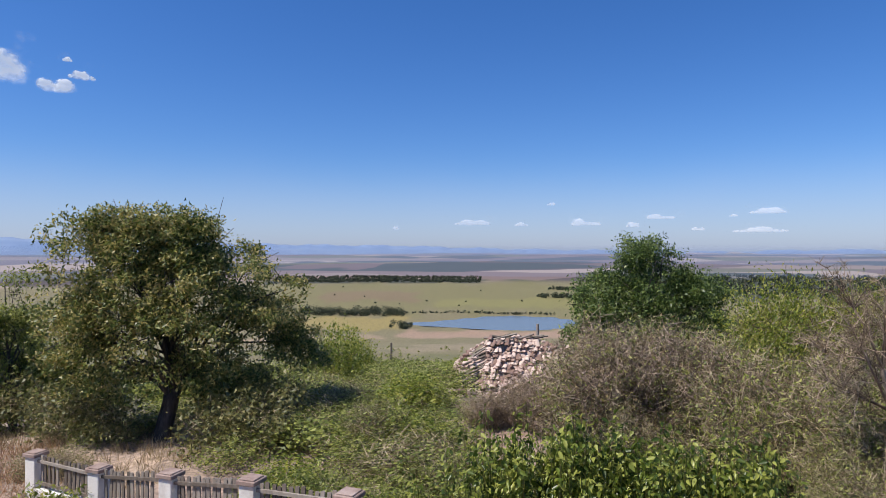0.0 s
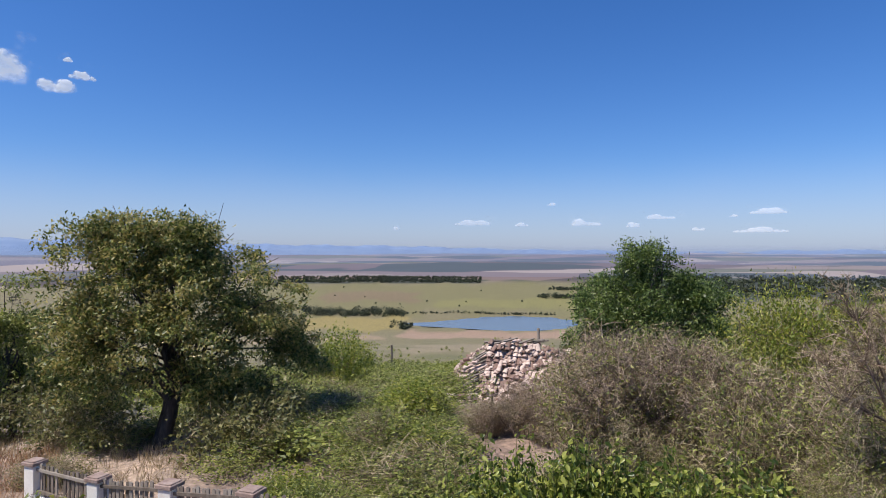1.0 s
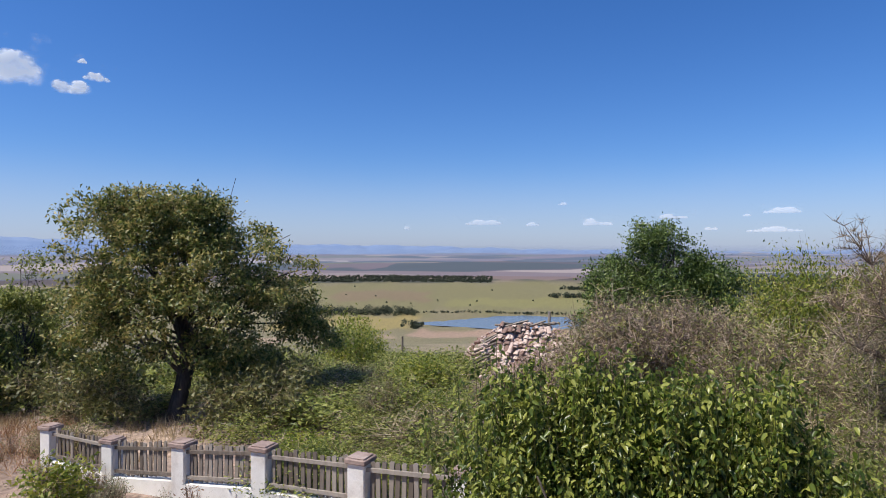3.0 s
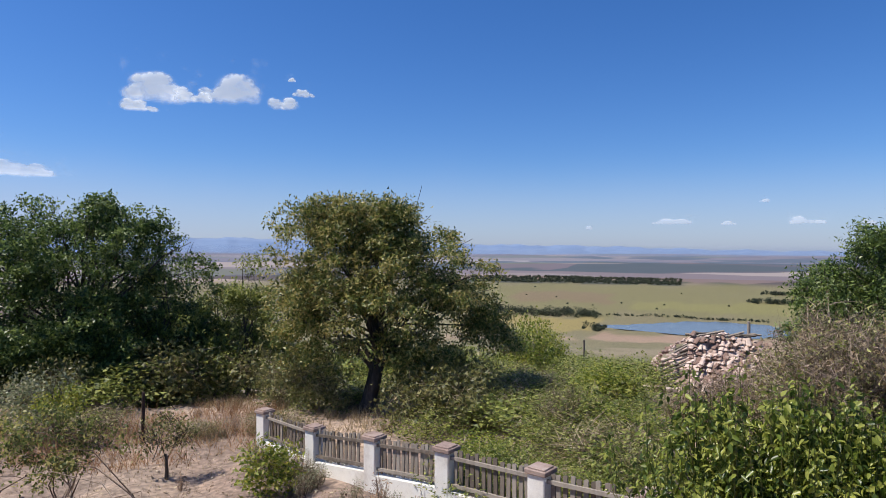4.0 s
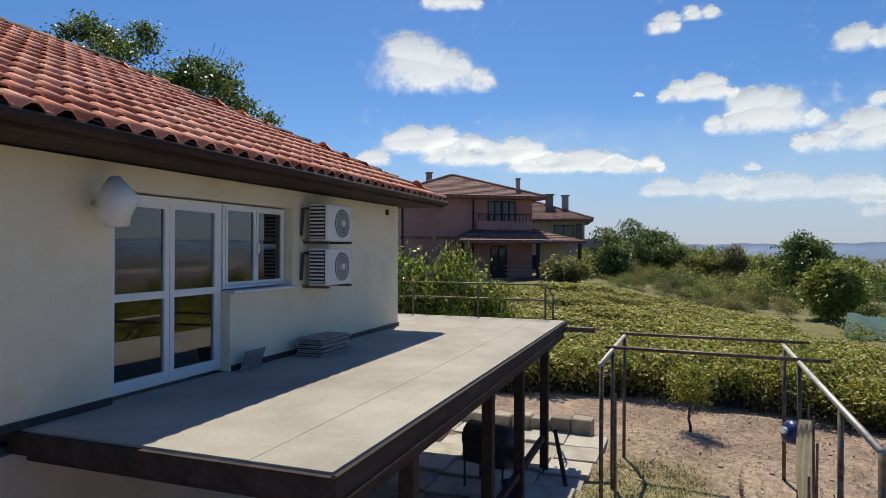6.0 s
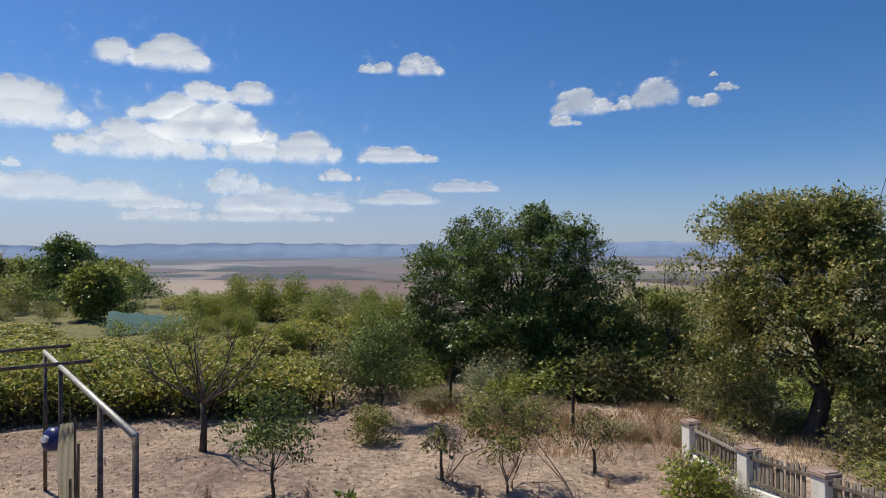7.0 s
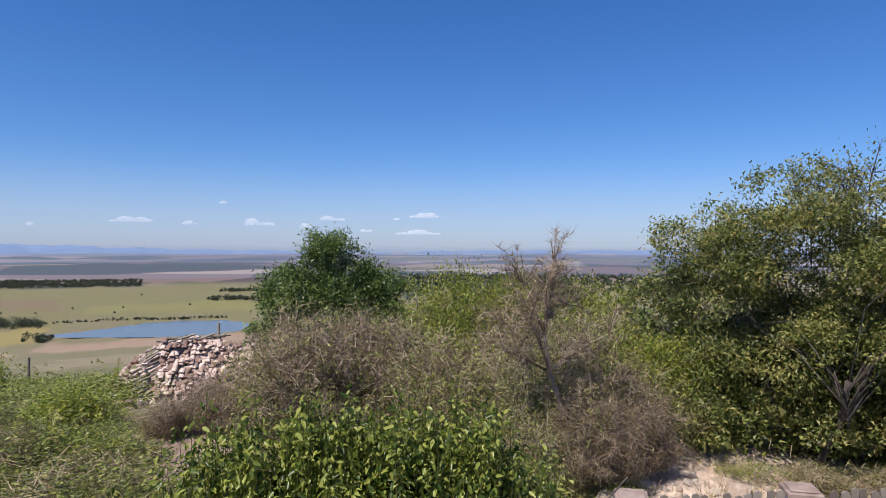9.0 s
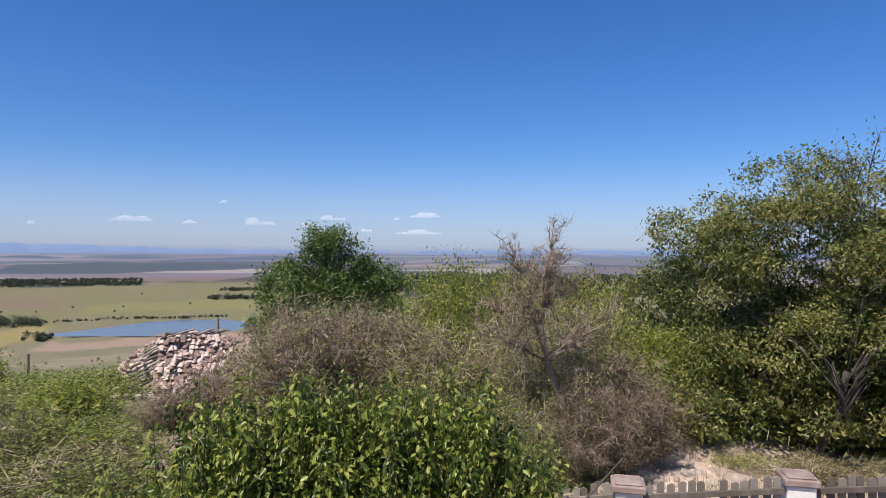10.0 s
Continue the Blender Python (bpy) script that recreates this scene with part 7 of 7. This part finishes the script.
part("foliage", leaves("foliage", lp, 0.06, M_OLIVE, rb), None, bt)


def small_tree(label, x, y, h, crown_r, n, mat, seed, trunk=0.45, leaf=0.08, r0=0.03, category="tree", name="fruit_tree", twigs=160):
    lobes_ = [(0, 0, h * 0.78, crown_r * 0.6, crown_r * 0.6, h * 0.24), (crown_r * 0.4, 0.1, h * 0.6, crown_r * 0.6, crown_r * 0.6, h * 0.2), (-crown_r * 0.4, -0.1, h * 0.58, crown_r * 0.6, crown_r * 0.6, h * 0.2)]
    return broad_tree(name, label, (x, y, gz(x, y)), h * trunk, lobes_, n, leaf, mat, seed, r0, clumps=0.04, spread=0.1, shell=0.75, twigs=twigs, category=category, twig_len=0.22)


small_tree("young fruit tree with sparse dark leaves", -10.6, 4.15, 2.0, 0.95, 2600, M_WALNUT_DARK, 141, 0.35, 0.07)
small_tree("young peach tree with yellowing leaves", -16.4, -0.7, 1.75, 0.75, 2600, M_YELLOW, 142, 0.35, 0.065)
small_tree("small leafy quince tree behind the round bush", -13.9, 8.3, 2.75, 1.1, 5200, M_WALNUT_DARK, 143, 0.25, 0.07, twigs=300)
small_tree("thin sapling with a few drooping leaves", -9.62, 7.02, 1.25, 0.4, 200, M_OLIVE, 144, 0.45, 0.1)
small_tree("thin sapling beside the dry weeds", -8.27, 9.72, 1.35, 0.5, 800, M_OLIVE, 145, 0.35, 0.065)
small_tree("small yellowing tree by the wire fence", -11.6, 10.4, 1.5, 0.6, 900, M_YELLOW, 146, 0.3)
broad_tree("garden_shrub", "many-stemmed fruit shrub with dusty green leaves", (-8.5, 7.65, gz(-8.5, 7.65)), 0.3,
           [(0, 0, 1.55, 0.5, 0.5, 0.42), (0.4, 0.25, 1.3, 0.45, 0.45, 0.42), (-0.4, -0.3, 1.25, 0.45, 0.45, 0.42), (0.15, -0.2, 1.0, 0.55, 0.55, 0.4)], 2900, 0.065, M_GARDEN, 150, 0.022, clumps=0.09, spread=0.07, shell=0.9,
           category="shrub", twigs=350, stems=4, boughs=34, bough_r=0.2, twig_len=0.25, twig_r=0.004, limb=0.6, bark=M_TWIG_RED)
plant(shrub_proto("round_bush", "low round dark green bush in the garden", "bush", 0.62, 0.85, 1900, 0.07, M_WALNUT, 151, M_TWIG, 80), -12.6, 7.32, 1.0, rg)
plant(shrub_proto("garden_shrub", "grey-green shrub at the garden edge", "shrub", 0.9, 1.5, 2000, 0.08, M_SILVER, 152, M_TWIG, 120), -12.6, 10.9, 1.0, rg)
plant(shrub_proto("garden_plant", "fresh green leafy plant in the dry garden", "plant", 0.3, 0.4, 160, 0.14, M_BRIGHT, 153, None, 0, aspect=0.6), -9.3, 4.95, 1.0, rg)
for x, y, h in ((-13.97, 10.53, 1.05), (-10.54, 11.63, 1.1), (-16.74, 7.97, 1.1), (-19.0, 2.6, 1.2), (-20.3, -1.6, 1.2)):
    z = gz(x, y)
    single("fence_stake", Buf().tube([(x, y, z - 0.1), (x + 0.02, y, z + h)], [0.04, 0.035], 6), M_BROWN, "dark wooden stake of a wire fence", "stake", None, "wire fence stakes")
for x, y, h in ((-11.1, 3.2, 0.9), (-10.2, 4.6, 0.8), (-12.6, 0.3, 0.7), (-7.6, 9.3, 0.6)):
    plant(weeds[1], x, y, 0.45, rg, h * 2)

# vines beyond the garden: an overgrown hedge in front, rows behind
vines = [vine_proto("overgrown yellow-green grapevine with large lobed leaves", 1.15, 1.3, 2300, 0.105, 160 + k) for k in range(3)]
far_vines = [vine_proto("yellow-green grapevine in a far row", 1.15, 1.3, 1300, 0.14, 165 + k, 120) for k in range(2)]
for row in range(9):
    d = 20.3 + row * 2.0
    for k in range(24):
        az = 117 - k * 1.95 * (20.3 / d) * 1.12 - (row % 2) * 1.4
        lim = 56 if row < 4 else 66
        if az < lim:
            break
        r = d + rg.uniform(-0.25, 0.25) - 2.0 * smooth(92, 68, az)
        if 74 < az < 83 and r > 33:
            continue
        if r > 38 + 6 * smooth(84, 100, az):
            continue
        x, y = at_polar(az, r)
        plant(rg.choice(vines if row < 3 else far_vines), x, y, rg.uniform(0.9, 1.15), rg, rg.uniform(0.85, 1.1) * (1.0 - 0.055 * row))
for k in range(44):
    az, r = rg.uniform(54, 76), rg.uniform(25, 44)
    plant(rg.choice(protos_far[:1] + protos_bright * 2 + far_vines), *at_polar(az, r), rg.uniform(0.6, 1.0), rg, rg.uniform(0.8, 1.2))
for az, r, sc, tall in ((69.5, 38, 1.25, 1.15), (67, 39, 1.25, 1.25), (72.5, 37, 1.0, 0.95), (71, 39, 1.2, 1.2), (74.5, 40, 0.9, 0.9), (64.5, 36, 1.2, 1.0), (62.5, 37, 1.3, 1.05), (60.5, 35, 1.2, 0.95), (58, 36, 1.2, 0.95), (56, 35, 1.2, 0.9)):
    plant(protos_bright[0] if az > 66 else protos_green[0], *at_polar(az, r), sc, rg, tall)
leafy = shrub_proto("leafy_bush", "bright green large-leaved bush behind the terrace rail", "bush", 1.25, 2.3, 2600, 0.13, M_BRIGHT, 168, M_TWIG, 60)
for az, r, el in ((115.6, 23.0, -2.6), (113.4, 23.6, -2.5), (117.6, 23.4, -2.8), (111.0, 24.4, -3.6), (109.4, 24.8, -4.6)):
    x, y = at_polar(az, r)
    plant(leafy, x, y, 1.0, rg, (4.3 + r * math.tan(radians(el)) - gz(x, y)) / 2.3)
for k in range(34):
    az = 57 + 59 * k / 33 + rg.uniform(-0.6, 0.6)
    plant(rg.choice((weeds[1], weeds[0], weeds[1])), *at_polar(az, 19.3 - 2.0 * smooth(92, 68, az) + rg.uniform(-0.15, 0.2)), rg.uniform(0.34, 0.46), rg, rg.uniform(0.8, 1.1))
for k in range(30):
    az, r = rg.uniform(53, 72), rg.uniform(20.5, 33)
    plant(rg.choice(far_vines), *at_polar(az, r), rg.uniform(0.6, 0.9), rg, rg.uniform(0.6, 0.9))
for az, r, sc in ((76.6, 32.2, 0.8), (78.2, 31.6, 0.7), (80.6, 31.8, 0.75), (75.2, 33, 0.9)):
    plant(protos_far[0], *at_polar(az, r), sc, rg, 0.85)
# thicket under and beside the walnuts
for k in range(30):
    az, r = rg.uniform(42, 62), rg.uniform(18.5, 24)
    plant(rg.choice(protos_far), *at_polar(az, r), rg.uniform(0.75, 1.2), rg, 1.0)
for az, r, sc in ((36.5, 21, 1.5), (38.5, 23, 1.6), (40.5, 20.5, 1.4), (35.0, 24, 1.7), (42, 24, 1.7), (56, 20.5, 0.8), (58.5, 21, 0.7), (60, 22.5, 0.8)):
    plant(rg.choice(protos_green), *at_polar(az, r), sc, rg, 1.35)
for k in range(5):
    az, r = rg.uniform(34, 41), rg.uniform(14.8, 19)
    plant(rg.choice(protos_dry[1:2] + weeds), *at_polar(az, r), 0.55, rg, 0.8)
for k in range(12):
    az = rg.uniform(31, 66)
    r = np.interp(az, [31, 37, 45, 53, 66], [15.0, 14.5, 15.3, 17.0, 17.6]) + rg.uniform(-0.2, 1.0)
    plant(rg.choice(weeds + protos_olive[:1]), *at_polar(az, r), rg.uniform(0.45, 0.8), rg, 0.9)

for k in range(30):
    az = 82 + 20 * k / 29 + rg.uniform(-0.3, 0.3)
    plant(rg.choice(protos_far), *at_polar(az, 47 + rg.uniform(-1.5, 5)), rg.uniform(0.7, 1.2), rg, rg.uniform(0.7, 1.2))
for k in range(36):
    plant(rg.choice(protos_far), *at_polar(rg.uniform(79, 101), rg.uniform(38, 45)), rg.uniform(0.4, 0.8), rg, rg.uniform(0.7, 1.1))
for k in range(150):
    az, r = rg.uniform(50, 101), 46 + 60 * rg.random()
    if az > 78 or r > 50:
        plant(rg.choice(protos_far), *at_polar(az, r), rg.uniform(0.9, 1.8) if az > 78 else rg.uniform(0.6, 1.1), rg, rg.uniform(0.7, 1.1))
# shade net, tunnel and a pale car among the gardens
nx_, ny_ = at_polar(78.6, 35)
sn = thing("shade_net", "teal shade net stretched over a garden bed", "net", pose(nx_, ny_, gz(nx_, ny_) - 0.1, 0, 0, 78) @ Matrix.Diagonal((0.85, 0.7, 0.75, 1)))
nb = Buf().add([(-2.0 + 4.0 * i / 16, -1.7 + 3.4 * j / 6, 0.15 + 1.25 * (j / 6) ** 0.7 * (1 - 0.45 * i / 16) + 0.05 * math.sin(i * 1.3 + j)) for j in range(7) for i in range(17)], [(j * 17 + i, j * 17 + i + 1, (j + 1) * 17 + i + 1, (j + 1) * 17 + i) for j in range(6) for i in range(16)])
part("net", nb, M_NET, sn, smooth=True)
for x, h in ((-1.9, 1.3), (0, 1.05), (1.9, 0.75)):
    part("pole", Buf().tube([(x, 1.65, -0.2), (x, 1.65, h)], 0.03, 6), M_STEEL, sn)
tx, ty = at_polar(88.7, 52)
tun = []
for j in range(9):
    for i in range(11):
        a = math.pi * i / 10
        tun.append((-2 + 4 * j / 8, 1.1 * math.cos(a), 1.3 * math.sin(a) * (1 + 0.02 * math.sin(j * 3))))
GT = Matrix.Diagonal((0.42, 0.42, 0.42, 1))
single("garden_tunnel", Buf().add(tun, [(j * 11 + i, j * 11 + i + 1, (j + 1) * 11 + i + 1, (j + 1) * 11 + i) for j in range(8) for i in range(10)] + [tuple(range(11)), tuple(range(88, 99))]), M_TUNNEL, "small pale garden tunnel of plastic film", "polytunnel", pose(tx, ty, gz(tx, ty) - 0.05, 0, 0, 20) @ GT, smooth=True)

# ---- grass, straw and litter ----
rgn = np.random.default_rng(99)


def scatter(n, test):
    out = []
    while len(out) < n:
        x, y = rgn.uniform(-22, 12), rgn.uniform(-6, 22)
        if test(x, y):
            out.append((x, y, gz(x, y) - 0.01))
    return out


def in_garden(x, y):
    return -19.5 < x < -4 and y > -2.4 and y < 11.2 - 0.57 * (x + 7.35) - 0.3 and math.hypot(x, y) < 19.8


grass_patch("dry_grass", "short dry straw-coloured grass over the garden soil", scatter(5200, in_garden), 0.06, M_STRAW, 1, 6, 0.004, 0.1)
grass_patch("green_grass", "patches of green weeds in the dry garden", scatter(420, lambda x, y: ((x + 12.2) / 1.7) ** 2 + ((y + 1.1) / 1.0) ** 2 < 1 or (-12.5 < x < -8.5 and -2.4 < y < -1.5)), 0.075, M_GRASS, 2, 16, 0.004, 0.1)
grass_patch("dry_grass", "tall dry grass on the bank beyond the fence", scatter(620, lambda x, y: 0.5 < y - (11.55 - 0.574 * (x + 7.35)) < 4.5 and x < -5), 0.32, M_STRAW, 3, 12, 0.005, 0.12)
grass_patch("dry_grass", "dry reddish weeds around the garden corner", scatter(380, lambda x, y: 13.6 < math.hypot(x, y) < 17.5 and 31 < math.degrees(math.atan2(-x, y)) < 62 and y > 9.5), 0.4, M_RUST, 4, 10, 0.005, 0.14)
grass_patch("dry_grass", "tufts of dry grass on the rubble bank", scatter(150, lambda x, y: 4 < x < 10.5 and 1.0 < y - (11.55 - 0.574 * (x + 7.35)) < 3.0), 0.24, M_STRAW, 5, 14, 0.004, 0.1)
cb_ = Buf()
for x, y, z in scatter(900, lambda x, y: 3.5 < x < 10.8 and 0.45 < y - (11.55 - 0.574 * (x + 7.35)) < 2.6):
    s_ = 0.015 + 0.05 * rgn.random() ** 2
    cb_.box(-s_, -s_ * 0.8, -s_ * 0.4, s_, s_ * 0.8, s_ * 0.6, pose(x, y, z, rgn.uniform(-25, 25), rgn.uniform(-25, 25), rgn.uniform(0, 180)), s_ * 0.35)
single("earth_clods", cb_, M_RUBBLE, "crumbled pale earth clods on the bank", "clods", kind="stuff")
lit = np.array(scatter(5200, in_garden))
lit[:, 2] += 0.02
tagged(new("leaf_litter", leaves("leaf_litter", lit, 0.07, M_LITTER, np.random.default_rng(6), 0.6, 0.0, 0.95)), "dry fallen leaves scattered over the garden soil", "leaves", kind="stuff")
clods = scatter(260, in_garden)
cv = Buf()
for x, y, z in clods:
    s_ = rgn.uniform(0.02, 0.06)
    cv.box(x - s_, y - s_ * 0.8, z - s_ * 0.4, x + s_, y + s_ * 0.8, z + s_ * 0.7, None, s_ * 0.3)
single("soil_clods", cv, M_RUBBLE, "small stones and clods on the garden soil", "stones", kind="stuff")

# the shrubs farther down the slope, joined sort by sort
for proto, places in FAR_SHRUBS.values():
    for piece in proto.children:
        me = piece.data
        co = np.empty(len(me.vertices) * 3, np.float32)
        me.vertices.foreach_get("co", co)
        li = np.empty(len(me.loops), np.int32)
        me.loops.foreach_get("vertex_index", li)
        co = np.c_[co.reshape(-1, 3), np.ones(len(co) // 3)]
        verts = np.concatenate([(co @ np.array(m).T)[:, :3] for m in places])
        loops_ = np.concatenate([li + k * len(co) for k in range(len(places))])
        tagged(new("scrub", array_mesh("scrub", verts, loops_, 3, me.materials[0])), "dense scrub of many leafy bushes farther down the slope" if piece.name.startswith("foliage") else "thin dry stems inside the scrub on the slope", "scrub", kind="stuff")
    if proto.name not in used:
        for piece in list(proto.children):
            bpy.data.objects.remove(piece)
        bpy.data.objects.remove(proto)
